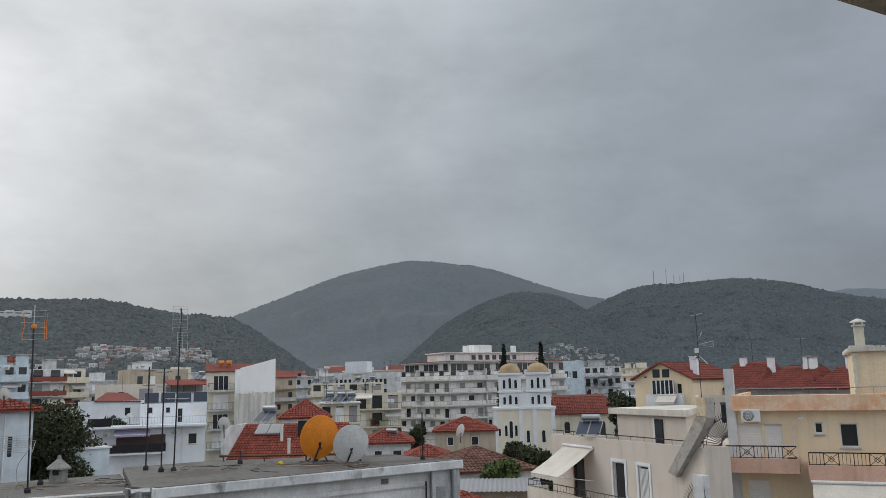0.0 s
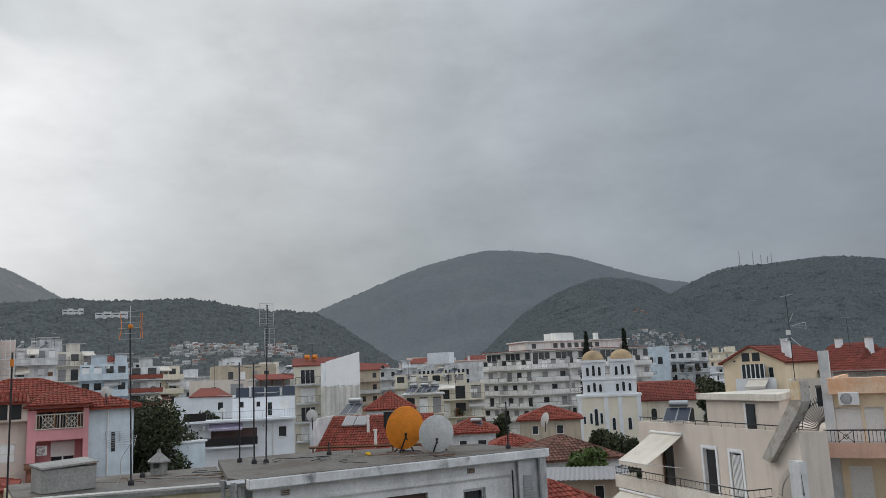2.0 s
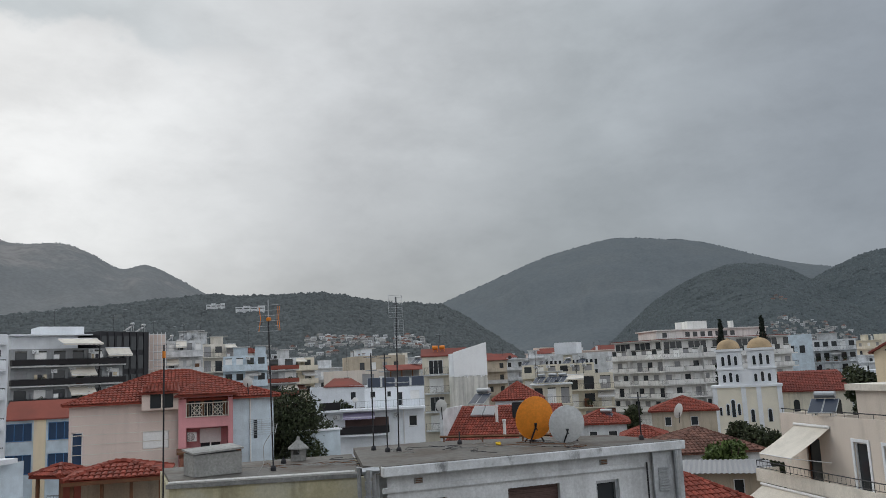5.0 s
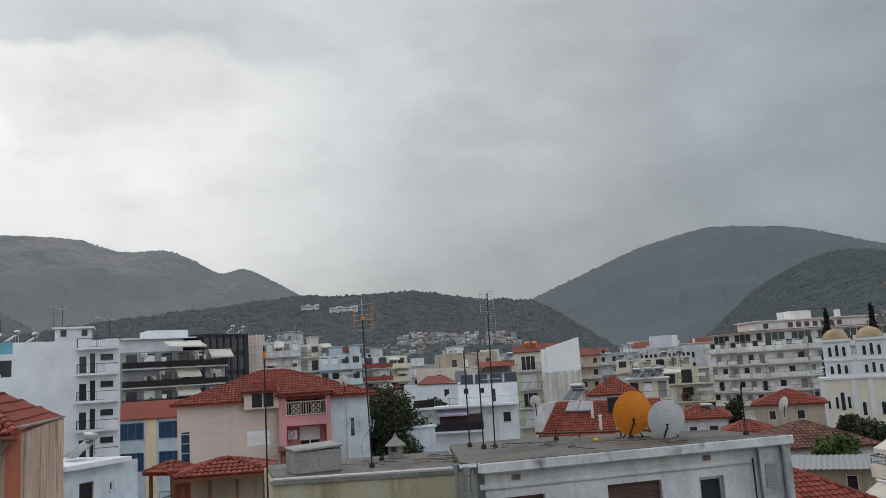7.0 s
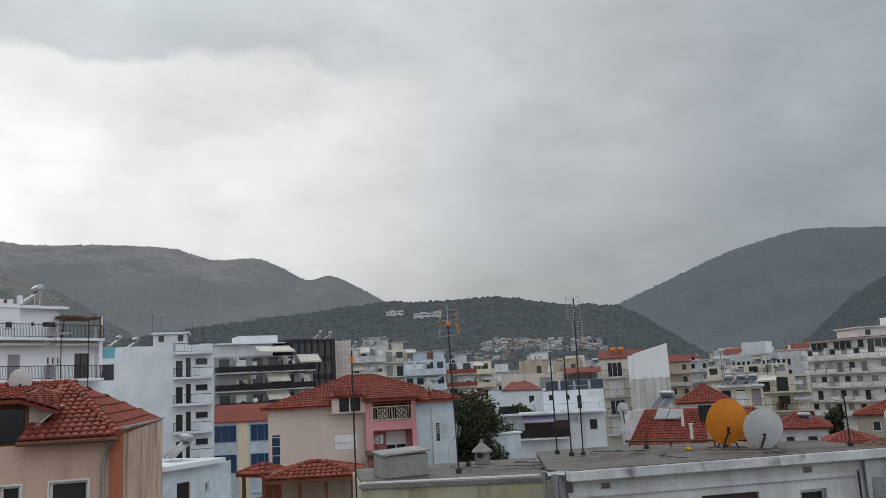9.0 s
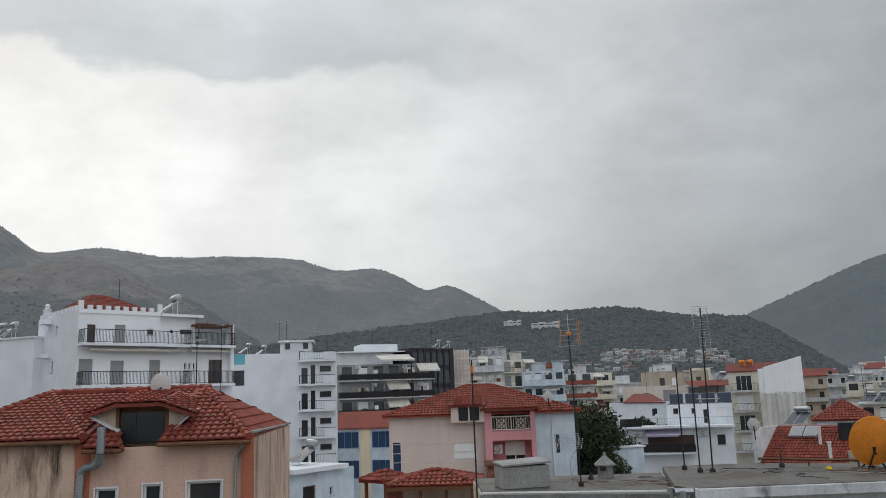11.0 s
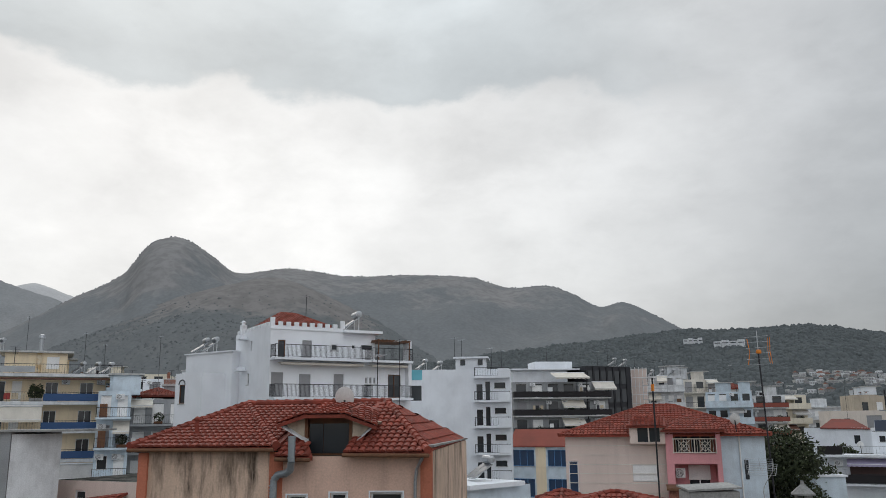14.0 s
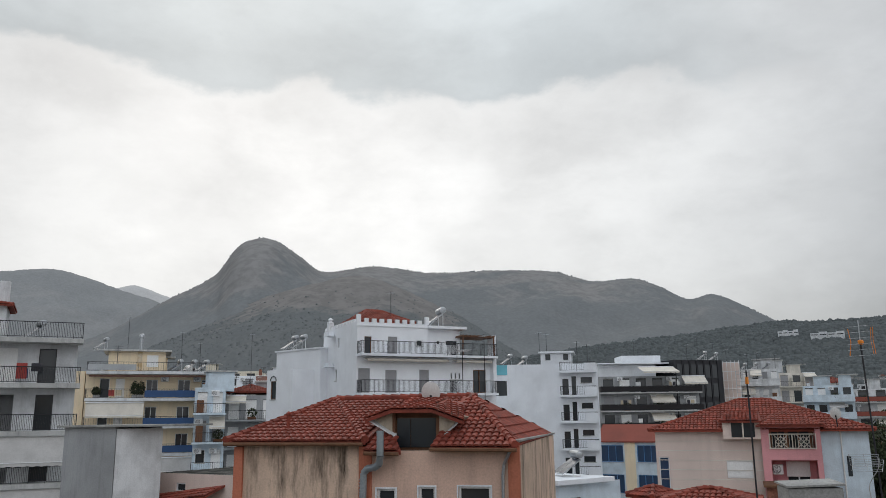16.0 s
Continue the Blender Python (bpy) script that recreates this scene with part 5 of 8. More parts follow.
def mid_blocks():
    # the block with black screened balconies, and the dark glazed one beside it
    b = stepped_block("screened_block", 42.8, 128, 36.3, 132, 20.9, 4, GREYWALL, "screen", "apartment block with black screened balconies", step=2.75, bays=6, awn=(0, 1, 2, 3))
    boxpart("top_storey", (0.5, 9.5, 2.5, 9.0, 20.91, 22.9), WHITE, b)
    boxpart("top_slab", (0.2, 12.5, 1.5, 9.5, 22.903, 23.1), WHITE, b)
    boxpart("lift_house", (4.3, 10.5, 3.0, 8.0, 23.104, 24.3), WHITE, b)
    awning(b, 6.0, 11.5, 22.3, 3.2, 0.8, CANVAS)
    d = building("dark_glazed_block", at(37.75, 131), at(34.7, 136), 10, -0.5, 23.4, DARKMETAL, "dark grey glazed office block", [], parapet=0.3)
    for i in range(6):
        for j in range(6):
            boxpart("window", (0.35 + 1.28 * j, 1.25 + 1.28 * j, -0.06, -0.003, 20.6 - 2.9 * i, 22.7 - 2.9 * i), GLASS, d)
    for j in range(7):
        boxpart("mullion", (0.02 + 1.28 * j, 0.16 + 1.28 * j, -0.16, -0.004, 4, 23.3), DARKMETAL, d)
    s = building("scaffolded_block", at(34.7, 140), at(33.6, 140), 9, -0.5, 23.3, PALEPINK, "pale pink block front behind white scaffolding", [], parapet=0.3)
    bm = bmesh.new()
    for k in range(5):
        rod(bm, (0.1 + 0.62 * k, -0.5, 2), (0.1 + 0.62 * k, -0.5, 23.5), 0.04, 4)
    for k in range(14):
        rod(bm, (0, -0.5, 5 + 1.4 * k), (2.7, -0.5, 5 + 1.4 * k), 0.04, 4)
    part("scaffolding", bm, WHITEMETAL, s, "white scaffolding poles")
    stepped_block("grey_white_block", 33.55, 145, 31.25, 145, 22.3, 4, WHITE_OLD, "solid", "greyish white block with balconies and an awning", bays=4, awn=(1,), step=2.9)
    stepped_block("cream_roof_block", 31.3, 170, 29.1, 172, 22.7, 4, BEIGE_LIGHT, "bars", "cream apartment block with a roof storey", bays=3, step=2.9)
    red_tops = building("red_topped_house", at(29.3, 195), at(27.4, 195), 8, -0.5, 21.45, WHITE_OLD, "pale house with a red hipped roof behind the blocks", [(1.0, 2.0, 19.0, 20.6, "window"), (4.0, 5.0, 19.0, 20.6, "window")], simple=True, parapet=0, category="house", group="")
    hip_roof(red_tops, -0.4, 6.9, -0.4, 8.4, 21.5, 23.1, None, 0.4, False, None, 0.6)
    stepped_block("blue_front_block", 29.9, 150, 27.0, 150, 19.5, 4, BLUEWHITE, "solid", "pale blue block with white balconies", bays=4, step=2.8)
    stepped_block("red_awning_block", 28.0, 165, 25.0, 168, 19.2, 5, WHITE_OLD, "screen", "cream block with dull red screened balconies", screen=REDPAINT, bays=3, step=2.6)
    stepped_block("yellow_block", 25.6, 178, 23.75, 182, 19.5, 4, CREAM, "solid", "yellow block with a plain side wall", bays=2, step=2.9)
    # blue and yellow school-like house
    k = building("blue_glazed_house", at(43.1, 95), at(38.8, 93), 9, -0.5, 12.2, BLUEWHITE, "pale blue building with blue glazing and a yellow pier", [(0.2, 2.75, 9.95, 11.75, "blue", BLUEFRAME), (4.3, 6.6, 9.95, 11.75, "blue", BLUEFRAME), (0.2, 2.75, 6.6, 8.6, "blue", BLUEFRAME), (4.3, 6.6, 6.6, 8.6, "blue", BLUEFRAME)], parapet=0, category="house", group="")
    boxpart("pier", (2.95, 4.1, -0.12, -0.003, -0.5, 12.19), YELLOW, k, "yellow pier")
    roof_plate("roof", [(-0.2, -0.3, 12.2), (7.2, -0.3, 12.2), (7.2, 2.5, 14.0), (-0.2, 2.5, 14.0)], 0.15, REDPAINT, k, "dull red sloping roof")
    boxpart("back_roof", (-0.2, 7.2, 2.51, 9, 12.2, 13.9), REDPAINT, k)
    # white low house with a roof terrace below the tower
    t = building("terrace_house", at(46.2, 45.5), at(41.9, 49.5), 6, -0.5, 11.35, BLUEWHITE, "low white house with solar panels and a roof slab", [(1.0, 2.0, 8.4, 10.6, "door", WOOD), (3.2, 3.5, 9.9, 10.4, "window")], parapet=0, category="house", group="")
    boxpart("roof_slab", (-0.3, 4.3, -0.5, 6.2, 11.354, 11.6), WHITE, t)
    balcony(t, -0.2, 7.2, 8.3, 2.0, "bars", WHITE, gap=0.2)


mid_blocks()


# ---- the pink house ----
def pink_house():
    p0, p1 = at(39.43, 52), at(26.6, 52)
    w = (p1 - p0).length
    house = thing("pink_house", frame_of(p0, p1), "pink and white house with a red tiled roof and two loggias", "house")
    I = Matrix.Identity(4)

    def face(name, u0, u1, z0, z1, holes, mat, y=0.0, label=""):
        bm = bmesh.new()
        m = pose(u0, y, 0)
        wall_face(bm, m, u1 - u0, z0, z1, [(h[0] - u0, h[1] - u0, h[2], h[3]) for h in holes], 1.3 if name == "loggia_wall" else 0.16)
        bmesh.ops.remove_doubles(bm, verts=bm.verts[:], dist=0.0005)
        return part(name, bm, mat, house, label)
    clad = [(4.0, 5.45, 11.3, 12.3, "shutter"), (0.15, 0.75, 9.9, 12.5, "blue", WHITEMETAL)]
    face("clad_wall", 0, 6.0, -0.5, 14.0, clad, PALEPINK, 0.0, "pale pink wall of broad boards")
    for h in clad:
        fitting(house, I, h)
    boxpart("roller_shutter", (4.03, 5.42, 0.03, 0.055, 11.35, 12.28), SHUTTER_WHITE, house)
    for k in range(9):
        boxpart("board_joint", (0.02, 5.98, -0.02, -0.003, 9.0 + 0.55 * k, 9.04 + 0.55 * k), BEIGE_LIGHT, house)
    boxpart("dormer_wall", (3.95, 6.0, -0.62, 0.4, 13.55, 14.6), PALEPINK, house)
    boxpart("dormer_window", (4.42, 5.7, -0.66, -0.623, 13.66, 14.48), GLASS, house)
    boxpart("dormer_window_frame", (5.02, 5.1, -0.70, -0.662, 13.62, 14.5), BEIGE, house)
    log = [(6.45, 8.86, 12.98, 14.15), (6.45, 8.86, 10.6, 12.38)]
    face("loggia_wall", 6.0, 9.14, -0.5, 14.25, log, PINK, -0.5, "pink front with two loggias")
    bm = bmesh.new()
    slab(bm, 6.46, 8.85, 0.803, 0.9, 10.6, 14.15)
    part("loggia_back", bm, PINK, house)
    for a, b, z0, z1 in ((6.6, 7.3, 13.0, 14.1), (7.5, 8.6, 13.0, 14.1)):
        boxpart("door", (a, b, 0.72, 0.757, z0, z1), GLASS, house)
        boxpart("door_frame", (a + (b - a) * 0.46, a + (b - a) * 0.54, 0.68, 0.718, z0, z1), WOOD, house)
    boxpart("loggia_panel", (6.47, 8.84, 0.76, 0.8, 13.0, 14.14), WOOD, house)
    boxpart("window", (7.3, 8.45, 0.75, 0.8, 10.9, 11.9), GLASS, house)
    boxpart("roller_shutter", (7.25, 8.5, 0.7, 0.745, 11.4, 12.25), SHUTTER_WHITE, house)
    boxpart("window_frame", (7.84, 7.92, 0.7, 0.746, 10.9, 11.4), WHITEMETAL, house)
    ac_unit(house, 6.5, 11.55, pose(0, 0.45, 0), 0.55)
    bm = bmesh.new()
    for a in (6.45, 7.65):
        rod(bm, (a, -0.55, 12.98), (a, -0.55, 13.85), 0.03, 4)
        c = a + 0.6
        rod(bm, (c - 0.35, -0.55, 13.05), (c + 0.35, -0.55, 13.75), 0.02, 4)
        rod(bm, (c - 0.35, -0.55, 13.75), (c + 0.35, -0.55, 13.05), 0.02, 4)
        for k in range(9):
            rod(bm, (a + 0.15 * k, -0.55, 13.05), (a + 0.15 * k, -0.55, 13.78), 0.012, 4)
        for q in range(4):
            x, z = c, 13.4
            d = [(-0.3, 0), (0, 0.3), (0.3, 0), (0, -0.3), (-0.3, 0)]
            rod(bm, (x + d[q][0], -0.55, z + d[q][1]), (x + d[q + 1][0], -0.55, z + d[q + 1][1]), 0.02, 4)
    rod(bm, (6.4, -0.55, 13.82), (8.9, -0.55, 13.82), 0.035, 5)
    rod(bm, (6.4, -0.55, 13.03), (8.9, -0.55, 13.03), 0.03, 5)
    rod(bm, (8.87, -0.55, 12.98), (8.87, -0.55, 13.85), 0.03, 4)
    part("railing", bm, BEIGE_LIGHT, house, "pale iron railing with diamond panels")
    face("white_wall", 9.144, w, -0.5, 14.05, [], BLUEWHITE)
    bm = bmesh.new()
    wall_face(bm, SIDE["right"](w, 8), 8, -0.5, 14.05, [(1.0, 1.8, 11.5, 12.6)])
    bmesh.ops.remove_doubles(bm, verts=bm.verts[:], dist=0.0005)
    part("side_wall", bm, BLUEWHITE, house)
    boxpart("small_window", (10.4, 10.62, -0.03, -0.003, 11.5, 12.6), GLASS, house)
    boxpart("back_wall", (0, w, 7.9, 8, -0.5, 14.0), PALEPINK, house)
    bm = bmesh.new()
    slab(bm, 0.0, 0.1, 0.004, 7.9, -0.5, 14.0)
    part("end_wall", bm, PALEPINK, house)
    hip_roof(house, -0.35, w + 0.35, -0.45, 8.4, 14.06, 15.85, (4.9, 6.6), 0.22)
    # hipped roof over the loggias
    for a, b, c, d in (((5.75, -1.0, 14.32), (9.35, -1.0, 14.32), (7.6, 1.9, 15.2), (7.4, 1.9, 15.2)), ((5.75, 1.8, 14.32), (5.75, -1.0, 14.32), (7.4, 1.9, 15.2), (7.4, 1.9, 15.2)), ((9.35, -1.0, 14.32), (9.35, 1.8, 14.32), (7.6, 1.9, 15.2), (7.6, 1.9, 15.2))):
        tiled_plane(house, a, b, c, d, 0.22)
    tiled_plane(house, (3.75, -0.85, 14.58), (6.1, -0.85, 14.58), (6.0, 2.6, 15.2), (4.2, 2.6, 15.2), 0.22)
    boxpart("eave_board", (5.8, 9.3, -0.98, -0.9, 14.22, 14.3), WOOD, house)
    bm = bmesh.new()
    rod(bm, (10.2, -0.08, 14.0), (10.2, -0.08, 9.0), 0.045, 6)
    part("downpipe", bm, PLASTIC_WHITE, house)
    # low brick outbuilding in front
    boxpart("brick_shed", (6.05, 9.2, -3.2, -0.55, -0.3, 11.1), BRICK, house, "rough bare brick lean-to")
    boxpart("shed_roof", (5.9, 9.4, -3.5, -0.52, 11.103, 11.22), RUST, house)


pink_house()


def gazebo():
    """The timber shelter with a tiled roof below the pink house."""
    p0, p1 = at(39.34, 34.4), at(33.75, 34.0)
    w = (p1 - p0).length
    g = thing("timber_shelter", frame_of(p0, p1), "dark timber shelter with a red tiled hip roof", "shelter")
    hip_roof(g, -0.2, w + 0.2, -0.3, 3.0, 11.57, 12.04, None, 0.22)
    boxpart("fascia", (-0.2, w + 0.2, -0.32, -0.27, 11.40, 11.54), WOOD, g)
    for k in range(4):
        u = 0.05 + (w - 0.2) * k / 3
        boxpart("post", (u, u + 0.12, -0.1, 0.02, -0.2, 11.48), WOOD, g)
    boxpart("rear_screen", (0, w, 2.7, 2.8, -0.2, 11.52), TAN, g)
    boxpart("floor_parapet", (0, w, -0.15, -0.05, -0.2, 10.32), WHITE_OLD, g)
    q = thing("timber_porch", frame_of(at(41.11, 40), at(39.72, 39)), "small timber porch with a red tiled roof", "shelter")
    hip_roof(q, -0.2, 1.5, -0.3, 1.6, 11.36, 11.76, None, 0.22)
    for u in (0.0, 1.3):
        boxpart("post", (u, u + 0.12, -0.1, 0.02, -0.2, 11.28), WOOD, q)
    boxpart("rear_wall", (0, 1.4, 1.4, 1.5, -0.2, 11.31), REDPAINT, q)


gazebo()


# ---- gabled house and the red roofs beyond the yellow house ----
def gable_house():
    p0, p1 = at(-13.3, 93.0), at(-17.6, 89.4)
    w = 6.85
    house = thing("gabled_house", frame_of(p0, p1), "yellow gabled house with a red roof", "house")
    holes = [(2.25, 3.1, 15.0, 15.95), (3.4, 4.25, 15.0, 15.95), (2.2, 3.15, 13.3, 14.7), (3.4, 4.75, 13.4, 14.7), (1.2, 1.5, 15.0, 15.2), (5.0, 5.6, 13.3, 14.4)]
    bm = bmesh.new()
    wall_face(bm, Matrix.Identity(4), w, -0.5, 15.05, [h for h in holes if h[3] < 15])
    bmesh.ops.remove_doubles(bm, verts=bm.verts[:], dist=0.0005)
    part("front_wall", bm, YELLOW, house)
    bm = bmesh.new()
    pts = [(0, 15.053), (w, 15.053), (3.3, 16.6)]
    lo = [bm.verts.new((u, 0.0, z)) for u, z in pts]
    hi = [bm.verts.new((u, 0.25, z)) for u, z in pts]
    bm.faces.new(lo)
    bm.faces.new(hi[::-1])
    for k in range(3):
        bm.faces.new((lo[(k + 1) % 3], lo[k], hi[k], hi[(k + 1) % 3]))
    part("gable", bm, YELLOW, house)
    for h in holes:
        if h[3] < 15:
            fitting(house, Matrix.Identity(4), (*h, "window"), False)
        else:
            boxpart("window", (h[0], h[1], -0.03, -0.004, max(h[2], 15.06), h[3]), GLASS, house)
    boxpart("white_bay", (1.5, 5.8, -0.4, -0.003, 12.0, 13.25), WHITE, house)
    boxpart("balcony_window", (2.3, 4.9, -0.44, -0.403, 13.3, 14.75), GLASS, house)
    bm = bmesh.new()
    for k in range(6):
        slab(bm, 2.3 + 0.5 * k, 2.4 + 0.5 * k, -0.5, -0.445, 13.3, 14.75)
    part("balcony_mullions", bm, WHITEMETAL, house)
    awning(house, 3.0, 5.2, 13.2, 0.9, 0.7, CANVAS, pose(0, -0.4, 0))
    for a, b, c, d in (((-0.35, -0.4, 14.88), (-0.35, 11, 14.88), (3.3, 11, 16.68), (3.3, -0.4, 16.68)), ((w + 0.35, 11, 14.8), (w + 0.35, -0.4, 14.8), (3.3, -0.4, 16.68), (3.3, 11, 16.68))):
        tiled_plane(house, a, b, c, d, 0.3, 0.45, False, REDROOF)
    boxpart("side_wall", (w - 0.2, w, 0.004, 10.8, -0.5, 14.7), YELLOW, house)
    boxpart("other_side_wall", (0, 0.2, 0.004, 10.8, -0.5, 14.7), YELLOW, house)
    for u, y, z in ((5.2, 3.0, 15.6), (6.0, 2.0, 15.3)):
        c = boxpart("chimney", (u, u + 0.5, y, y + 0.5, z - 0.5, z + 1.6), WHITE, house)
        boxpart("chimney_cap", (u - 0.08, u + 0.58, y - 0.08, y + 0.58, z + 1.603, z + 1.7), WHITE_OLD, c)
    # more red roofs to the side
    roofs = thing("red_roofed_house", frame_of(at(-18.2, 98), at(-31, 84)), "long house with low red roofs and white chimneys", "house")
    boxpart("wall", (0, 25, 0.5, 9, -0.5, 13.5), WHITE_OLD, roofs)
    for u0, u1, zt in ((-1.0, 6.5, 16.6), (5.5, 12.5, 16.0), (12.0, 25.5, 15.9)):
        m = (u0 + u1) / 2
        for c in ([(u0, -0.4, 13.6), (u1, -0.4, 13.6), (u1 - 1.5, 4.5, zt), (u0 + 1.5, 4.5, zt)], [(u1, 9.5, 13.6), (u0, 9.5, 13.6), (u0 + 1.5, 4.5, zt), (u1 - 1.5, 4.5, zt)],
                  [(u0, 9.5, 13.6), (u0, -0.4, 13.6), (u0 + 1.5, 4.5, zt)], [(u1, -0.4, 13.6), (u1, 9.5, 13.6), (u1 - 1.5, 4.5, zt)]):
            tiled_plane(roofs, *(c if len(c) == 4 else (*c, c[2])), 0.34, 0.5, False, REDROOF)
    for u, z in ((1.5, 16.6), (5.2, 16.5), (9.6, 16.4), (10.4, 16.3), (14.5, 16.2)):
        c = boxpart("chimney", (u, u + 0.6, 3.5, 4.1, z - 1.5, z + 0.5), WHITE, roofs)
        boxpart("chimney_cap", (u - 0.1, u + 0.7, 3.4, 4.2, z + 0.503, z + 0.62), CONCRETE, c)
    low = building("beige_porch_block", at(-17.2, 75), at(-20.0, 75), 6, -0.5, 13.3, BEIGE, "beige block with a glazed porch", [(0.3, 1.6, 11.0, 12.8, "window"), (2.0, 3.2, 11.0, 12.8, "door")], category="house", group="")


gable_house()


# ---- the church ----
def church():
    p0, p1 = at(-3.5, 140), at(-7.77, 140)
    ch = thing("church", frame_of(p0, p1), "cream and white church with two domed bell towers", "church")
    boxpart("west_front", (0, 10.4, 0, 6, -0.5, 10.3), CHURCHYELLOW, ch)
    boxpart("cornice", (-0.25, 10.65, -0.25, 6.2, 10.303, 10.65), WHITE_CLEAN, ch)
    for u in (0.0, 4.4, 6.7, 9.8):
        boxpart("pilaster", (u - 0.05, u + 0.65, -0.15, -0.003, -0.5, 10.3), WHITE_CLEAN, ch)

    def arch_window(parent, u, z0, z1, half, y=-0.03, m=None, mat=GLASS):
        bm = bmesh.new()
        m = m or Matrix.Identity(4)
        pts = [(u - half, z0), (u + half, z0)] + [(u + half * math.cos(math.pi * k / 8), z1 - half + half * math.sin(math.pi * k / 8)) for k in range(9)]
        lo = [bm.verts.new(m @ Vector((x, y, z))) for x, z in pts]
        hi = [bm.verts.new(m @ Vector((x, y + 0.028, z))) for x, z in pts]
        bm.faces.new(lo)
        for k in range(len(pts)):
            bm.faces.new((lo[(k + 1) % len(pts)], lo[k], hi[k], hi[(k + 1) % len(pts)]))
        bmesh.ops.recalc_face_normals(bm, faces=bm.faces[:])
        part("arched_window", bm, mat, parent)
    for u, z0, z1, h in ((2.1, 5.9, 7.8, 0.2), (2.95, 5.6, 8.5, 0.27), (3.8, 5.9, 7.8, 0.2), (1.0, 5.9, 7.3, 0.16), (5.8, 4.8, 6.9, 0.25), (8.4, 4.8, 6.9, 0.27)):
        arch_window(ch, u, z0, z1, h + 0.12, -0.03, None, WHITE_CLEAN)
        arch_window(ch, u, z0, z1 - 0.15, h, -0.07)
    right = pose(10.4, 0, 0, 0, 0, 90)
    for v in (1.5, 4.2):
        arch_window(ch, v, 4.0, 7.4, 0.4, -0.04, right)
    for u0, u1 in ((1.0, 4.95), (5.75, 9.85)):
        w = u1 - u0
        t1 = boxpart("bell_tower", (u0, u1, 0.3, 0.3 + w, 10.653, 16.1), WHITE_CLEAN, ch, "white bell tower with arched openings")
        boxpart("string_course", (u0 - 0.18, u1 + 0.18, 0.12, 0.48 + w, 13.1, 13.4), WHITE_CLEAN, t1)
        boxpart("tower_cornice", (u0 - 0.25, u1 + 0.25, 0.05, 0.55 + w, 16.103, 16.5), WHITE_CLEAN, t1)
        for z0, z1 in ((11.1, 12.8), (13.8, 15.7)):
            boxpart("panel", (u0 + 0.55, u1 - 0.55, 0.27, 0.297, z0 - 0.15, z1 + 0.25), WHITE, t1)
            for k in range(3):
                u = u0 + w * (0.25 + 0.25 * k)
                lift = 0.3 if k == 1 else 0.0
                arch_window(t1, u, z0, z1 - 0.3 + lift, 0.36, 0.23, None, WHITE_CLEAN)
                arch_window(t1, u, z0 + 0.05, z1 - 0.4 + lift, 0.22, 0.19)
            m = pose(u1, 0.3, 0, 0, 0, 90)
            for k in range(2):
                arch_window(t1, w * (0.34 + 0.32 * k), z0, z1, 0.3, -0.04, m)
        bm = bmesh.new()
        r = w * 0.46
        prof = [(r, 16.5), (r * 1.02, 16.65)] + [(r * math.cos(a * math.pi / 16), 16.65 + r * 0.82 * math.sin(a * math.pi / 16)) for a in range(1, 8)] + [(0.12, 16.65 + r * 0.83), (0.1, 16.65 + r * 0.95)]
        lathe(bm, prof, ((u0 + u1) / 2, 0.3 + w / 2, 0), 20)
        dome = part("dome", bm, DOME, t1, "ochre dome", True)
        bm = bmesh.new()
        c = Vector(((u0 + u1) / 2, 0.3 + w / 2, 16.6 + r * 0.9))
        rod(bm, c, c + Vector((0, 0, 0.9)), 0.05, 4)
        rod(bm, c + Vector((-0.28, 0, 0.6)), c + Vector((0.28, 0, 0.6)), 0.05, 4)
        part("cross", bm, DARKMETAL, dome)
    bm = bmesh.new()
    pts = [(4.7, 10.66), (6.0, 10.66), (6.0, 12.6), (5.35, 13.3), (4.7, 12.6)]
    lo = [bm.verts.new((u, 0.0, z)) for u, z in pts]
    hi = [bm.verts.new((u, 0.5, z)) for u, z in pts]
    bm.faces.new(lo)
    for k in range(5):
        bm.faces.new((lo[(k + 1) % 5], lo[k], hi[k], hi[(k + 1) % 5]))
    part("gable", bm, WHITE_CLEAN, ch)
    nave = boxpart("nave", (10.43, 20.5, 2.0, 16, -0.5, 9.4), CREAM, ch)
    for c in ([(10.3, 1.4, 9.3), (21.0, 1.4, 9.3), (19.5, 8.5, 12.4), (10.3, 8.5, 12.4)], [(21.0, 1.4, 9.3), (21.0, 16.5, 9.3), (19.5, 8.5, 12.4)], [(21, 16.5, 9.3), (10.3, 16.5, 9.3), (10.3, 8.5, 12.4), (19.5, 8.5, 12.4)]):
        tiled_plane(ch, *(c if len(c) == 4 else (*c, c[2])), 0.4, 0.6, False, REDROOF)
    for u in (12.5, 15.5, 18.5):
        arch_window(ch, u, 5.0, 8.0, 0.45, 1.95)


church()


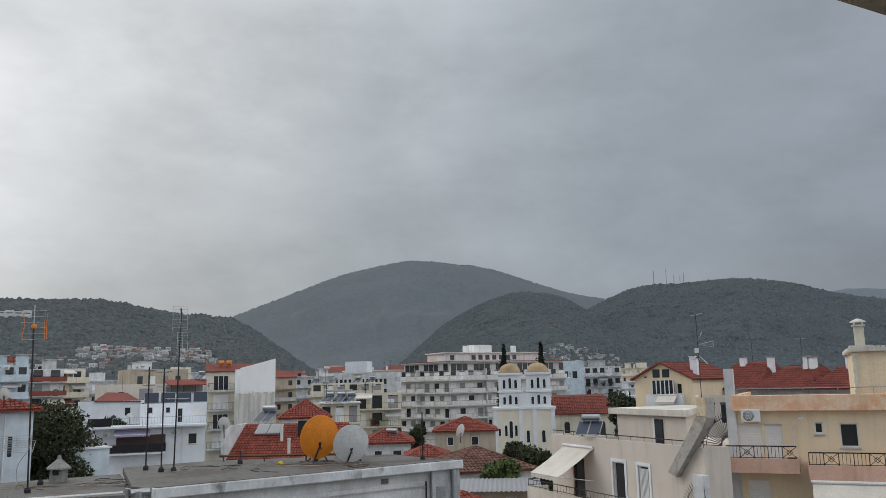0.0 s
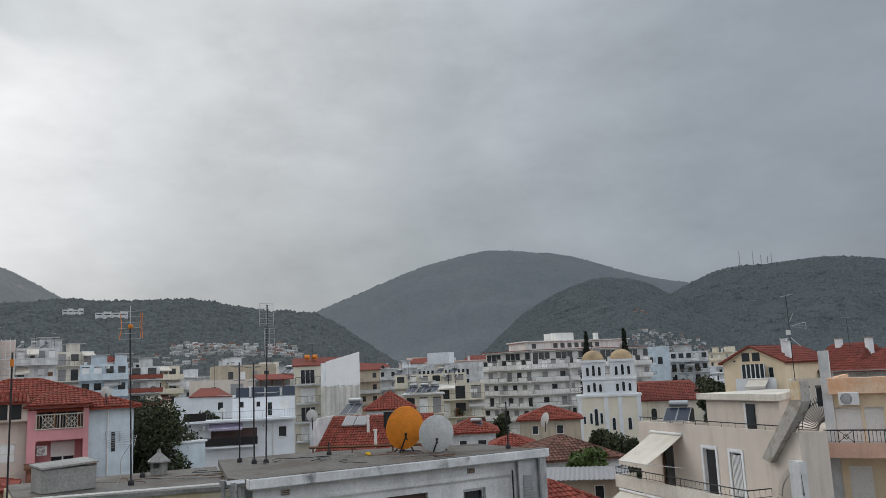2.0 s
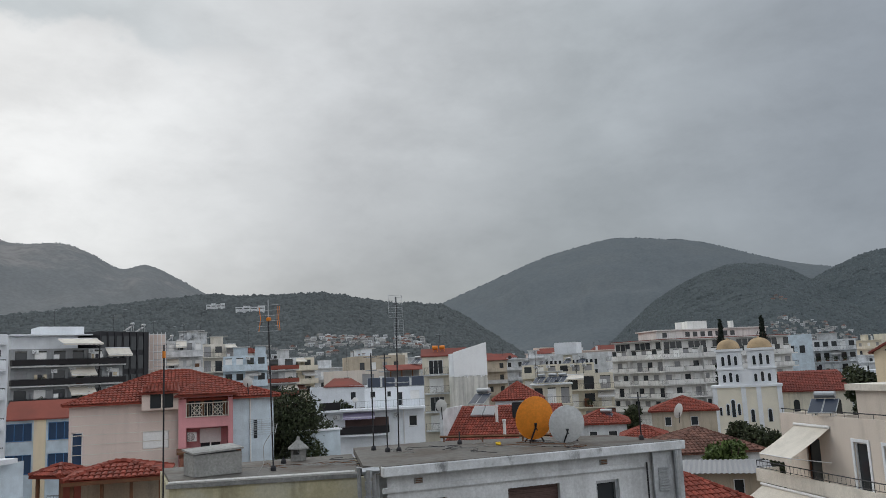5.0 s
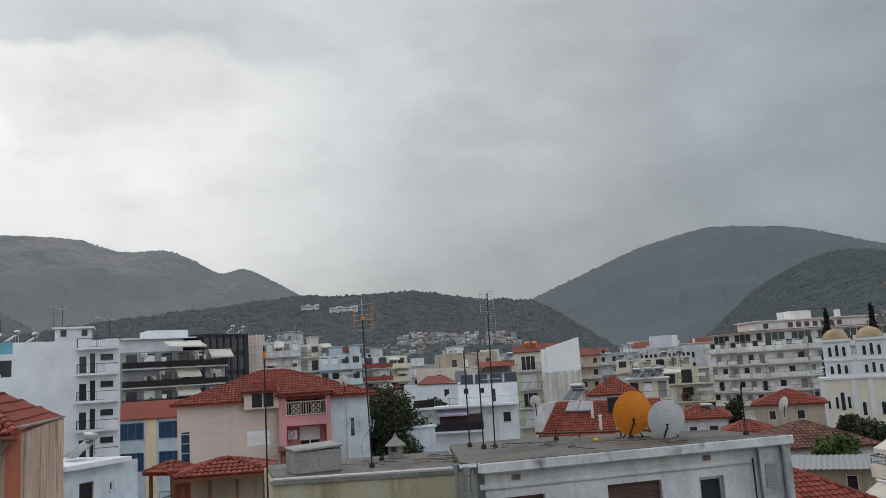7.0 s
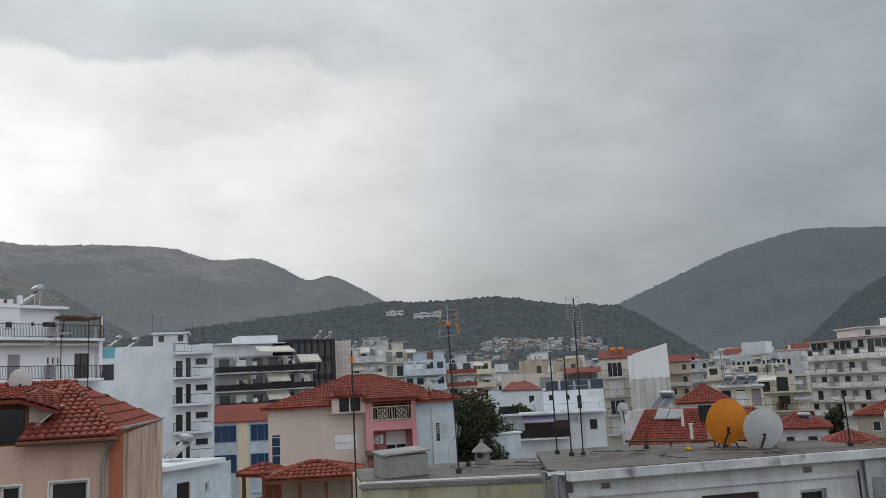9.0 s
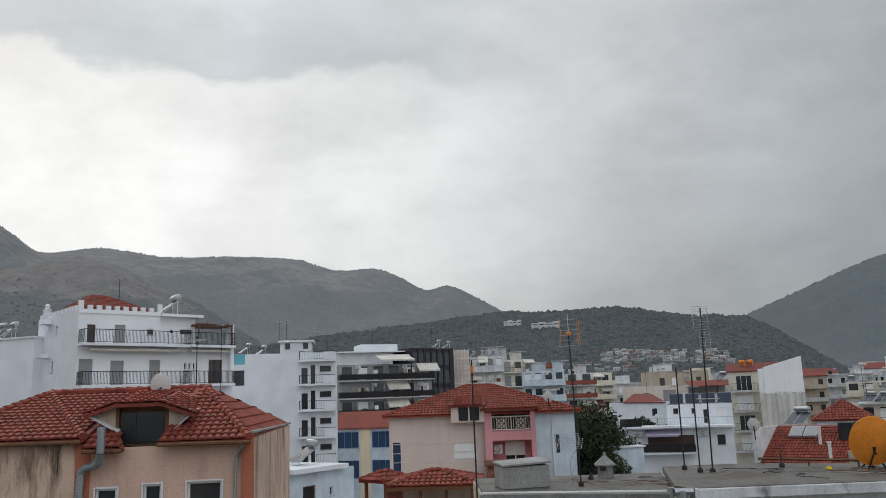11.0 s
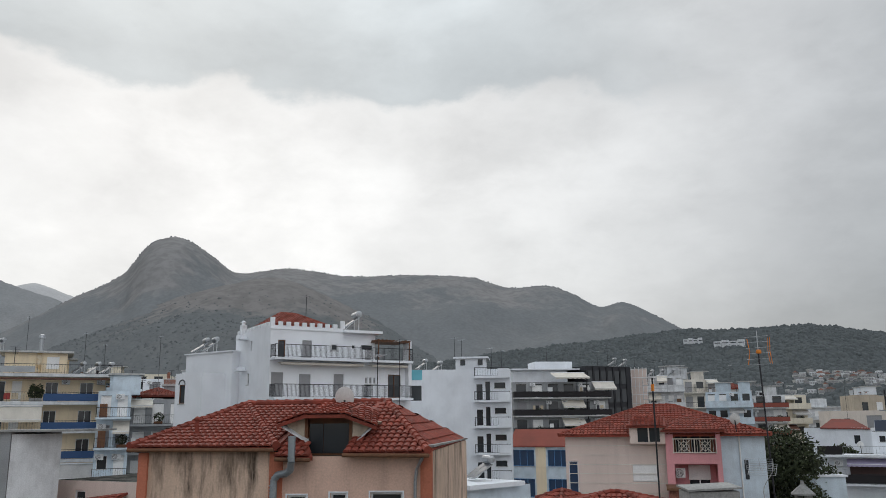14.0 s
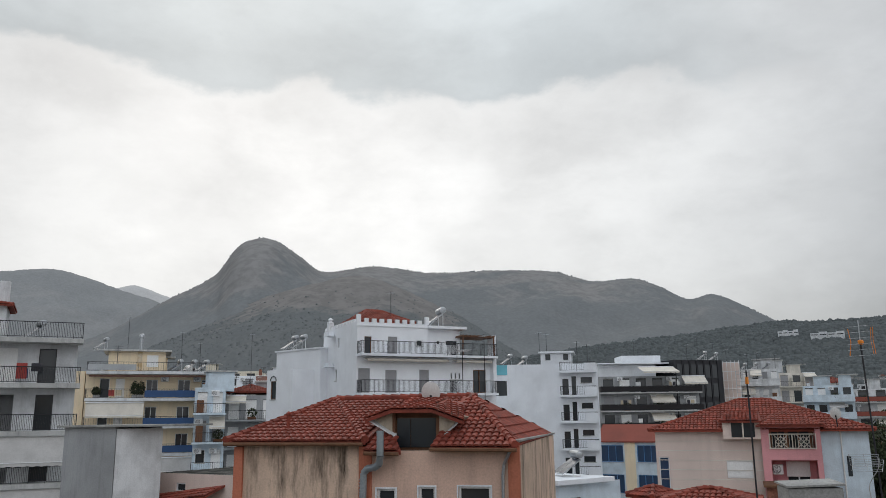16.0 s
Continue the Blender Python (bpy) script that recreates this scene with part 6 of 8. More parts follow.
# ---- the large white block behind the church ----
def large_block():
    p0, pc, p1 = at(2.92, 195), at(-0.45, 185), at(-8.6, 202)
    wing = None
    for name, a, b, n, dep in (("large_white_block", p0, pc, 5, 14), ("large_white_wing", pc, p1, 7, 14)):
        w = (b - a).length
        holes = []
        for f in range(5):
            z = 15.75 - 2.86 * f
            for k in range(n * 2):
                u = w * (k + 0.5) / (n * 2)
                holes.append((u - 0.7, u + 0.7, z + (0.1 if k % 2 else 0.9), z + 2.05, ("door", "shutter", "grey", "shutter")[(k * 7 + f * 3) % 4]))
        blk = building(name, a, b, dep, -0.5, 17.7, BLOCKWHITE, "white five-storey apartment block with continuous balconies", holes, simple=True, parapet=0)
        for f in range(6):
            z = 15.75 - 2.86 * f
            bal = balcony(blk, -0.6, w + 0.6, z, 1.4, "bars", BLOCKWHITE, gap=0.35, h=0.95, thick=0.26)
            for k in range(n):
                u = w * k / n
                if (k + f) % 4:
                    boxpart("balcony_panel", (u + 0.15, u + w / n - 0.5, -1.46, -1.405, z - 0.05, z + 0.85), BLOCKWHITE, bal)
            for k in range(2, n, 3):
                boxpart("divider", (w * k / n - 0.08, w * k / n + 0.08, -1.3, -0.02, z + 0.003, z + 2.4), BLOCKWHITE, bal)
        # glazed upper storey with slab
        boxpart("upper_storey", (0.5, w - 0.3, 0.6, dep - 1, 17.704, 19.6), BLOCKWHITE, blk)
        for k in range(int(w / 1.5)):
            if k % 4 != 3:
                boxpart("window", (0.9 + 1.5 * k, 2.2 + 1.5 * k, 0.55, 0.597, 17.8, 19.3), GLASS, blk)
        boxpart("roof_slab", (0.2, w, -0.3, dep, 19.603, 19.8), BLOCKWHITE, blk)
        boxpart("roof_edge", (0.1, w + 0.1, -0.4, dep, 19.803, 19.93), REDPAINT, blk, "thin red-brown roof edge")
        wing = blk
    w = (p1 - pc).length
    top = boxpart("roof_storey", (0.5, w - 4, 3, 12, 19.934, 21.8), BLOCKWHITE, wing)
    for k in range(10):
        if k not in (1, 2):
            boxpart("window", (2.0 + 1.9 * k, 3.1 + 1.9 * k, 2.95, 2.997, 20.3, 21.4), GLASS, top)
    boxpart("roof_storey_slab", (0.0, w - 3.5, 2.6, 12.4, 21.803, 22.05), BLOCKWHITE, top)
    boxpart("lift_house", (9.5, 14.5, 5, 10, 22.053, 23.9), BLOCKWHITE, top)
    for u in (7.0, 20.5):
        boxpart("chimney", (u, u + 0.9, 5, 6, 22.054, 23.7), BLOCKWHITE, top)
    left = building("stepped_white_block", at(7.6, 215), at(3.2, 210), 12, -0.5, 18.2, WHITE_OLD, "greyish white block with a lift house on its roof", [(1.2 * k + 0.3, 1.2 * k + 1.0, 12.5 + 2.6 * j, 13.9 + 2.6 * j, "window") for k in range(12) for j in range(2)], simple=True)
    boxpart("lift_house", (2.0, 8.0, 3, 8, 18.0, 21.2), WHITE, left)
    rr = building("pale_blue_block", at(-8.2, 215), at(-9.9, 215), 12, -0.5, 20.0, BLUEWHITE, "pale blue block behind the church", [(1.0, 2.2, 15.5, 17.3, "window"), (3.4, 4.6, 15.5, 17.3, "window")], simple=True)
    stepped_block("long_white_block", -9.4, 230, -12.4, 230, 18.6, 3, WHITE_OLD, "bars", "long greyish white apartment block", bays=6, step=2.9)


large_block()


# ---- low houses in the middle ----
def narrow_block():
    holes = []
    for z in (14.7, 12.1, 9.55, 7.0):
        holes += [(0.9, 2.9, z + 0.02, z + 2.0, "door" if z > 14 or z == 9.55 else "shutter")]
    b = building("narrow_cream_block", at(16.2, 115), at(14.05, 115), 9, -0.5, 17.3, CREAM, "narrow cream apartment block with balconies", holes, parapet=0, group="")
    for z in (14.7, 12.1, 9.55, 7.0):
        balcony(b, 0.2, 3.7, z, 1.0, "bars", WHITE_OLD, gap=0.16)
    for c in ([(-0.2, -0.2, 17.3), (6.5, -0.2, 17.3), (6.5, 3.5, 18.4), (-0.2, 3.5, 18.4)],):
        roof_plate("roof", c, 0.15, REDROOF, b)
    # white party wall with a sheet-clad top
    wall = building("white_party_wall", at(14.0, 110), at(11.65, 112), 1.8, -0.5, 14.3, PARTY, "streaked white party wall with a sheet-clad top", [], parapet=0, category="wall", group="")
    bm = bmesh.new()
    w = (at(14.0, 110) - at(11.65, 112)).length
    n = 24
    for k in range(n):
        y = -0.06 - 0.006 * (k % 2)
        a, b2 = w * k / n, w * (k + 1) / n
        h0, h1 = 17.55 + 1.25 * k / n, 17.55 + 1.25 * (k + 1) / n
        prism(bm, [(a, y), (b2, y), (b2, -0.004), (a, -0.004)], 14.25 + 0.45 * noise.noise((k * 0.7, 0.0, 1.0)), [h0, h1, h1, h0])
    part("sheet_cladding", bm, SHEET, wall, "pale corrugated sheets")
    boxpart("wall_body", (0, w, 0.12, 1.7, 14.303, 17.4), WHITE, wall)


narrow_block()
for az in (14.75, 15.25):
    drum = thing("orange_tank", pose(*at(az, 117), 17.9), "small orange tank on a block roof", "tank")
    bm = bmesh.new()
    rod(bm, (-0.34, 0, 0.6), (0.34, 0, 0.6), 0.3, 12)
    for x in (-0.3, 0.3):
        rod(bm, (x, 0, 0), (x, 0, 0.4), 0.05, 5)
    part("drum", bm, ORANGE_PLASTIC, drum)


def white_terraced_house():
    holes = [(0.7, 1.25, 12.45, 13.05, "window", DARKMETAL), (2.7, 3.1, 12.45, 13.0, "window", DARKMETAL), (3.9, 4.5, 11.3, 12.9, "door"), (5.4, 6.5, 12.0, 13.0, "shutter")]
    up = building("white_upper_storey", at(20.33, 97), at(16.15, 97), 7, 10.5, 13.48, WHITE, "white upper storey with dark solar panels on the roof", holes, parapet=0, category="house", group="")
    for k in range(4):
        m = pose(0.35 + 1.75 * k, 0.4, 13.49, 62, 0, 0)
        panel = boxpart("solar_panel", (0, 1.55, 0, 1.3, 0, 0.07), GREYMETAL, up, m=m)
        boxpart("panel_glass", (0.04, 1.51, 0.04, 1.26, 0.073, 0.08), SOLAR, panel, m=m)
    low = [(2.6, 7.6, 8.4, 10.2, "brown"), (9.95, 10.9, 9.0, 10.2, "window", WHITEMETAL)]
    h = building("white_terraced_house", at(23.3, 95), at(16.2, 95), 10, -0.5, 11.0, WHITE, "white house with a lilac awning and a roof terrace", low, parapet=0, category="house", group="")
    boxpart("terrace_slab", (-0.25, 11.85, -1.2, 2.0, 11.004, 11.24), WHITE, h)
    bm = bmesh.new()
    bars(bm, (2.2, -1.15, 11.24), (11.8, -1.15, 11.24), 0.85, 0.3)
    part("terrace_rail", bm, GREYMETAL, h)
    awning(h, 2.4, 6.0, 10.85, 1.2, 0.5, CLOTH_PURPLE)
    balcony(h, 1.9, 7.6, 8.4, 1.3, "screen", WHITE, CANVAS_BLACK)
    for u in (1.2, 8.2):
        ac_unit(h, u, 10.1)
    boxpart("roof_screen", (-0.2, 2.1, -1.2, -1.16, 11.25, 12.1), CANVAS_BLACK, h, "black canvas screen on the terrace")
    boxpart("drainpipe", (9.3, 9.4, -0.1, -0.004, 2.0, 10.9), PLASTIC_WHITE, h)
    building("white_garage", at(24.68, 61.5), at(22.1, 62.5), 5, -0.5, 11.05, BLUEWHITE, "low white flat-roofed outbuilding", [], parapet=0.1, category="house", group="", edge=WHITE)
    k = building("white_cottage", at(24.1, 115), at(20.3, 113), 8, -0.5, 13.7, WHITE, "white cottage with a small red roof", [(5.8, 6.5, 11.8, 12.8, "window")], simple=True, parapet=0, category="house", group="")
    roof_plate("roof", [(2.0, -0.2, 13.72), (7.8, -0.2, 13.6), (5.0, 4, 14.7), (2.4, 4, 14.8)], 0.12, REDROOF, k)
    building("grey_flat_block", at(22.4, 132), at(18.5, 134), 10, -0.5, 15.9, BEIGE, "greyish beige flat-roofed block", [(4.6, 6.6, 13.0, 15.2, "grey"), (1.6, 2.4, 13.4, 14.8, "window"), (7.4, 8.4, 13.4, 14.8, "shutter")], simple=True)
    t = building("tan_long_block", at(21.0, 165), at(17.4, 168), 10, -0.5, 18.9, TAN, "long tan block with a flat roof", [(1.2 + 2.4 * q, 2.2 + 2.4 * q, 16.0, 17.6, ("window", "shutter", "grey")[q % 3]) for q in range(4)], simple=True)
    roof_clutter(t, 10, 10, 18.4, random.Random(4), WHITE, 5)
    r = building("red_canopy_block", at(18.5, 126), at(15.95, 128), 9, -0.5, 14.3, WHITE_OLD, "block with a red-tiled canopy over a dark roof terrace", [(0.6, 2.4, 11.7, 13.7, "grey"), (3.4, 5.2, 11.7, 13.7, "door")], simple=True)
    boxpart("terrace_back", (0.1, 5.7, 2.4, 2.6, 13.8, 15.7), GREYWALL, r)
    for u in (0.1, 1.9, 3.7, 5.5):
        boxpart("terrace_post", (u, u + 0.16, 0.1, 0.26, 14.3, 15.6), WOOD, r)
    roof_plate("canopy", [(-0.3, -0.3, 15.65), (6.2, -0.3, 15.65), (6.2, 2.6, 16.45), (-0.3, 2.6, 16.45)], 0.12, REDROOF, r, "red tiled canopy")


white_terraced_house()


def red_roof_cottage(name, a0, d0, a1, d1, eave, top, label, depth=7.0, material=None, wall=TAN, single=False):
    p0, p1 = at(a0, d0), at(a1, d1)
    w = (p1 - p0).length
    h = building(name, p0, p1, depth, -0.5, eave - 0.08, wall, label, [(w * 0.2, w * 0.2 + 0.8, eave - 1.8, eave - 0.7, "window"), (w * 0.6, w * 0.6 + 0.9, eave - 1.8, eave - 0.7, "window")], parapet=0, roof=None, category="house", group="red-roofed cottages")
    hip_roof(h, -0.35, w + 0.35, -0.4, depth + 0.4, eave, top, None, 0.3, False, material, 0.45)
    return h


def cottages():
    # long tiled slope behind the dishes, with skylights and vent pipes
    p0, p1 = at(14.75, 60), at(7.4, 58)
    w = (p1 - p0).length
    h = thing("skylit_house", frame_of(p0, p1), "old house with a long red tiled roof and skylights", "house")
    boxpart("wall", (0, w, 0.2, 8, -0.5, 9.7), TAN, h)
    tiled_plane(h, (-0.1, -0.3, 9.85), (w, -0.3, 9.85), (w, 4.6, 12.25), (-0.1, 4.6, 12.25), 0.22, 0.36)
    roof_plate("rear_slope", [(w, 9, 10), (-0.1, 9, 10), (-0.1, 4.6, 12.25), (w, 4.6, 12.25)], 0.1, TILE, h)
    boxpart("verge_wall", (-0.35, -0.1, -0.3, 5.0, 9.5, 12.3), WHITE_OLD, h)
    slope = math.degrees(math.atan2(2.4, 4.9))
    m = pose(1.1, 2.9, 11.5, slope, 0, 0)
    for k in range(2):
        s = boxpart("skylight", (0.95 * k, 0.95 * k + 0.88, -0.1, 1.3, 0.06, 0.2), GREYMETAL, h, "grey metal skylight", m)
        boxpart("pane", (0.95 * k + 0.06, 0.95 * k + 0.82, -0.04, 1.2, 0.203, 0.215), SHUTTER_GREY, s, m=m)
    d = boxpart("roof_hatch", (4.4, 5.3, 2.6, 3.9, 11.2, 12.5), DARKMETAL, h)
    boxpart("hatch_pane", (4.5, 5.2, 2.55, 2.597, 11.4, 12.3), GLASS, d)
    for u, y, z, hh in ((3.3, 2.2, 11.0, 1.2), (4.3, 0.4, 10.2, 1.1)):
        bm = bmesh.new()
        rod(bm, (u, y, z - 0.3), (u, y, z + hh), 0.11, 8)
        rod(bm, (u, y, z + hh), (u, y, z + hh + 0.12), 0.15, 8)
        part("vent_pipe", bm, PLASTIC_WHITE, h)
    boxpart("tan_end", (5.6, 7.7, -0.6, -0.31, 8.5, 10.9), TAN, h)
    red_roof_cottage("red_cottage", 11.2, 88, 8.0, 88, 11.7, 13.5, "cottage with a brick-red roof and white walls", 6, wall=WHITE)
    red_roof_cottage("red_cottage", 5.5, 82, 2.3, 82, 9.25, 10.5, "low cottage with a red roof and a solar panel", 7, wall=WHITE_OLD)
    h2 = red_roof_cottage("red_cottage", 0.6, 105, -3.6, 105, 8.9, 10.5, "tan cottage with a red hipped roof", 8, wall=TAN)
    red_roof_cottage("red_cottage", 2.6, 70, -0.2, 70, 8.7, 9.6, "small cottage with a dark red roof", 6, wall=WHITE_OLD)
    red_roof_cottage("old_cottage", -0.3, 60, -6.1, 62, 8.55, 10.0, "old cottage with a weathered brown tiled roof", 8, TILE_OLD, WHITE_OLD)
    red_roof_cottage("red_cottage", -0.9, 40, -5.4, 42, 8.1, 9.35, "cottage with a bright terracotta roof", 6, wall=TAN)
    sh = building("lean_to_shed", at(-1.0, 50), at(-6.2, 50), 4, -0.5, 8.55, TAN, "shabby tan shed with a corrugated grey roof", [(2.8, 3.4, 7.3, 8.2, "window")], parapet=0, roof=None, category="shed", group="")
    bm = bmesh.new()
    n = 36
    for k in range(n):
        a, b = -0.3 + 5.3 * k / n, -0.3 + 5.3 * (k + 1) / n
        z = 0.05 * (k % 2)
        vs = [bm.verts.new(p) for p in ((a, -0.5, 8.55 + z), (b, -0.5, 8.6 - z), (b, 4, 8.85 - z), (a, 4, 8.8 + z))]
        bm.faces.new(vs)
    bmesh.ops.remove_doubles(bm, verts=bm.verts[:], dist=0.001)
    bmesh.ops.solidify(bm, geom=bm.faces[:], thickness=0.02)
    part("corrugated_roof", bm, SHUTTER_GREY, sh)
    # cream blocks with roof terraces behind the dishes
    c = stepped_block("cream_terrace_block", 8.6, 112, 5.84, 112, 12.55, 3, CREAM, "bars", "cream block with solar panels and balconies", bays=3, step=2.8)
    boxpart("roof_slab", (-0.2, 5.6, -0.8, 8, 12.56, 12.7), WHITE_OLD, c)
    stepped_block("tan_balcony_block", 6.3, 135, 2.95, 135, 13.6, 4, CREAM, "bars", "tan block with stacked balconies", bays=3, step=2.8)
    stepped_block("cream_flat_block", 9.2, 165, 4.2, 165, 15.5, 3, CREAM, "solid", "cream block with a red tiled awning on top", bays=6, step=2.8)


cottages()


# ---- blocks on the other side ----
def left_blocks():
    p0, p1 = at(86.5, 57.5), at(77.95, 57)
    w = (p1 - p0).length
    holes = []
    for z, kind in ((17.3, "door"), (14.45, "door"), (11.4, "door"), (8.4, "door")):
        holes += [(w - 4.6, w - 3.4, z + 0.02, z + 2.2, "open" if z < 17 else "shutter"), (w - 2.2, w - 1.2, z + 0.02, z + 2.2, kind, DARKMETAL), (w - 6.8, w - 5.4, z + 0.02, z + 2.2, kind)]
    b = building("balcony_block", p0, p1, 9, -0.5, 20.0, WHITE_OLD, "white apartment block with black railings and grey awnings", holes, parapet=0)
    for z in (20.05, 17.3, 14.45, 11.4, 8.4):
        balcony(b, 0, w + 0.25, z, 1.6, "bars", SLABGREY, gap=0.09, h=0.98, thick=0.28, bar=0.012)
    for z in (14.15, 11.1):
        awning(b, w - 4.3, w - 0.2, z, 0.35, 1.5, CANVAS_GREY, pose(0, -1.42, 0))
    boxpart("shed", (w - 7.3, w - 4.35, 1.5, 5, 20.053, 22.3), WHITE_OLD, b)
    hip_roof(b, w - 7.6, w - 4.0, 1.0, 5.4, 22.35, 22.8, None, 0.3)
    boxpart("chimney", (w - 4.9, w - 4.3, 2.0, 2.6, 22.4, 24.0), WHITE_OLD, b)
    boxpart("laundry", (w - 3.0, w - 2.7, -1.3, -1.26, 17.6, 18.2), CANVAS_BLUE, b)
    # yellow block with blue screens
    p0, p1 = at(77.4, 95), at(69.25, 95)
    w = (p1 - p0).length
    holes = []
    for z in (17.4, 14.5, 11.6, 8.7):
        holes += [(1.4, 2.4, z + 0.02, z + 2.1, "door"), (3.0, 3.9, z + 0.02, z + 2.1, "shutter"), (6.1, 7.3, z + 0.02, z + 2.0, "door"), (9.4, 10.7, z + 0.02, z + 2.0, "door"), (11.9, 13.1, z + 0.02, z + 2.0, "door")]
    y = building("yellow_balcony_block", p0, p1, 10, -0.5, 20.2, YELLOW, "yellow apartment block with blue balcony screens", holes, parapet=0.0)
    for z in (20.25, 17.4, 14.5, 11.6):
        balcony(y, 0.1, w - 0.1, z, 1.5, "bars", WHITE_OLD, gap=0.25, h=0.95, thick=0.32)
        boxpart("screen", (6.0, w - 0.2, -1.56, -1.52, z + 0.08, z + 0.8) if z < 20 else (0.2, 5.0, -1.56, -1.54, z + 0.1, z + 0.7), CANVAS_BLUE if z < 20 else GREYMETAL, y)
    boxpart("rolled_awning", (0.4, w - 0.4, -1.6, -1.35, 19.62, 19.8), TILE_OLD, y, "rolled reddish awning")
    boxpart("side_strip", (w - 0.1, w + 0.75, 0.2, 9.0, -0.5, 20.3), YELLOW, y)
    boxpart("far_strip", (-1.3, -0.1, 0.2, 9.0, -0.5, 20.3), YELLOW, y)
    awning(y, 0.3, 6.0, 16.9, 0.4, 1.3, CANVAS, pose(0, -1.52, 0))
    awning(y, 0.3, 5.5, 11.1, 0.4, 1.3, CANVAS_GREY, pose(0, -1.52, 0))
    pent = boxpart("penthouse", (2.0, 8.0, 2.0, 8.0, 20.253, 22.6), YELLOW, y)
    boxpart("penthouse_slab", (1.4, 8.6, 1.4, 8.6, 22.603, 22.8), SLABGREY, pent)
    boxpart("pier", (5.0, 5.5, 1.85, 1.997, 20.3, 22.6), OCHRE, pent)
    boxpart("window", (6.0, 7.2, 1.95, 1.998, 20.9, 22.2), SHUTTER_WHITE, pent)
    bm = bmesh.new()
    rod(bm, (5.3, 4, 22.8), (5.3, 4, 24.3), 0.22, 10)
    lathe(bm, [(0.3, 24.3), (0.33, 24.4), (0.28, 24.7), (0.1, 24.8)], (5.3, 4, 0), 10)
    part("flue", bm, GREYMETAL, pent, "shiny metal flue")
    rnd = random.Random(77)
    for u in (1.2, 5.0, 5.6):
        pot = boxpart("planter", (u - 0.3, u + 0.3, -1.35, -1.05, 17.405, 17.75), CONCRETE, y)
        mesh = leaf_crown([((u, -1.2, 18.1 + 0.3 * (u > 2)), (0.45, 0.3, 0.5 + 0.3 * (u > 2)))], 420, 0.11, int(u * 10))
        mesh.materials.append(LEAF)
        new("potted_plant", mesh).parent = pot
    washing(y, 2.4, 4.2, -1.3, 18.25, rnd)
    for u in (7.6, 11.0):
        ac_unit(y, u, 19.2)
    awning(y, 6.4, w - 0.4, 11.1, 0.45, 1.35, CANVAS_GREY, pose(0, -1.52, 0))
    roof_clutter(y, w, 10, 20.25, rnd, YELLOW, 5)
    washing(b, 5.2, 6.6, -1.45, 18.5, rnd)
    g = building("grey_gable_block", at(78.3, 43), at(75.3, 42), 6, -0.5, 14.7, GREYWALL, "plain grey side wall of a flat-roofed house", [], parapet=0, category="house", group="")
    g2 = building("white_gable_block", at(75.25, 42), at(72.45, 42.2), 6, -0.5, 14.62, WHITE_OLD, "plain greyish white wall of a flat-roofed house", [], parapet=0, category="house", group="")
    boxpart("roof_slab", (-0.3, 5.2, -0.2, 6, 14.704, 14.8), CONCRETE, g)
    q = building("small_pink_house", at(72.5, 44), at(67.6, 40), 5, -0.5, 12.45, PALEPINK, "small pale pink house with a tiled lean-to", [(1.2, 1.9, 11.6, 12.0, "window")], parapet=0, category="house", group="")
    tiled_plane(q, (-0.4, -1.2, 11.0), (4.6, -1.2, 11.6), (4.6, 0, 12.0), (-0.4, 0, 11.4), 0.22)
    s = stepped_block("blue_grey_block", 70.6, 88, 68.6, 88, 18.3, 4, BLUEWHITE, "bars", "narrow blue-grey block with shutters", bays=2, step=2.9)
    s2 = stepped_block("grey_balcony_block", 68.6, 92, 65.2, 92, 17.6, 4, GREYWALL, "bars", "grey block with a red-tiled roof terrace", bays=3, step=2.9)
    hip_roof(s2, 0, 5.2, 1, 7, 18.0, 18.9, None, 0.3)
    stepped_block("white_far_block", 69.9, 140, 64.5, 140, 22.2, 3, WHITE, "solid", "white block with flat roof terraces", bays=5, step=2.9)
    stepped_block("cream_far_block", 73.5, 180, 66.5, 175, 25.0, 3, CREAM, "solid", "cream blocks with flat roofs", bays=7, step=2.9)


left_blocks()


# ---- trees ----
def tree(az, d, foot, top, radius, label, leaves=LEAF, count=2600, size=0.28, shape="round", seed=1, name="tree"):
    x, y = at(az, d)
    t = thing(name, pose(x, y, 0), label, "tree")
    rnd = random.Random(seed)
    bm = bmesh.new()
    rod(bm, (0, 0, foot), (0.1, 0.05, top - radius * 1.2), 0.22, 8, 0.12)
    for k in range(5):
        a = 2 * math.pi * k / 5 + rnd.random()
        rod(bm, (0.05, 0, top - radius * (1.9 - 0.12 * k)), (radius * 0.6 * math.cos(a), radius * 0.6 * math.sin(a), top - radius * (0.9 - 0.1 * k)), 0.08, 5, 0.03)
    part("trunk", bm, BARK, t)
    blobs = []
    if shape == "round":
        low = min(top - 2.4 * radius, top - 2)
        for k in range(11):
            a = rnd.random() * 6.28
            q = radius * 0.55 * rnd.random() ** 0.5
            z = low + (top - radius * 0.5 - low) * rnd.random()
            r = radius * (0.4 + 0.3 * rnd.random())
            blobs.append(((q * math.cos(a), q * math.sin(a), z), (r, r, r * 0.8)))
    else:
        for k in range(9):
            f = k / 8
            r = radius * (1.0 - 0.85 * f ** 1.5) * (0.85 + 0.3 * rnd.random())
            blobs.append((((rnd.random() - 0.5) * 0.2, 0, foot + 1 + (top - foot - 1.2) * f), (r, r, (top - foot) / 9)))
    mesh = leaf_crown(blobs, count, size, seed + 50)
    mesh.materials.append(leaves)
    ob = new("crown", mesh)
    ob.parent = t
    return t


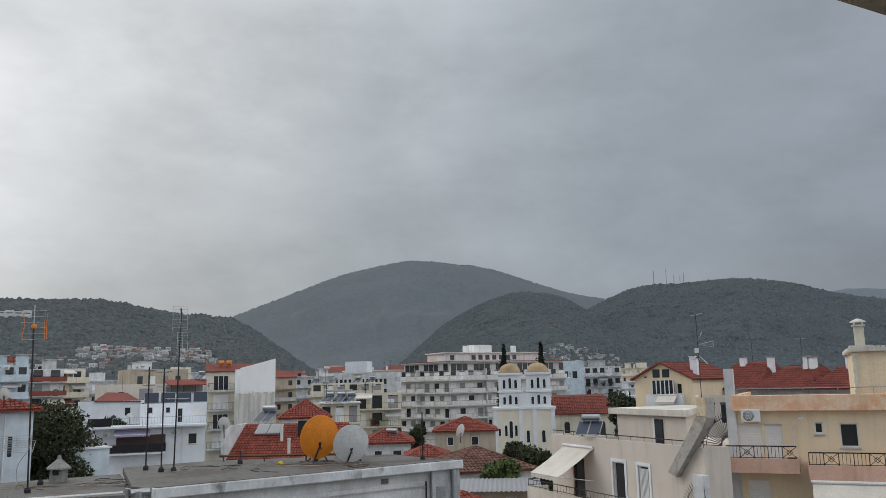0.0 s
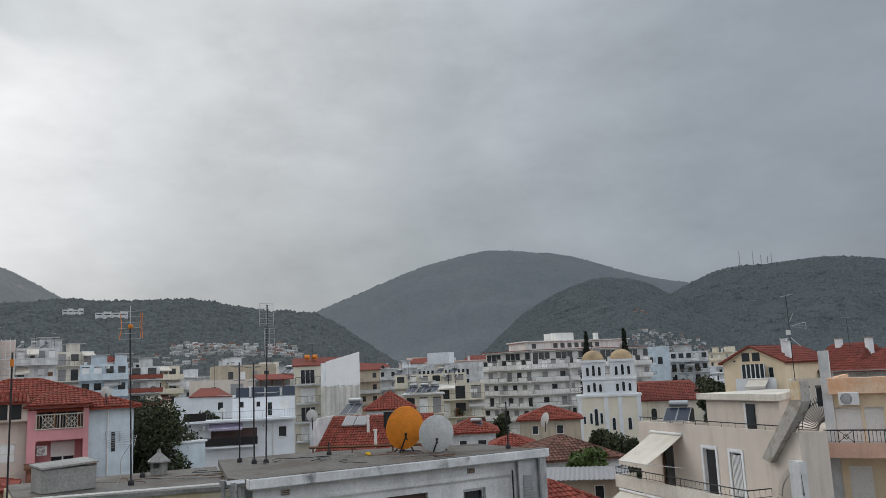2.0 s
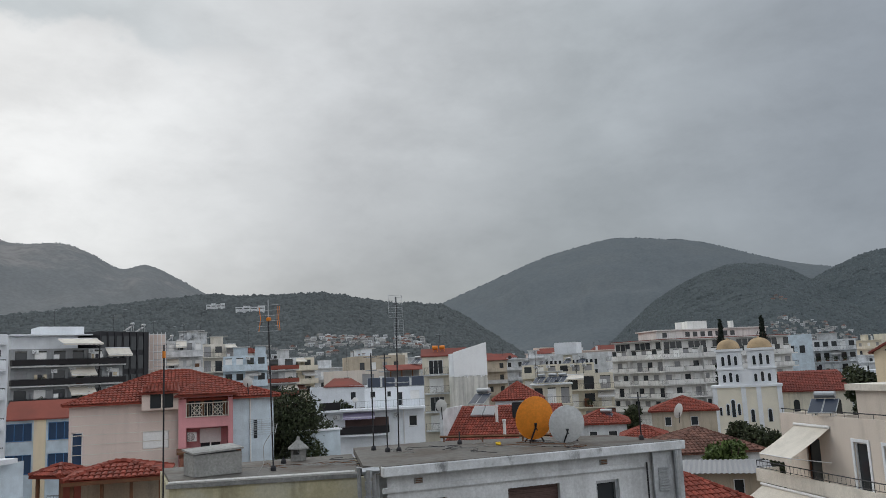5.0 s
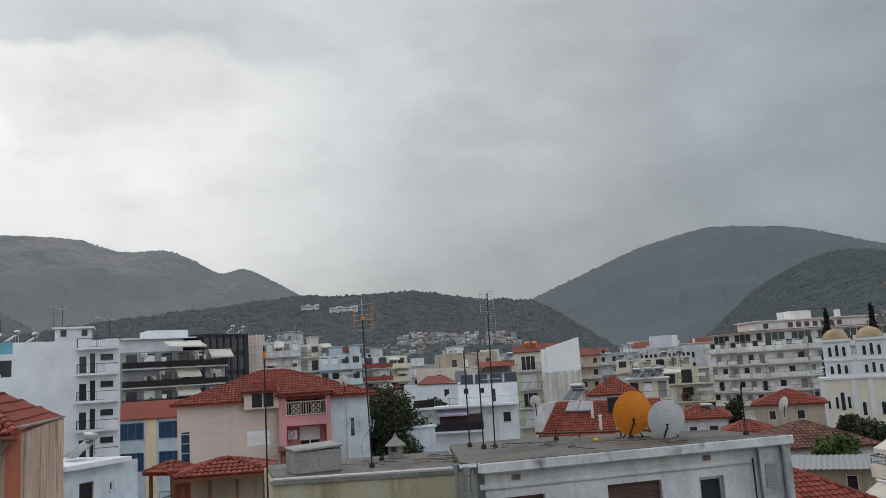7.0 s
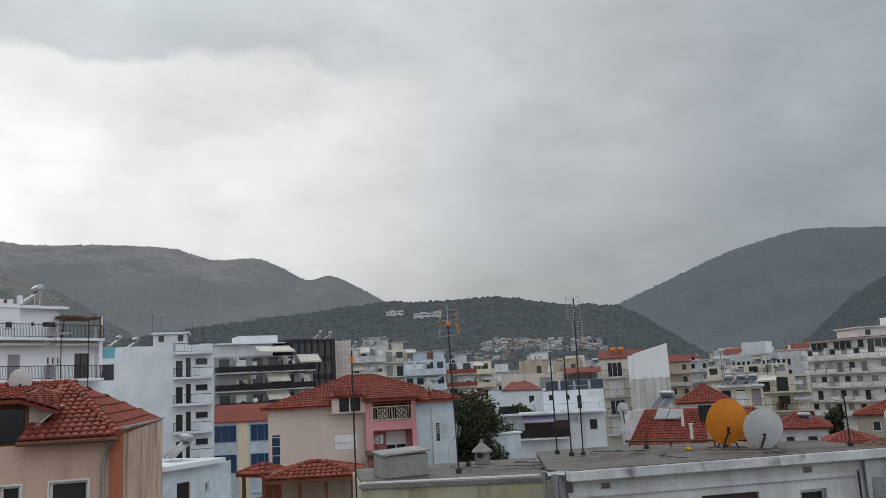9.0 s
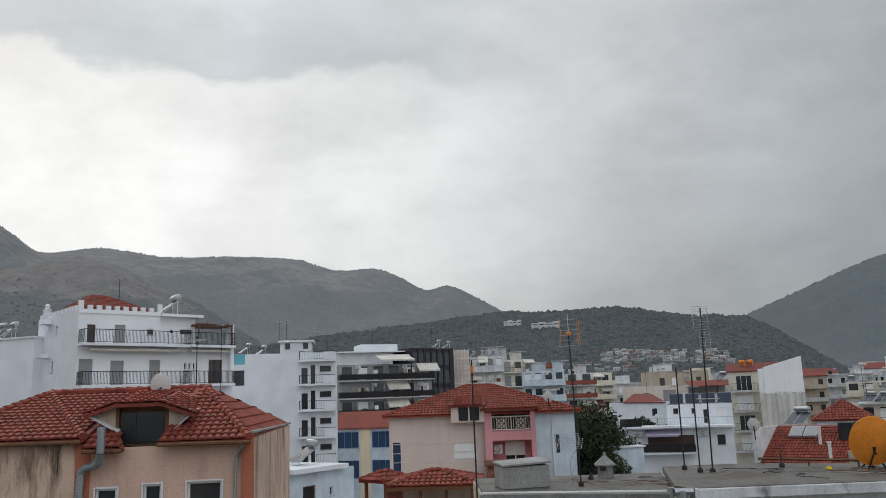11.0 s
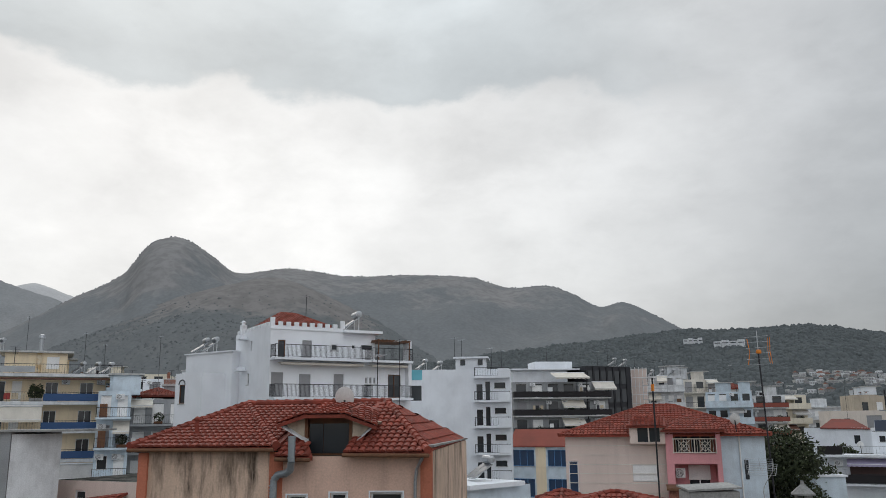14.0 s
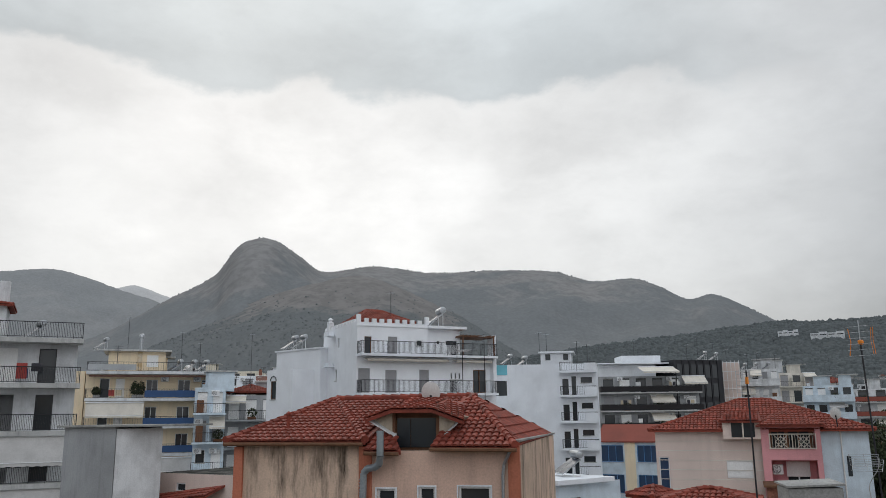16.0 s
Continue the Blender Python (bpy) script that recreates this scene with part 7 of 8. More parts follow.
tree(25.2, 63, 0, 14.3, 3.6, "broad dark green tree beside the pink house", LEAF, 18000, 0.15, seed=2)
tree(26.7, 66, 0, 13.2, 2.0, "leafy tree behind the pink house", LEAF, 8000, 0.15, seed=3)
tree(30.6, 74, 0, 15.7, 3.0, "olive-green tree behind the pink house roof", LEAF_LIGHT, 9000, 0.15, seed=4)
tree(22.4, 100, 0, 12.2, 2.0, "small bushy tree behind white houses", LEAF, 1800, 0.3, seed=5)
tree(-5.1, 68, 0, 10.7, 2.2, "dense green tree below the church", LEAF, 9000, 0.15, seed=6)
tree(-6.6, 66, 0, 10.6, 2.3, "dense green tree beside the beige house", LEAF, 9000, 0.15, seed=7)
tree(-4.4, 55.5, 0, 10.1, 1.3, "light green shrub over the cottage roof", LEAF_LIGHT, 1800, 0.18, seed=8)
tree(-3.2, 55.5, 0, 9.8, 1.1, "light green shrub over the cottage roof", LEAF_LIGHT, 1500, 0.18, seed=18)
tree(1.9, 150, 0, 8.0, 2.2, "round street tree by the large block", LEAF, 1800, 0.35, seed=9)
tree(-12.4, 112, 0, 13.6, 2.4, "tall dark tree beside the gabled house", LEAF, 3000, 0.32, seed=10)
tree(-13.1, 105, 0, 12.4, 2.0, "dark tree beside the gabled house", LEAF, 2400, 0.32, seed=11)
tree(-4.35, 168, -0.2, 20.6, 2.3, "dark slender cypress behind the church", LEAF_DARK, 5000, 0.35, "cone", 12, "cypress")
tree(-6.95, 168, -0.2, 20.9, 2.0, "dark slender cypress behind the church", LEAF_DARK, 4500, 0.35, "cone", 13, "cypress")
tree(-20.5, 33, -0.2, 9.3, 0.7, "small potted shrub on a terrace", LEAF_LIGHT, 700, 0.14, seed=14)


# ---- the town beyond ----
def far_town():
    rnd = random.Random(21)
    mats = [WHITE, WHITE, WHITE_OLD, WHITE_OLD, CREAM, TAN, BEIGE_LIGHT, BLUEWHITE, WHITE_OLD, PALEPINK]
    words = {WHITE.name: "white", WHITE_OLD.name: "greyish white", CREAM.name: "cream", TAN.name: "tan", BEIGE_LIGHT.name: "pale beige", BLUEWHITE.name: "bluish white", YELLOW.name: "yellow", PALEPINK.name: "pale pink"}
    for k in range(150):
        az = -14 + 48 * (k + rnd.random()) / 150
        if k % 5 == 4:
            az = 62 + 15 * rnd.random()
        d = 205 + 330 * rnd.random() ** 1.2
        if -10.5 < az < 4:
            d = max(d, 250)
        el = -1.6 + 2.75 * rnd.random() if az < 60 else 0.6 + 2.4 * rnd.random()
        if az < 8.5:
            el = min(el, 0.95)
        top = EYE + d * math.tan(radians(el))
        half = (4.0 + 5.5 * rnd.random()) / d * 57.3
        mat = mats[rnd.randrange(len(mats))]
        p0, p1 = at(az + half, d * (1 + 0.02 * (rnd.random() - 0.5))), at(az - half, d * (1 + 0.02 * (rnd.random() - 0.5)))
        w = (p1 - p0).length
        n = max(2, int(w / 2.6))
        holes = []
        for f in range(3):
            z = top - 2.9 * (f + 1)
            for j in range(n):
                if rnd.random() < 0.8:
                    u = w * (j + 0.5) / n
                    holes.append((u - 0.5, u + 0.5, z + (0.8 if rnd.random() < 0.5 else 0.1), z + 2.1, ("window", "shutter", "grey", "window", "grey")[rnd.randrange(5)]))
        b = building("town_block", p0, p1, 9, min(-0.5, top - 12), top, mat, words[mat.name] + " town block with a flat roof", holes, simple=True, parapet=0.0, roof=None, group="town blocks")
        kind = rnd.random()
        if kind < 0.38:
            for c in ([(-0.4, -0.5, top), (w + 0.4, -0.5, top), (w - 2, 4.5, top + 1.7), (2, 4.5, top + 1.7)], [(-0.4, 9, top), (-0.4, -0.5, top), (2, 4.5, top + 1.7)], [(w + 0.4, -0.5, top), (w + 0.4, 9, top), (w - 2, 4.5, top + 1.7)]):
                roof_plate("roof", c, 0.12, REDROOF, b)
            b["label"] = words[mat.name] + " town house with a red roof"
        else:
            boxpart("roof_slab", (-0.3, w + 0.3, -0.6, 9.2, top + 0.003, top + 0.25), mat, b)
            if kind < 0.75:
                u = w * 0.6 * rnd.random()
                boxpart("stair_head", (u, u + 3.2, 3, 6.5, top + 0.253, top + 2.3), mat, b)
            roof_clutter(b, w, 9, top + 0.25, rnd, mat, 3)
        for f in range(3):
            if rnd.random() < 0.75:
                z = top - 2.9 * (f + 1)
                bal = boxpart("balcony", (0.2, w - 0.2, -1.2, -0.003, z - 0.1, z + 0.1), mat, b)
                boxpart("balcony_front", (0.2, w - 0.2, -1.25, -1.203, z - 0.1, z + 0.85), mat if rnd.random() < 0.6 else CANVAS_GREY, bal)


far_town()


def scattered_houses(name, hill_data, az0, az1, r0, r1, count, seed, label):
    """Small houses up a hillside, too many and too far to count."""
    rnd = random.Random(seed)
    verts, faces, mats = [], [], []
    for _ in range(count):
        az, r = az0 + (az1 - az0) * rnd.random(), r0 + (r1 - r0) * rnd.random()
        x, y = at(az, r)
        z = hill_height(hill_data, az, r)
        w, dp, h = 1.4 + 2.2 * rnd.random(), 3.5, 1.5 + 3.2 * rnd.random()
        a = radians(az + 40 * (rnd.random() - 0.5))
        e, nrm = Vector((math.cos(a), math.sin(a), 0)), Vector((-math.sin(a), math.cos(a), 0))
        o = Vector((x, y, z))

        def block(u0, u1, v0, v1, z0, z1, k):
            i = len(verts)
            for zz in (z0, z1):
                for u, v in ((u0, v0), (u1, v0), (u1, v1), (u0, v1)):
                    verts.append(o + e * u + nrm * v + Vector((0, 0, zz)))
            for f in ((4, 5, 6, 7), (0, 1, 5, 4), (1, 2, 6, 5), (2, 3, 7, 6), (3, 0, 4, 7)):
                faces.append(tuple(i + q for q in f))
                mats.append(k)
        block(-w, w, -dp, dp, -4, h, (0, 0, 3, 4)[rnd.randrange(4)])
        for j in range(3):
            for f in range(2):
                u = -w + 2 * w * (j + 0.3) / 3
                block(u, u + 1.4, -dp - 0.1, -dp + 0.1, h - 1.2 - 2.8 * f - 1.3, h - 1.2 - 2.8 * f + 0.1, 1)
        if rnd.random() < 0.15:
            i = len(verts)
            for u, v, zz in ((-w - 0.4, -dp - 0.4, h), (w + 0.4, -dp - 0.4, h), (w + 0.4, dp, h), (-w - 0.4, dp, h), (-w + 2, 0, h + 1.9), (w - 2, 0, h + 1.9)):
                verts.append(o + e * u + nrm * v + Vector((0, 0, zz)))
            for f in ((0, 1, 5, 4), (1, 2, 5), (2, 3, 4, 5), (3, 0, 4)):
                faces.append(tuple(i + q for q in f))
                mats.append(2)
    mesh = bpy.data.meshes.new(name)
    mesh.from_pydata(verts, [], faces)
    # grey walls and mid-grey windows: haze imitated by low-contrast colours
    for m in (SLABGREY, SHUTTER_GREY, TILE_OLD, CONCRETE, WHITE_OLD):
        mesh.materials.append(m)
    mesh.polygons.foreach_set("material_index", mats)
    tagged(new(name, mesh), label, "houses", kind="stuff")


scattered_houses("hillside_houses", LOW_HILL, 15.7, 24.2, 782, 852, 190, 31, "small white houses spread up the hillside")
scattered_houses("hillside_houses", LOW_HILL, 22, 32, 720, 800, 50, 32, "pale houses below the wooded ridge")
scattered_houses("hillside_houses", FRONT_HILL, -12.4, -7.6, 1200, 1370, 120, 33, "white houses at the foot of the hill")
scattered_houses("hillside_houses", LONG_HILL, 63, 76, 1310, 1370, 40, 34, "pale houses at the foot of the ridge")


def crowns_on(name, hill_data, az0, az1, count, size, colour, label, seed, t0=0.02, t1=1.03, line=None):
    """Tree crowns spread over a hill's near slope and along its crest: low uneven domes, thinning out above a tree line."""
    rnd = np.random.default_rng(seed)
    near, width = hill_data["far"] - hill_data["width"], hill_data["width"]
    az = az0 + (az1 - az0) * rnd.random(count)
    r = near + width * (t0 + (t1 - t0) * rnd.random(count) ** 0.85)
    foot = np.array([hill_height(hill_data, a, q) for a, q in zip(az, r)])
    slope = (np.array([hill_height(hill_data, a, q + 8.0) for a, q in zip(az, r)]) - foot) / 8.0
    slope = np.clip(slope, 0.0, 0.7) * (r < hill_data["far"] - 8.0)
    keep = foot > 3.0
    if line is not None:
        keep &= foot + 45.0 * rnd.standard_normal(count) < line
    az, r, foot, slope = np.radians(az[keep]), r[keep], foot[keep], slope[keep]
    n, sides = len(az), 5
    rad = size * (0.45 + 0.55 * rnd.random(n))
    tall = rad * (0.55 + 0.5 * rnd.random(n))
    tall = np.where(r > hill_data["far"] - 12.0, rad * (0.8 + 0.9 * rnd.random(n)), tall)
    base = np.stack((-r * np.sin(az), r * np.cos(az), foot - 0.2 * tall), 1)
    verts = np.empty((n, 2 * sides + 1, 3))
    for k in range(sides):
        a = 2 * math.pi * k / sides + rnd.random(n)
        for ring, (wide, lift) in enumerate(((1.0, 0.0), (0.72, 0.62))):
            q = rad * wide * (0.8 + 0.4 * rnd.random(n))
            lean = slope * q * (np.cos(a) * -np.sin(az) + np.sin(a) * np.cos(az))
            verts[:, ring * sides + k] = base + np.stack((q * np.cos(a), q * np.sin(a), lean + (lift * tall * (0.85 + 0.3 * rnd.random(n)) if ring else -0.55 * rad)), 1)
    verts[:, -1] = base + np.stack((np.zeros(n), np.zeros(n), tall), 1)
    one = [(k, (k + 1) % sides, sides + (k + 1) % sides) for k in range(sides)] + [(k, sides + (k + 1) % sides, sides + k) for k in range(sides)] + [(sides + k, sides + (k + 1) % sides, 2 * sides) for k in range(sides)]
    tri = (np.arange(n)[:, None, None] * (2 * sides + 1) + np.array(one)[None]).reshape(-1, 3)
    mesh = bpy.data.meshes.new(name)
    mesh.vertices.add(n * (2 * sides + 1))
    mesh.vertices.foreach_set("co", verts.reshape(-1))
    mesh.loops.add(len(tri) * 3)
    mesh.loops.foreach_set("vertex_index", tri.reshape(-1).astype(np.int32))
    mesh.polygons.add(len(tri))
    mesh.polygons.foreach_set("loop_start", np.arange(0, len(tri) * 3, 3, dtype=np.int32))
    mesh.update(calc_edges=True)
    mesh.shade_smooth()
    # crown colour is hazed like the slope under it
    mesh.materials.append(surface(name + "_hazed_needles", colour, rough=1.0, stain=0.12, scale=0.006, grain=0.08, grain_scale=0.3, bump=0.0, random_piece=0.16, spec=0.0))
    tagged(new(name, mesh), label, "trees", kind="stuff")


# pine crowns on three hills, coloured blue-grey to include the haze
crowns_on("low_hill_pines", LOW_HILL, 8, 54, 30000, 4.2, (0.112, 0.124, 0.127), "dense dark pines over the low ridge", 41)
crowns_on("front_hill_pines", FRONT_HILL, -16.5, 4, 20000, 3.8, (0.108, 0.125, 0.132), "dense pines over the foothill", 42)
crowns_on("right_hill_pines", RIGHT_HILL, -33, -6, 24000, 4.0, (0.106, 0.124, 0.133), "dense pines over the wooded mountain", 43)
# crest trees carry the mountain's painted haze
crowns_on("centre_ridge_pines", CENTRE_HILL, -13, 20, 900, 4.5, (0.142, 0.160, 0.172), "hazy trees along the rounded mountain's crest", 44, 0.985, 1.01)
# scrub on both hills takes the same haze-greyed colours
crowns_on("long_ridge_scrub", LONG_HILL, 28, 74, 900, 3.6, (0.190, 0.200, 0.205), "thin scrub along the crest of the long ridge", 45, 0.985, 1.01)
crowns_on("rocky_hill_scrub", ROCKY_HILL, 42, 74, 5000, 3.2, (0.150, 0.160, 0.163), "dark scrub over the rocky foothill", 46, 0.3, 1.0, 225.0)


def hill_landmarks():
    # long white buildings on the low hill
    for a0, a1, el, dr in ((31.0, 29.75, 5.22, 0), (29.05, 27.05, 5.0, 0)):
        d = next((r for r in range(700, 1290, 5) if hill_height(LOW_HILL, (a0 + a1) / 2, r) - EYE >= r * math.tan(radians(el - 0.26))), 1180) - 8
        z = EYE + d * math.tan(radians(el))
        p0, p1 = at(a0, d), at(a1, d)
        w = (p1 - p0).length
        b = thing("hill_hotel", frame_of(p0, p1), "long low white building among pines on the hill", "hotel")
        for k in range(4):
            boxpart("wing", (w * k / 4, w * (k + 0.97) / 4, -6, 12, z - 12, z + 1.0 + 1.4 * (k % 2)), WHITE_OLD, b)
            boxpart("window_band", (w * k / 4 + 1, w * (k + 0.85) / 4, -6.3, -6.01, z - 1.6, z - 0.6), GLASS, b)
    # the monastery on the front hill
    for az, el, hw in ((-8.05, 4.05, 4), (-8.35, 3.9, 5), (-7.85, 3.85, 4), (-8.6, 3.75, 4)):
        d = next((r for r in range(1050, 1700, 5) if hill_height(FRONT_HILL, az, r) - EYE >= r * math.tan(radians(el - 0.22))), 1560) - 6
        z = EYE + d * math.tan(radians(el))
        p0, p1 = at(az + 0.13, d), at(az - 0.13, d)
        b = thing("monastery_house", frame_of(p0, p1), "pale monastery building among trees on the hill", "monastery")
        boxpart("wall", (0, 6, 0, 10, z - 14, z - 2), CONCRETE, b)
        roof_plate("roof", [(-0.5, -0.5, z - 2), (6.5, -0.5, z - 2), (6.0, 5, z - 0.4), (0.0, 5, z - 0.4)], 0.2, TILE_OLD, b)
    # radio masts on the right mountain
    for az, e0, e1, k in ((-15.0, 6.0, 7.35, 0), (-15.85, 6.1, 7.4, 1), (-16.35, 6.1, 7.0, 1), (-16.75, 6.1, 6.9, 1), (-17.0, 6.2, 7.1, 1)):
        d = 2290
        x, y = at(az, d)
        z0, z1 = EYE + d * math.tan(radians(e0)), EYE + d * math.tan(radians(e1))
        t = thing("radio_mast", pose(x, y, 0), "tall lattice radio mast on the mountain", "mast", "radio masts")
        bm = bmesh.new()
        s = 1.3 if k == 0 else 0.7
        for dx, dy in ((-s, -s), (s, -s), (s, s), (-s, s)):
            rod(bm, (dx, dy, z0 - 15), (dx * 0.4, dy * 0.4, z1), 0.35, 4)
        for j in range(8):
            z = z0 + (z1 - z0) * j / 8
            rod(bm, (-s, -s, z), (s, -s, z + (z1 - z0) / 8), 0.25, 4)
            rod(bm, (s, -s, z), (-s, -s, z + (z1 - z0) / 8), 0.25, 4)
        part("lattice", bm, GREYMETAL, t)


hill_landmarks()


# ---- our own balcony ----
def own_house():
    h = thing("own_house", Matrix.Identity(4), "beige house front with the balcony slab overhead", "house")
    bm = bmesh.new()
    prism(bm, [(-3.0, -2.2), (6.0, -2.2), (6.0, 5.52), (-3.0, 0.72)], 16.6, 16.8)
    part("balcony_slab", bm, TAN, h)
    boxpart("rear_wall", (-9, 9, -7, -2.204, -0.5, 18.5), TAN, h)
    boxpart("balcony_floor", (-3, 3, -2.2, 0.9, 13.2, 13.4), TAN, h)


own_house()


# ---- dishes ----
def satellite_dish(name, foot, centre, r, face, up, material, label, wide=0.86, mast=True):
    """An oval dish of revolution with a rim, its bolts, arm and stand. face: the way it looks in the plan, degrees to the left of north."""
    x, y, z = centre
    d = thing(name, pose(foot[0], foot[1], foot[2]), label, "satellite dish")
    m = pose(x - foot[0], y - foot[1], z - foot[2], 90 - up, 0, face)
    bm = bmesh.new()
    rings, n = 9, 40
    for thick, flip in ((0.0, False), (0.018, True)):
        prev = None
        for i in range(rings + 1):
            q = r * i / rings
            depth = -0.16 * r * (1 - (i / rings) ** 2) - thick
            ring = [bm.verts.new(m @ Vector((q * wide * math.cos(2 * math.pi * k / n), q * math.sin(2 * math.pi * k / n), depth))) for k in range(n)] if i else [bm.verts.new(m @ Vector((0, 0, depth)))]
            if prev:
                for k in range(n):
                    f = [prev[k % len(prev)], ring[k], ring[(k + 1) % n]] + ([prev[(k + 1) % n]] if len(prev) > 1 else [])
                    bm.faces.new(f[::-1] if flip else f)
            prev = ring
    part("reflector", bm, material, d, "", True)
    bm = bmesh.new()
    for k in range(n):
        a, b = 2 * math.pi * k / n, 2 * math.pi * (k + 1) / n
        rod(bm, m @ Vector((r * wide * math.cos(a), r * math.sin(a), -0.009)), m @ Vector((r * wide * math.cos(b), r * math.sin(b), -0.009)), 0.014, 5)
    part("rim", bm, material, d)
    for dx, dy in ((-0.12, 0.06), (0.04, 0.06), (-0.12, -0.1), (0.04, -0.1)):
        bm = bmesh.new()
        rod(bm, m @ Vector((dx * r * 2, dy * r * 2, -0.15 * r)), m @ Vector((dx * r * 2, dy * r * 2, -0.15 * r + 0.02)), 0.014, 6)
        part("bolt", bm, DARKMETAL, d)
    bm = bmesh.new()
    rod(bm, m @ Vector((-0.25 * r, -0.55 * r, -0.1 * r)), m @ Vector((-0.2 * r, -0.98 * r, 0.12)), 0.022, 6)
    rod(bm, m @ Vector((-0.33 * r, -0.52 * r, 0.0)), m @ Vector((-0.1 * r, -0.5 * r, 0.0)), 0.03, 6)
    part("arm", bm, DARKMETAL, d)
    if mast:
        bm = bmesh.new()
        rod(bm, (0, 0, 0), m @ Vector((0, -0.2 * r, -0.2 * r)), 0.035, 8)
        for k in range(3 if r > 0.4 and material is not PLASTIC_WHITE else 0):
            a = 2.1 * k + 0.4
            rod(bm, (0.26 * math.cos(a), 0.26 * math.sin(a), 0.01), m @ Vector((0, -0.4 * r, -0.2 * r)), 0.018, 5)
        part("stand", bm, DARKMETAL, d)
    return d


cx, cy = at(8.64, 18.7)
satellite_dish("satellite_dish", (cx - 0.1, cy + 0.25, 13.30), (cx, cy, 13.87), 0.485, 8.6 + 180 + 20, 12, ORANGE, "large orange satellite dish on the flat roof", 0.9)
cx, cy = at(6.46, 18.6)
satellite_dish("satellite_dish", (cx - 0.05, cy + 0.25, 13.30), (cx, cy, 13.71), 0.415, 6.5 + 180 + 12, 12, DISHGREY, "light grey satellite dish on the flat roof", 0.94)
for az, d, z, r, f, label in ((15.0, 59, 12.6, 0.45, 190, "white satellite dish at the end of the tiled roof"), (54.64, 28.0, 15.8, 0.36, 225, "white satellite dish on the peach house roof"), (28.3, 51.5, 14.95, 0.33, 200, "white satellite dish on the pink house roof"),
                              (-1.15, 69, 11.0, 0.6, 230, "white satellite dish seen side-on by a chimney"), (21.0, 95.5, 12.2, 0.35, 190, "small white satellite dish on a terrace")):
    x, y = at(az, d)
    satellite_dish("satellite_dish", (x, y + 0.1, z - 1.0), (x, y, z), r, f, 15, PLASTIC_WHITE, label)


# ---- aerials ----
def grid_aerial(parent, m, w, h, rods, material):
    """A flat grid reflector of thin rods."""
    bm = bmesh.new()
    for k in range(rods + 1):
        z = -h / 2 + h * k / rods
        rod(bm, m @ Vector((-w / 2, 0, z)), m @ Vector((w / 2, 0, z)), 0.0032, 4)
    for x in (-w / 2, 0, w / 2):
        rod(bm, m @ Vector((x, 0, -h / 2)), m @ Vector((x, 0, h / 2)), 0.0045, 4)
    part("grid", bm, material, parent)


def yagi(parent, m, length, n, reach, material, boom=GREYMETAL):
    bm = bmesh.new()
    rod(bm, m @ Vector((0, -length / 2, 0)), m @ Vector((0, length / 2, 0)), 0.012, 5)
    part("boom", bm, boom, parent)
    bm = bmesh.new()
    for k in range(n):
        y = -length / 2 + length * k / (n - 1)
        r = reach * (0.7 + 0.3 * k / (n - 1))
        rod(bm, m @ Vector((-r, y, 0.01)), m @ Vector((r, y, 0.01)), 0.006, 4)
    part("elements", bm, material, parent)


def roof_mast(az, d, foot, top, label, lean=0.0):
    x, y = at(az, d)
    a = thing("aerial_mast", pose(x, y, foot), label, "aerial", "roof aerials")
    bm = bmesh.new()
    rod(bm, (0, 0, 0), (lean, 0, top - foot), 0.016 if d < 40 else 0.024, 7)
    lathe(bm, [(0.06, 0.0), (0.06, 0.06), (0.04, 0.1)], (0, 0, 0), 8)
    part("pole", bm, DARKMETAL, a)
    return a, top - foot


# tall mast of the orange aerial
a, h = roof_mast(26.69, 17.3, 13.16, 16.25, "tall mast with an orange winged television aerial", -0.07)
bm = bmesh.new()
slab(bm, -0.105, -0.02, -0.05, 0.05, h - 0.04, h + 0.045)
bmesh.ops.bevel(bm, geom=bm.edges[:], offset=0.02, segments=1, affect="EDGES")
part("amplifier_box", bm, ORANGE_PLASTIC, a, "orange plastic box")
for sx in (-1, 1):
    bm = bmesh.new()
    for dx, r in ((0.0, 0.005), (0.045, 0.007)):
        knots = [(-0.06 + sx * (0.215 + 0.4 * dx), dx - 0.02, h + 0.27), (-0.06 + sx * (0.19 + 0.4 * dx), dx, h + 0.02), (-0.06 + sx * (0.225 + 0.4 * dx), dx - 0.02, h - 0.24)]
        for p, q in zip(knots, knots[1:]):
            rod(bm, p, q, r, 5)
    part("wing", bm, ORANGE_PLASTIC, a, "orange reflector wing")
bm = bmesh.new()
for k in range(6):
    rod(bm, (-0.3, -0.04, h - 0.25 + 0.11 * k), (0.18, -0.04, h - 0.25 + 0.11 * k), 0.0035, 4)
rod(bm, (-0.07, 0, h), (-0.07, 0, h + 0.42), 0.01, 4)
part("rods", bm, GREYMETAL, a)
grid_aerial(a, pose(-0.15, -0.2, 0.95, 20, 0, 15), 0.5, 0.22, 5, GREYMETAL)
grid_aerial(a, pose(-0.15, -0.1, 0.85, -50, 0, 15), 0.5, 0.3, 5, GREYMETAL)
bm = bmesh.new()
pts = [Vector((0.02 + 0.05 * math.sin(k * 0.9), -0.04 - 0.06 * k, 1.0 - 0.09 * k)) for k in range(12)]
for p, q in zip(pts, pts[1:]):
    rod(bm, p, q, 0.008, 4)
part("cable", bm, CONCRETE, a)
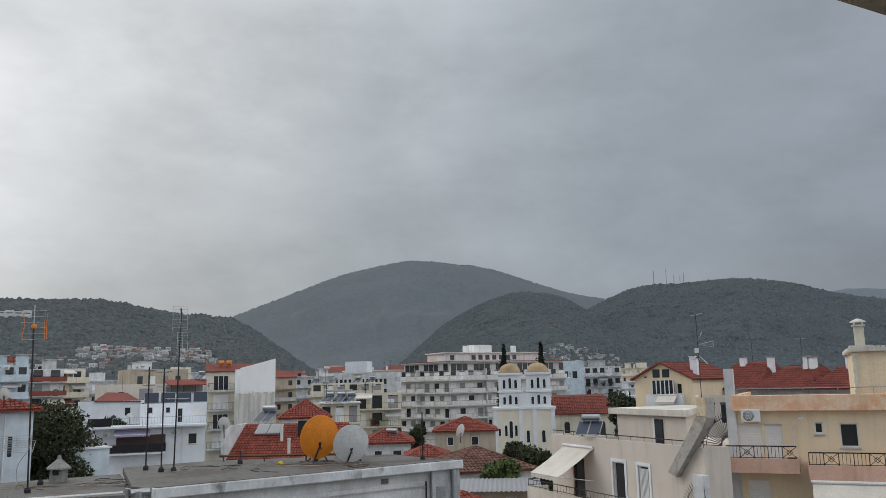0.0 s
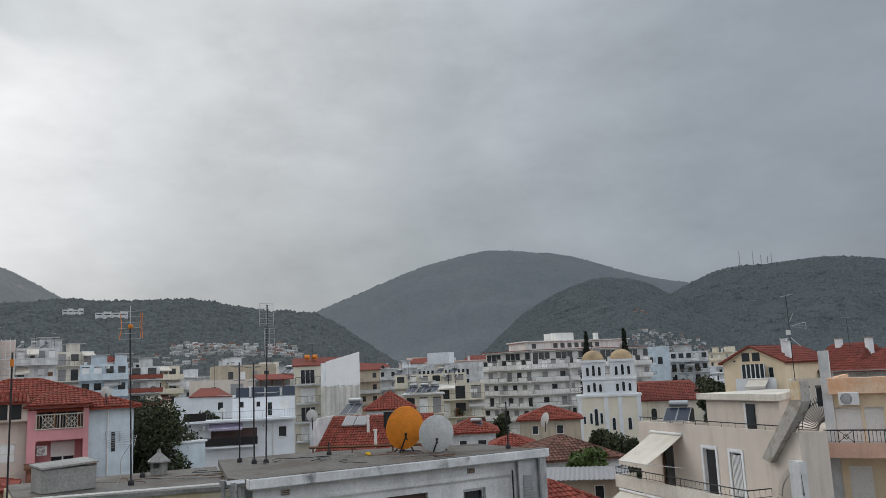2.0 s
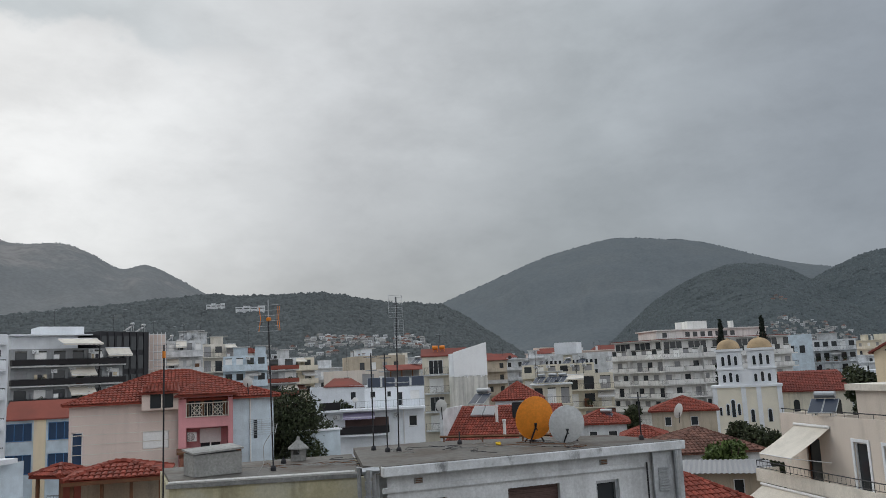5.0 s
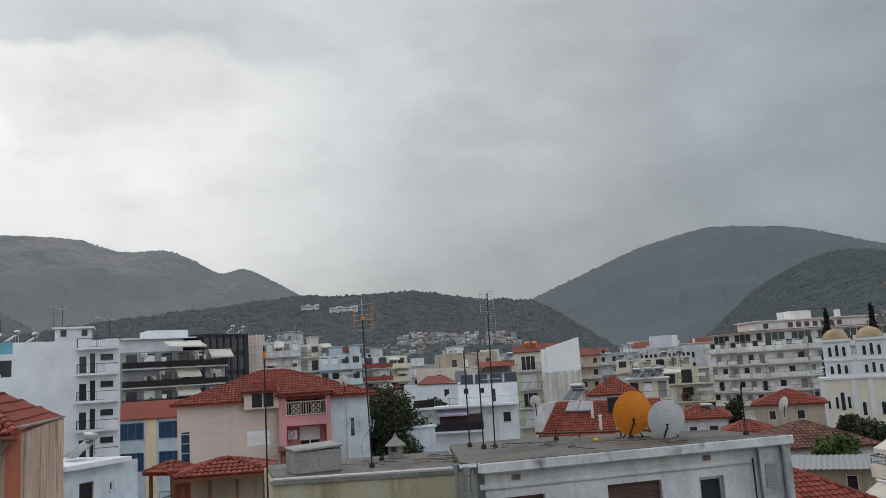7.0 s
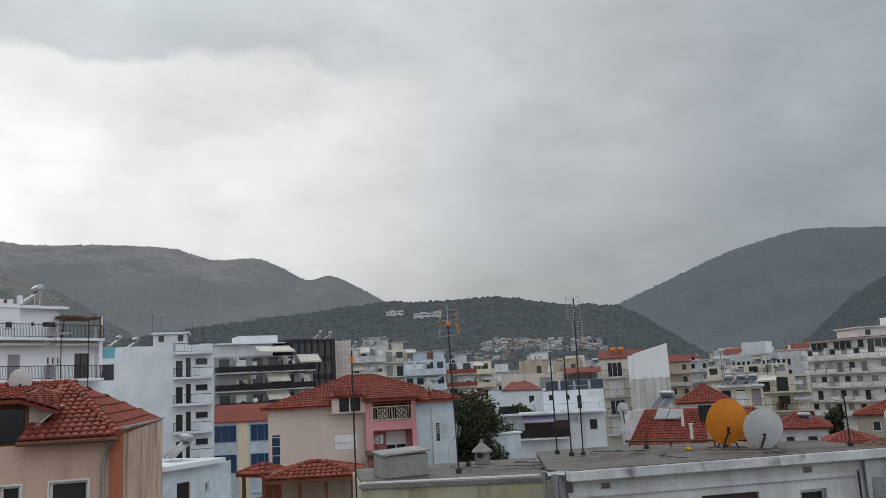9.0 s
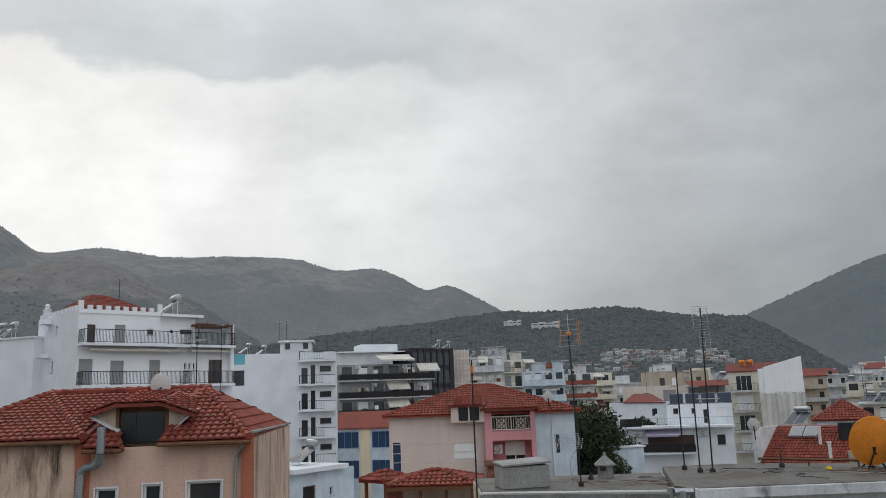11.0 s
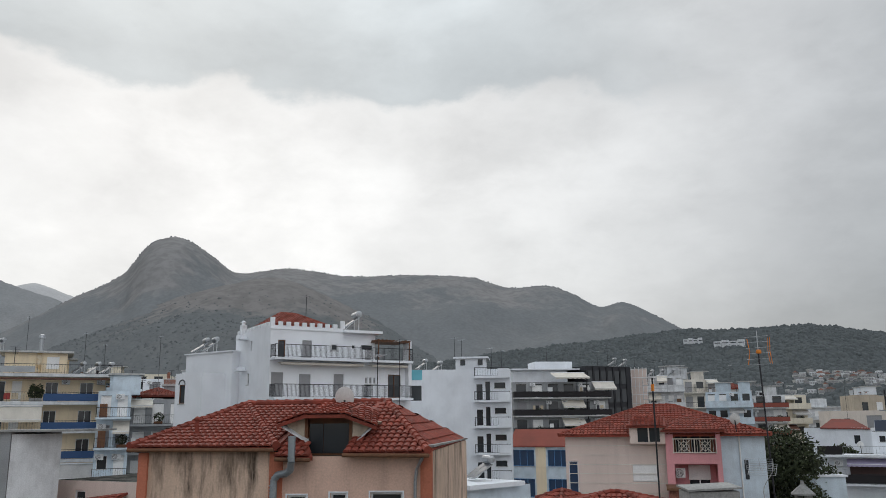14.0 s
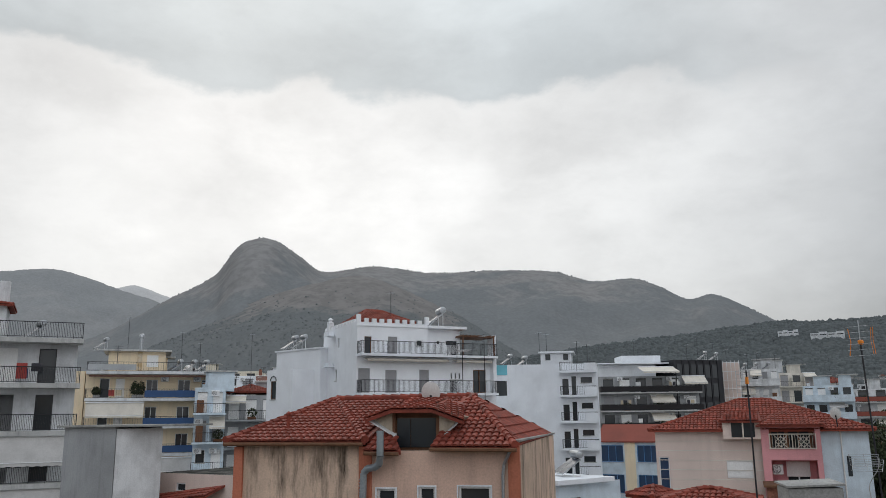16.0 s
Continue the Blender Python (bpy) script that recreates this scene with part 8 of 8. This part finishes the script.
# mast of grids on the dish roof
a, h = roof_mast(18.14, 18.2, 13.30, 16.72, "tall dark mast with grid aerials", 0.06)
grid_aerial(a, pose(0.06, -0.06, h - 0.22, 0, 0, 20), 0.3, 0.5, 9, GREYMETAL)
grid_aerial(a, pose(0.12, -0.05, h - 0.75, 0, 0, 35), 0.22, 0.45, 8, GREYMETAL)
yagi(a, pose(0.04, 0, 1.5, 0, 0, 75), 0.5, 5, 0.08, GREYMETAL)
for az, d, t in ((19.87, 18.9, 15.5), (18.92, 18.3, 15.46)):
    a, h = roof_mast(az, d, 13.3, t, "dark thin aerial mast on the flat roof")
    yagi(a, pose(0, 0, h - 0.1, 0, 0, 60), 0.3, 4, 0.1, DARKMETAL)
    yagi(a, pose(0, 0, h - 0.4, 0, 0, 110), 0.25, 4, 0.07, DARKMETAL)
a, h = roof_mast(1.5, 18.75, 13.3, 14.35, "short bent aerial pole at the roof corner")
yagi(a, pose(0, 0, h - 0.12, 0, 0, 80), 0.4, 3, 0.06, DARKMETAL)
for az, d, t in ((13.9, 19.3, 13.6), (26.0, 18.6, 13.3)):
    roof_mast(az, d, 13.16 if az > 20 else 13.3, t, "short iron stub on the flat roof")
# slim pole with an orange log aerial
a, h = roof_mast(33.75, 16.4, -0.2, 15.75, "slim tall pole with an orange comb aerial")
boxpart("orange_housing", (-0.022, 0.022, -0.022, 0.022, h - 0.25, h - 0.12), ORANGE_PLASTIC, a)
grid_aerial(a, pose(0, 0.08, h - 0.2, 0, 0, 10), 0.5, 0.4, 6, GREYMETAL)
a, h = roof_mast(-17.6, 37.0, 13.5, 17.75, "thin mast with a white panel aerial")
h += 0.4
boxpart("panel", (-0.17, 0.0, -0.12, -0.05, h - 2.1, h - 1.9), PLASTIC_WHITE, a)
bm = bmesh.new()
for k in range(3):
    rod(bm, (0.05, 0, h - 1.75), (0.65, -0.1, h - 1.88 + 0.14 * k), 0.02, 4)
rod(bm, (0.65, -0.1, h - 1.88), (0.65, -0.1, h - 1.6), 0.015, 4)
rod(bm, (0, 0, h - 2.2), (0.35, -0.1, h - 2.6), 0.02, 4)
rod(bm, (0, 0, h - 1.6), (0.2, -0.1, h - 1.2), 0.02, 4)
rod(bm, (-0.25, 0, h - 0.5), (0.3, 0, h - 0.38), 0.02, 4)
part("comb", bm, GREYMETAL, a)
# thin aerials on the blocks behind
for az, d, z0, z1 in ((36.9, 134, 23.3, 26.0), (36.2, 134, 23.2, 27.0), (35.2, 135, 23.2, 26.2), (40.4, 130, 24.2, 26.6), (34.4, 142, 23.2, 25.6), (33.1, 146, 22.0, 25.0), (32.5, 146, 22, 25.2), (31.4, 146, 21.8, 24.8), (28.2, 172, 20.9, 25.5),
                      (46.9, 86, 21.3, 23.8), (46.4, 86, 21.0, 23.6), (44.3, 85, 20.0, 22.6), (43.6, 85, 20.0, 22.3), (57.4, 66, 22.4, 25.2), (50.8, 60, -0.2, 21.0), (71.6, 97, 22, 25), (75.0, 97, 22.6, 26.5), (70.4, 97, 20.3, 23.8), (67.0, 93, 18.5, 24.5),
                      (52.4, 30, 15.4, 17.5), (-2.6, 200, 22, 25.5), (14.9, 116, 17.8, 20.5), (21.5, 130, -0.2, 19.5), (-24.0, 85, 16, 18.6), (-21.0, 88, 16, 19.0)):
    a, h = roof_mast(az, d, z0, z1, "thin television aerial on a roof")
    yagi(a, pose(0, 0, h - 0.15, 0, 0, 70), 0.9, 6, 0.3, GREYMETAL)


# ---- solar water heaters ----
def solar_heater():
    s = thing("solar_water_heater", pose(0, 0, -50), "solar water heater with a shiny tank above dark panels", "solar heater", "solar heaters")
    for k in range(2):
        m = pose(-1.02 + 1.04 * k, -0.9, 0.2, 34, 0, 0)
        p = boxpart("collector", (0, 1.0, 0, 1.75, 0, 0.08), GREYMETAL, s, m=m)
        boxpart("collector_glass", (0.04, 0.96, 0.04, 1.71, 0.083, 0.09), SOLAR, p, m=m)
    bm = bmesh.new()
    rod(bm, (-0.75, 0.55, 1.55), (0.75, 0.55, 1.55), 0.27, 14)
    for x in (-0.75, 0.75):
        rod(bm, (x, 0.55, 1.55), (x * 1.06, 0.55, 1.55), 0.24, 14, 0.12)
    part("tank", bm, GREYMETAL, s, "shiny horizontal tank")
    bm = bmesh.new()
    for x in (-0.7, 0.7):
        rod(bm, (x, 0.55, 0), (x, 0.55, 1.3), 0.03, 5)
        rod(bm, (x, -0.85, 0), (x, 0.55, 1.3), 0.025, 5)
        rod(bm, (x, -0.85, 0), (x, 0.55, 0.02), 0.025, 5)
    part("frame", bm, WHITEMETAL, s)
    return s


HEATER = solar_heater()
spots = [(54.3, 67, 22.16, 30), (63.8, 72, 20.87, 40), (64.4, 73, 20.87, 20), (76.6, 98, 22.8, 60), (71.9, 96, 20.3, 40), (71.0, 96, 20.3, 40), (70.2, 96, 20.3, 60), (80.6, 59, 20.1, 80), (48.2, 88, 20.0, 40), (49.2, 102, 21.3, 40), (35.9, 134, 23.4, 30), (35.2, 136, 23.3, 30),
         (33.4, 147, 22.1, 25), (32.7, 147, 22.1, 25), (32.0, 147, 22.1, 25), (16.6, 130, 16.3, 0), (12.2, 66, 12.15, 0), (8.0, 113, 12.7, 0), (7.2, 113, 12.7, 0), (6.5, 113, 12.7, 0), (3.75, 83.5, 9.15, 0), (8.9, 167, 15.3, 0), (7.6, 167, 15.3, 10), (6.0, 167, 15.3, 0), (5.0, 167, 15.3, 0),
         (-10.1, 43, 12.1, 0), (-3.2, 200, 22.0, 0), (45.2, 48.5, 11.6, 0)]
for i, (az, d, z, turn) in enumerate(spots):
    x, y = at(az, d)
    if i == 0:
        HEATER.matrix_world = pose(x, y, z, 0, 0, az - 75 if turn else -25)
    else:
        size = 0.62 if az < -9 and d < 60 else 0.78
        copy_thing(HEATER, pose(x, y, z, 0, 0, az - 75 if turn else -25) @ Matrix.Scale(size, 4))


# ---- clutter on the flat roof ----
def tank_box():
    p0, p1 = at(31.85, 17.0), at(28.75, 17.3)
    w = (p1 - p0).length
    t = thing("concrete_tank", frame_of(p0, p1), "grey concrete tank box with a metal lid", "tank")
    boxpart("body", (0, w, 0, 0.7, 13.164, 13.6), CONCRETE, t, bevel=0.01)
    roof_plate("lid", [(-0.03, -0.04, 13.64), (w + 0.03, -0.04, 13.68), (w + 0.03, 0.74, 13.72), (-0.03, 0.74, 13.68)], 0.035, CONCRETE, t)
    c = thing("chimney_pot", pose(*at(25.0, 19.0), 13.1), "small stone chimney with a gabled cap", "chimney")
    boxpart("shaft", (-0.13, 0.13, -0.13, 0.13, 0, 0.2), CONCRETE, c)
    for x in (-0.13, 0.07):
        boxpart("post", (x, x + 0.06, -0.13, 0.13, 0.203, 0.32), CONCRETE, c)
    bm = bmesh.new()
    lathe(bm, [(0.26, 0.32), (0.26, 0.35), (0.05, 0.52), (0.03, 0.6)], (0, 0, 0), 6)
    part("cap", bm, CONCRETE, c)
    bag = thing("yellow_bag", pose(*at(11.2, 18.7), 13.3), "crumpled yellow plastic bag on the roof", "bag")
    bm = bmesh.new()
    bmesh.ops.create_icosphere(bm, subdivisions=2, radius=0.07)
    for v in bm.verts:
        v.co *= 1 + 0.5 * noise.noise(v.co * 20)
        v.co.z = v.co.z * 0.6 + 0.03
    part("bag", bm, YELLOWBAG, bag)
    # cables strewn over the deck
    rnd = random.Random(5)
    for k in range(26):
        bm = bmesh.new()
        az, d = 4 + 24 * rnd.random(), 17.6 + 1.2 * rnd.random()
        if az > 19:
            d = 17.2 + 1.2 * rnd.random()
        z = 13.325 if az < 19 else 13.19
        p = Vector((*at(az, d), z))
        a = rnd.random() * 6.28
        last = None
        for j in range(10):
            side = Vector((-math.sin(a), math.cos(a), 0)) * 0.007
            up = Vector((0, 0, 0.007))
            ring = [bm.verts.new(p + o) for o in (side, up, -side, -up)]
            if last:
                for i in range(4):
                    bm.faces.new((last[i], last[(i + 1) % 4], ring[(i + 1) % 4], ring[i]))
            last = ring
            a += rnd.gauss(0, 0.5)
            p = p + Vector((0.22 * math.cos(a), 0.1 * math.sin(a), 0))
            p.z = z + 0.03 * rnd.random()
        tagged(part("loose_cable", bm, (CONCRETE, DARKMETAL, RUST)[k % 3]), "loose cable lying on the flat roof", "cable", "roof cables")


tank_box()


# ---- roof tiles, laid last ----
def tile_shape(width, length):
    """One half-round tile: foot end at y 0, raised over the one below."""
    n, r = 5, width * 0.5
    verts = []
    for y, k, lift in ((0.0, 1.0, 0.035), (length * 1.08, 0.82, 0.0)):
        verts += [(r * k * math.cos(math.pi * i / n), y, lift + 0.62 * r * k * math.sin(math.pi * i / n)) for i in range(n + 1)]
    faces = [(i, i + 1, i + n + 2, i + n + 1) for i in range(n)] + [tuple(range(n, -1, -1))]
    return verts, faces


def lay_tiles():
    singles = 300
    shared = {}
    for plate, a, b, c, d, width, length, single, material in TILED:
        e = (b - a).normalized()
        g = (d - a) - e * (d - a).dot(e)
        rise = g.length
        g.normalize()
        up = e.cross(g).normalized()
        if up.z < 0:
            up = -up
        turn = Matrix((e, g, up)).transposed()
        verts, faces = tile_shape(width, length)
        vs = [Vector(v) for v in verts]
        al, ar = (d - a).dot(e), (c - a).dot(e)
        span = (b - a).length
        all_v, all_f = [], []
        rows = int(rise / length)
        for j in range(rows):
            y = j * length
            t = (y + length * 0.5) / rise
            lo, hi = al * t, span + (ar - span) * t
            for k in range(int(lo / width), int(hi / width) + 1):
                x = (k + 0.5) * width
                if not lo + width * 0.3 < x < hi - width * 0.3:
                    continue
                jx = 0.012 * noise.noise((k * 1.7, j * 2.3, 0.5))
                o = a + e * (x + jx) + g * (y - 0.04) + up * 0.012
                if single and singles > 0:
                    singles -= 1
                    key = (width, length)
                    if key not in shared:
                        mesh = bpy.data.meshes.new("tile")
                        mesh.from_pydata(verts, [], faces)
                        mesh.materials.append(material)
                        shared[key] = mesh
                    ob = new("tile", shared[key])
                    ob.parent = plate
                    ob.matrix_local = Matrix.Translation(o) @ turn.to_4x4()
                else:
                    i = len(all_v)
                    all_v += [o + turn @ v for v in vs]
                    all_f += [tuple(q + i for q in f) for f in faces]
        if all_v:
            mesh = bpy.data.meshes.new("tiles")
            mesh.from_pydata(all_v, [], all_f)
            mesh.materials.append(material)
            ob = new("tiles", mesh)
            ob.parent = plate
            tagged(ob, kind="stuff")


lay_tiles()
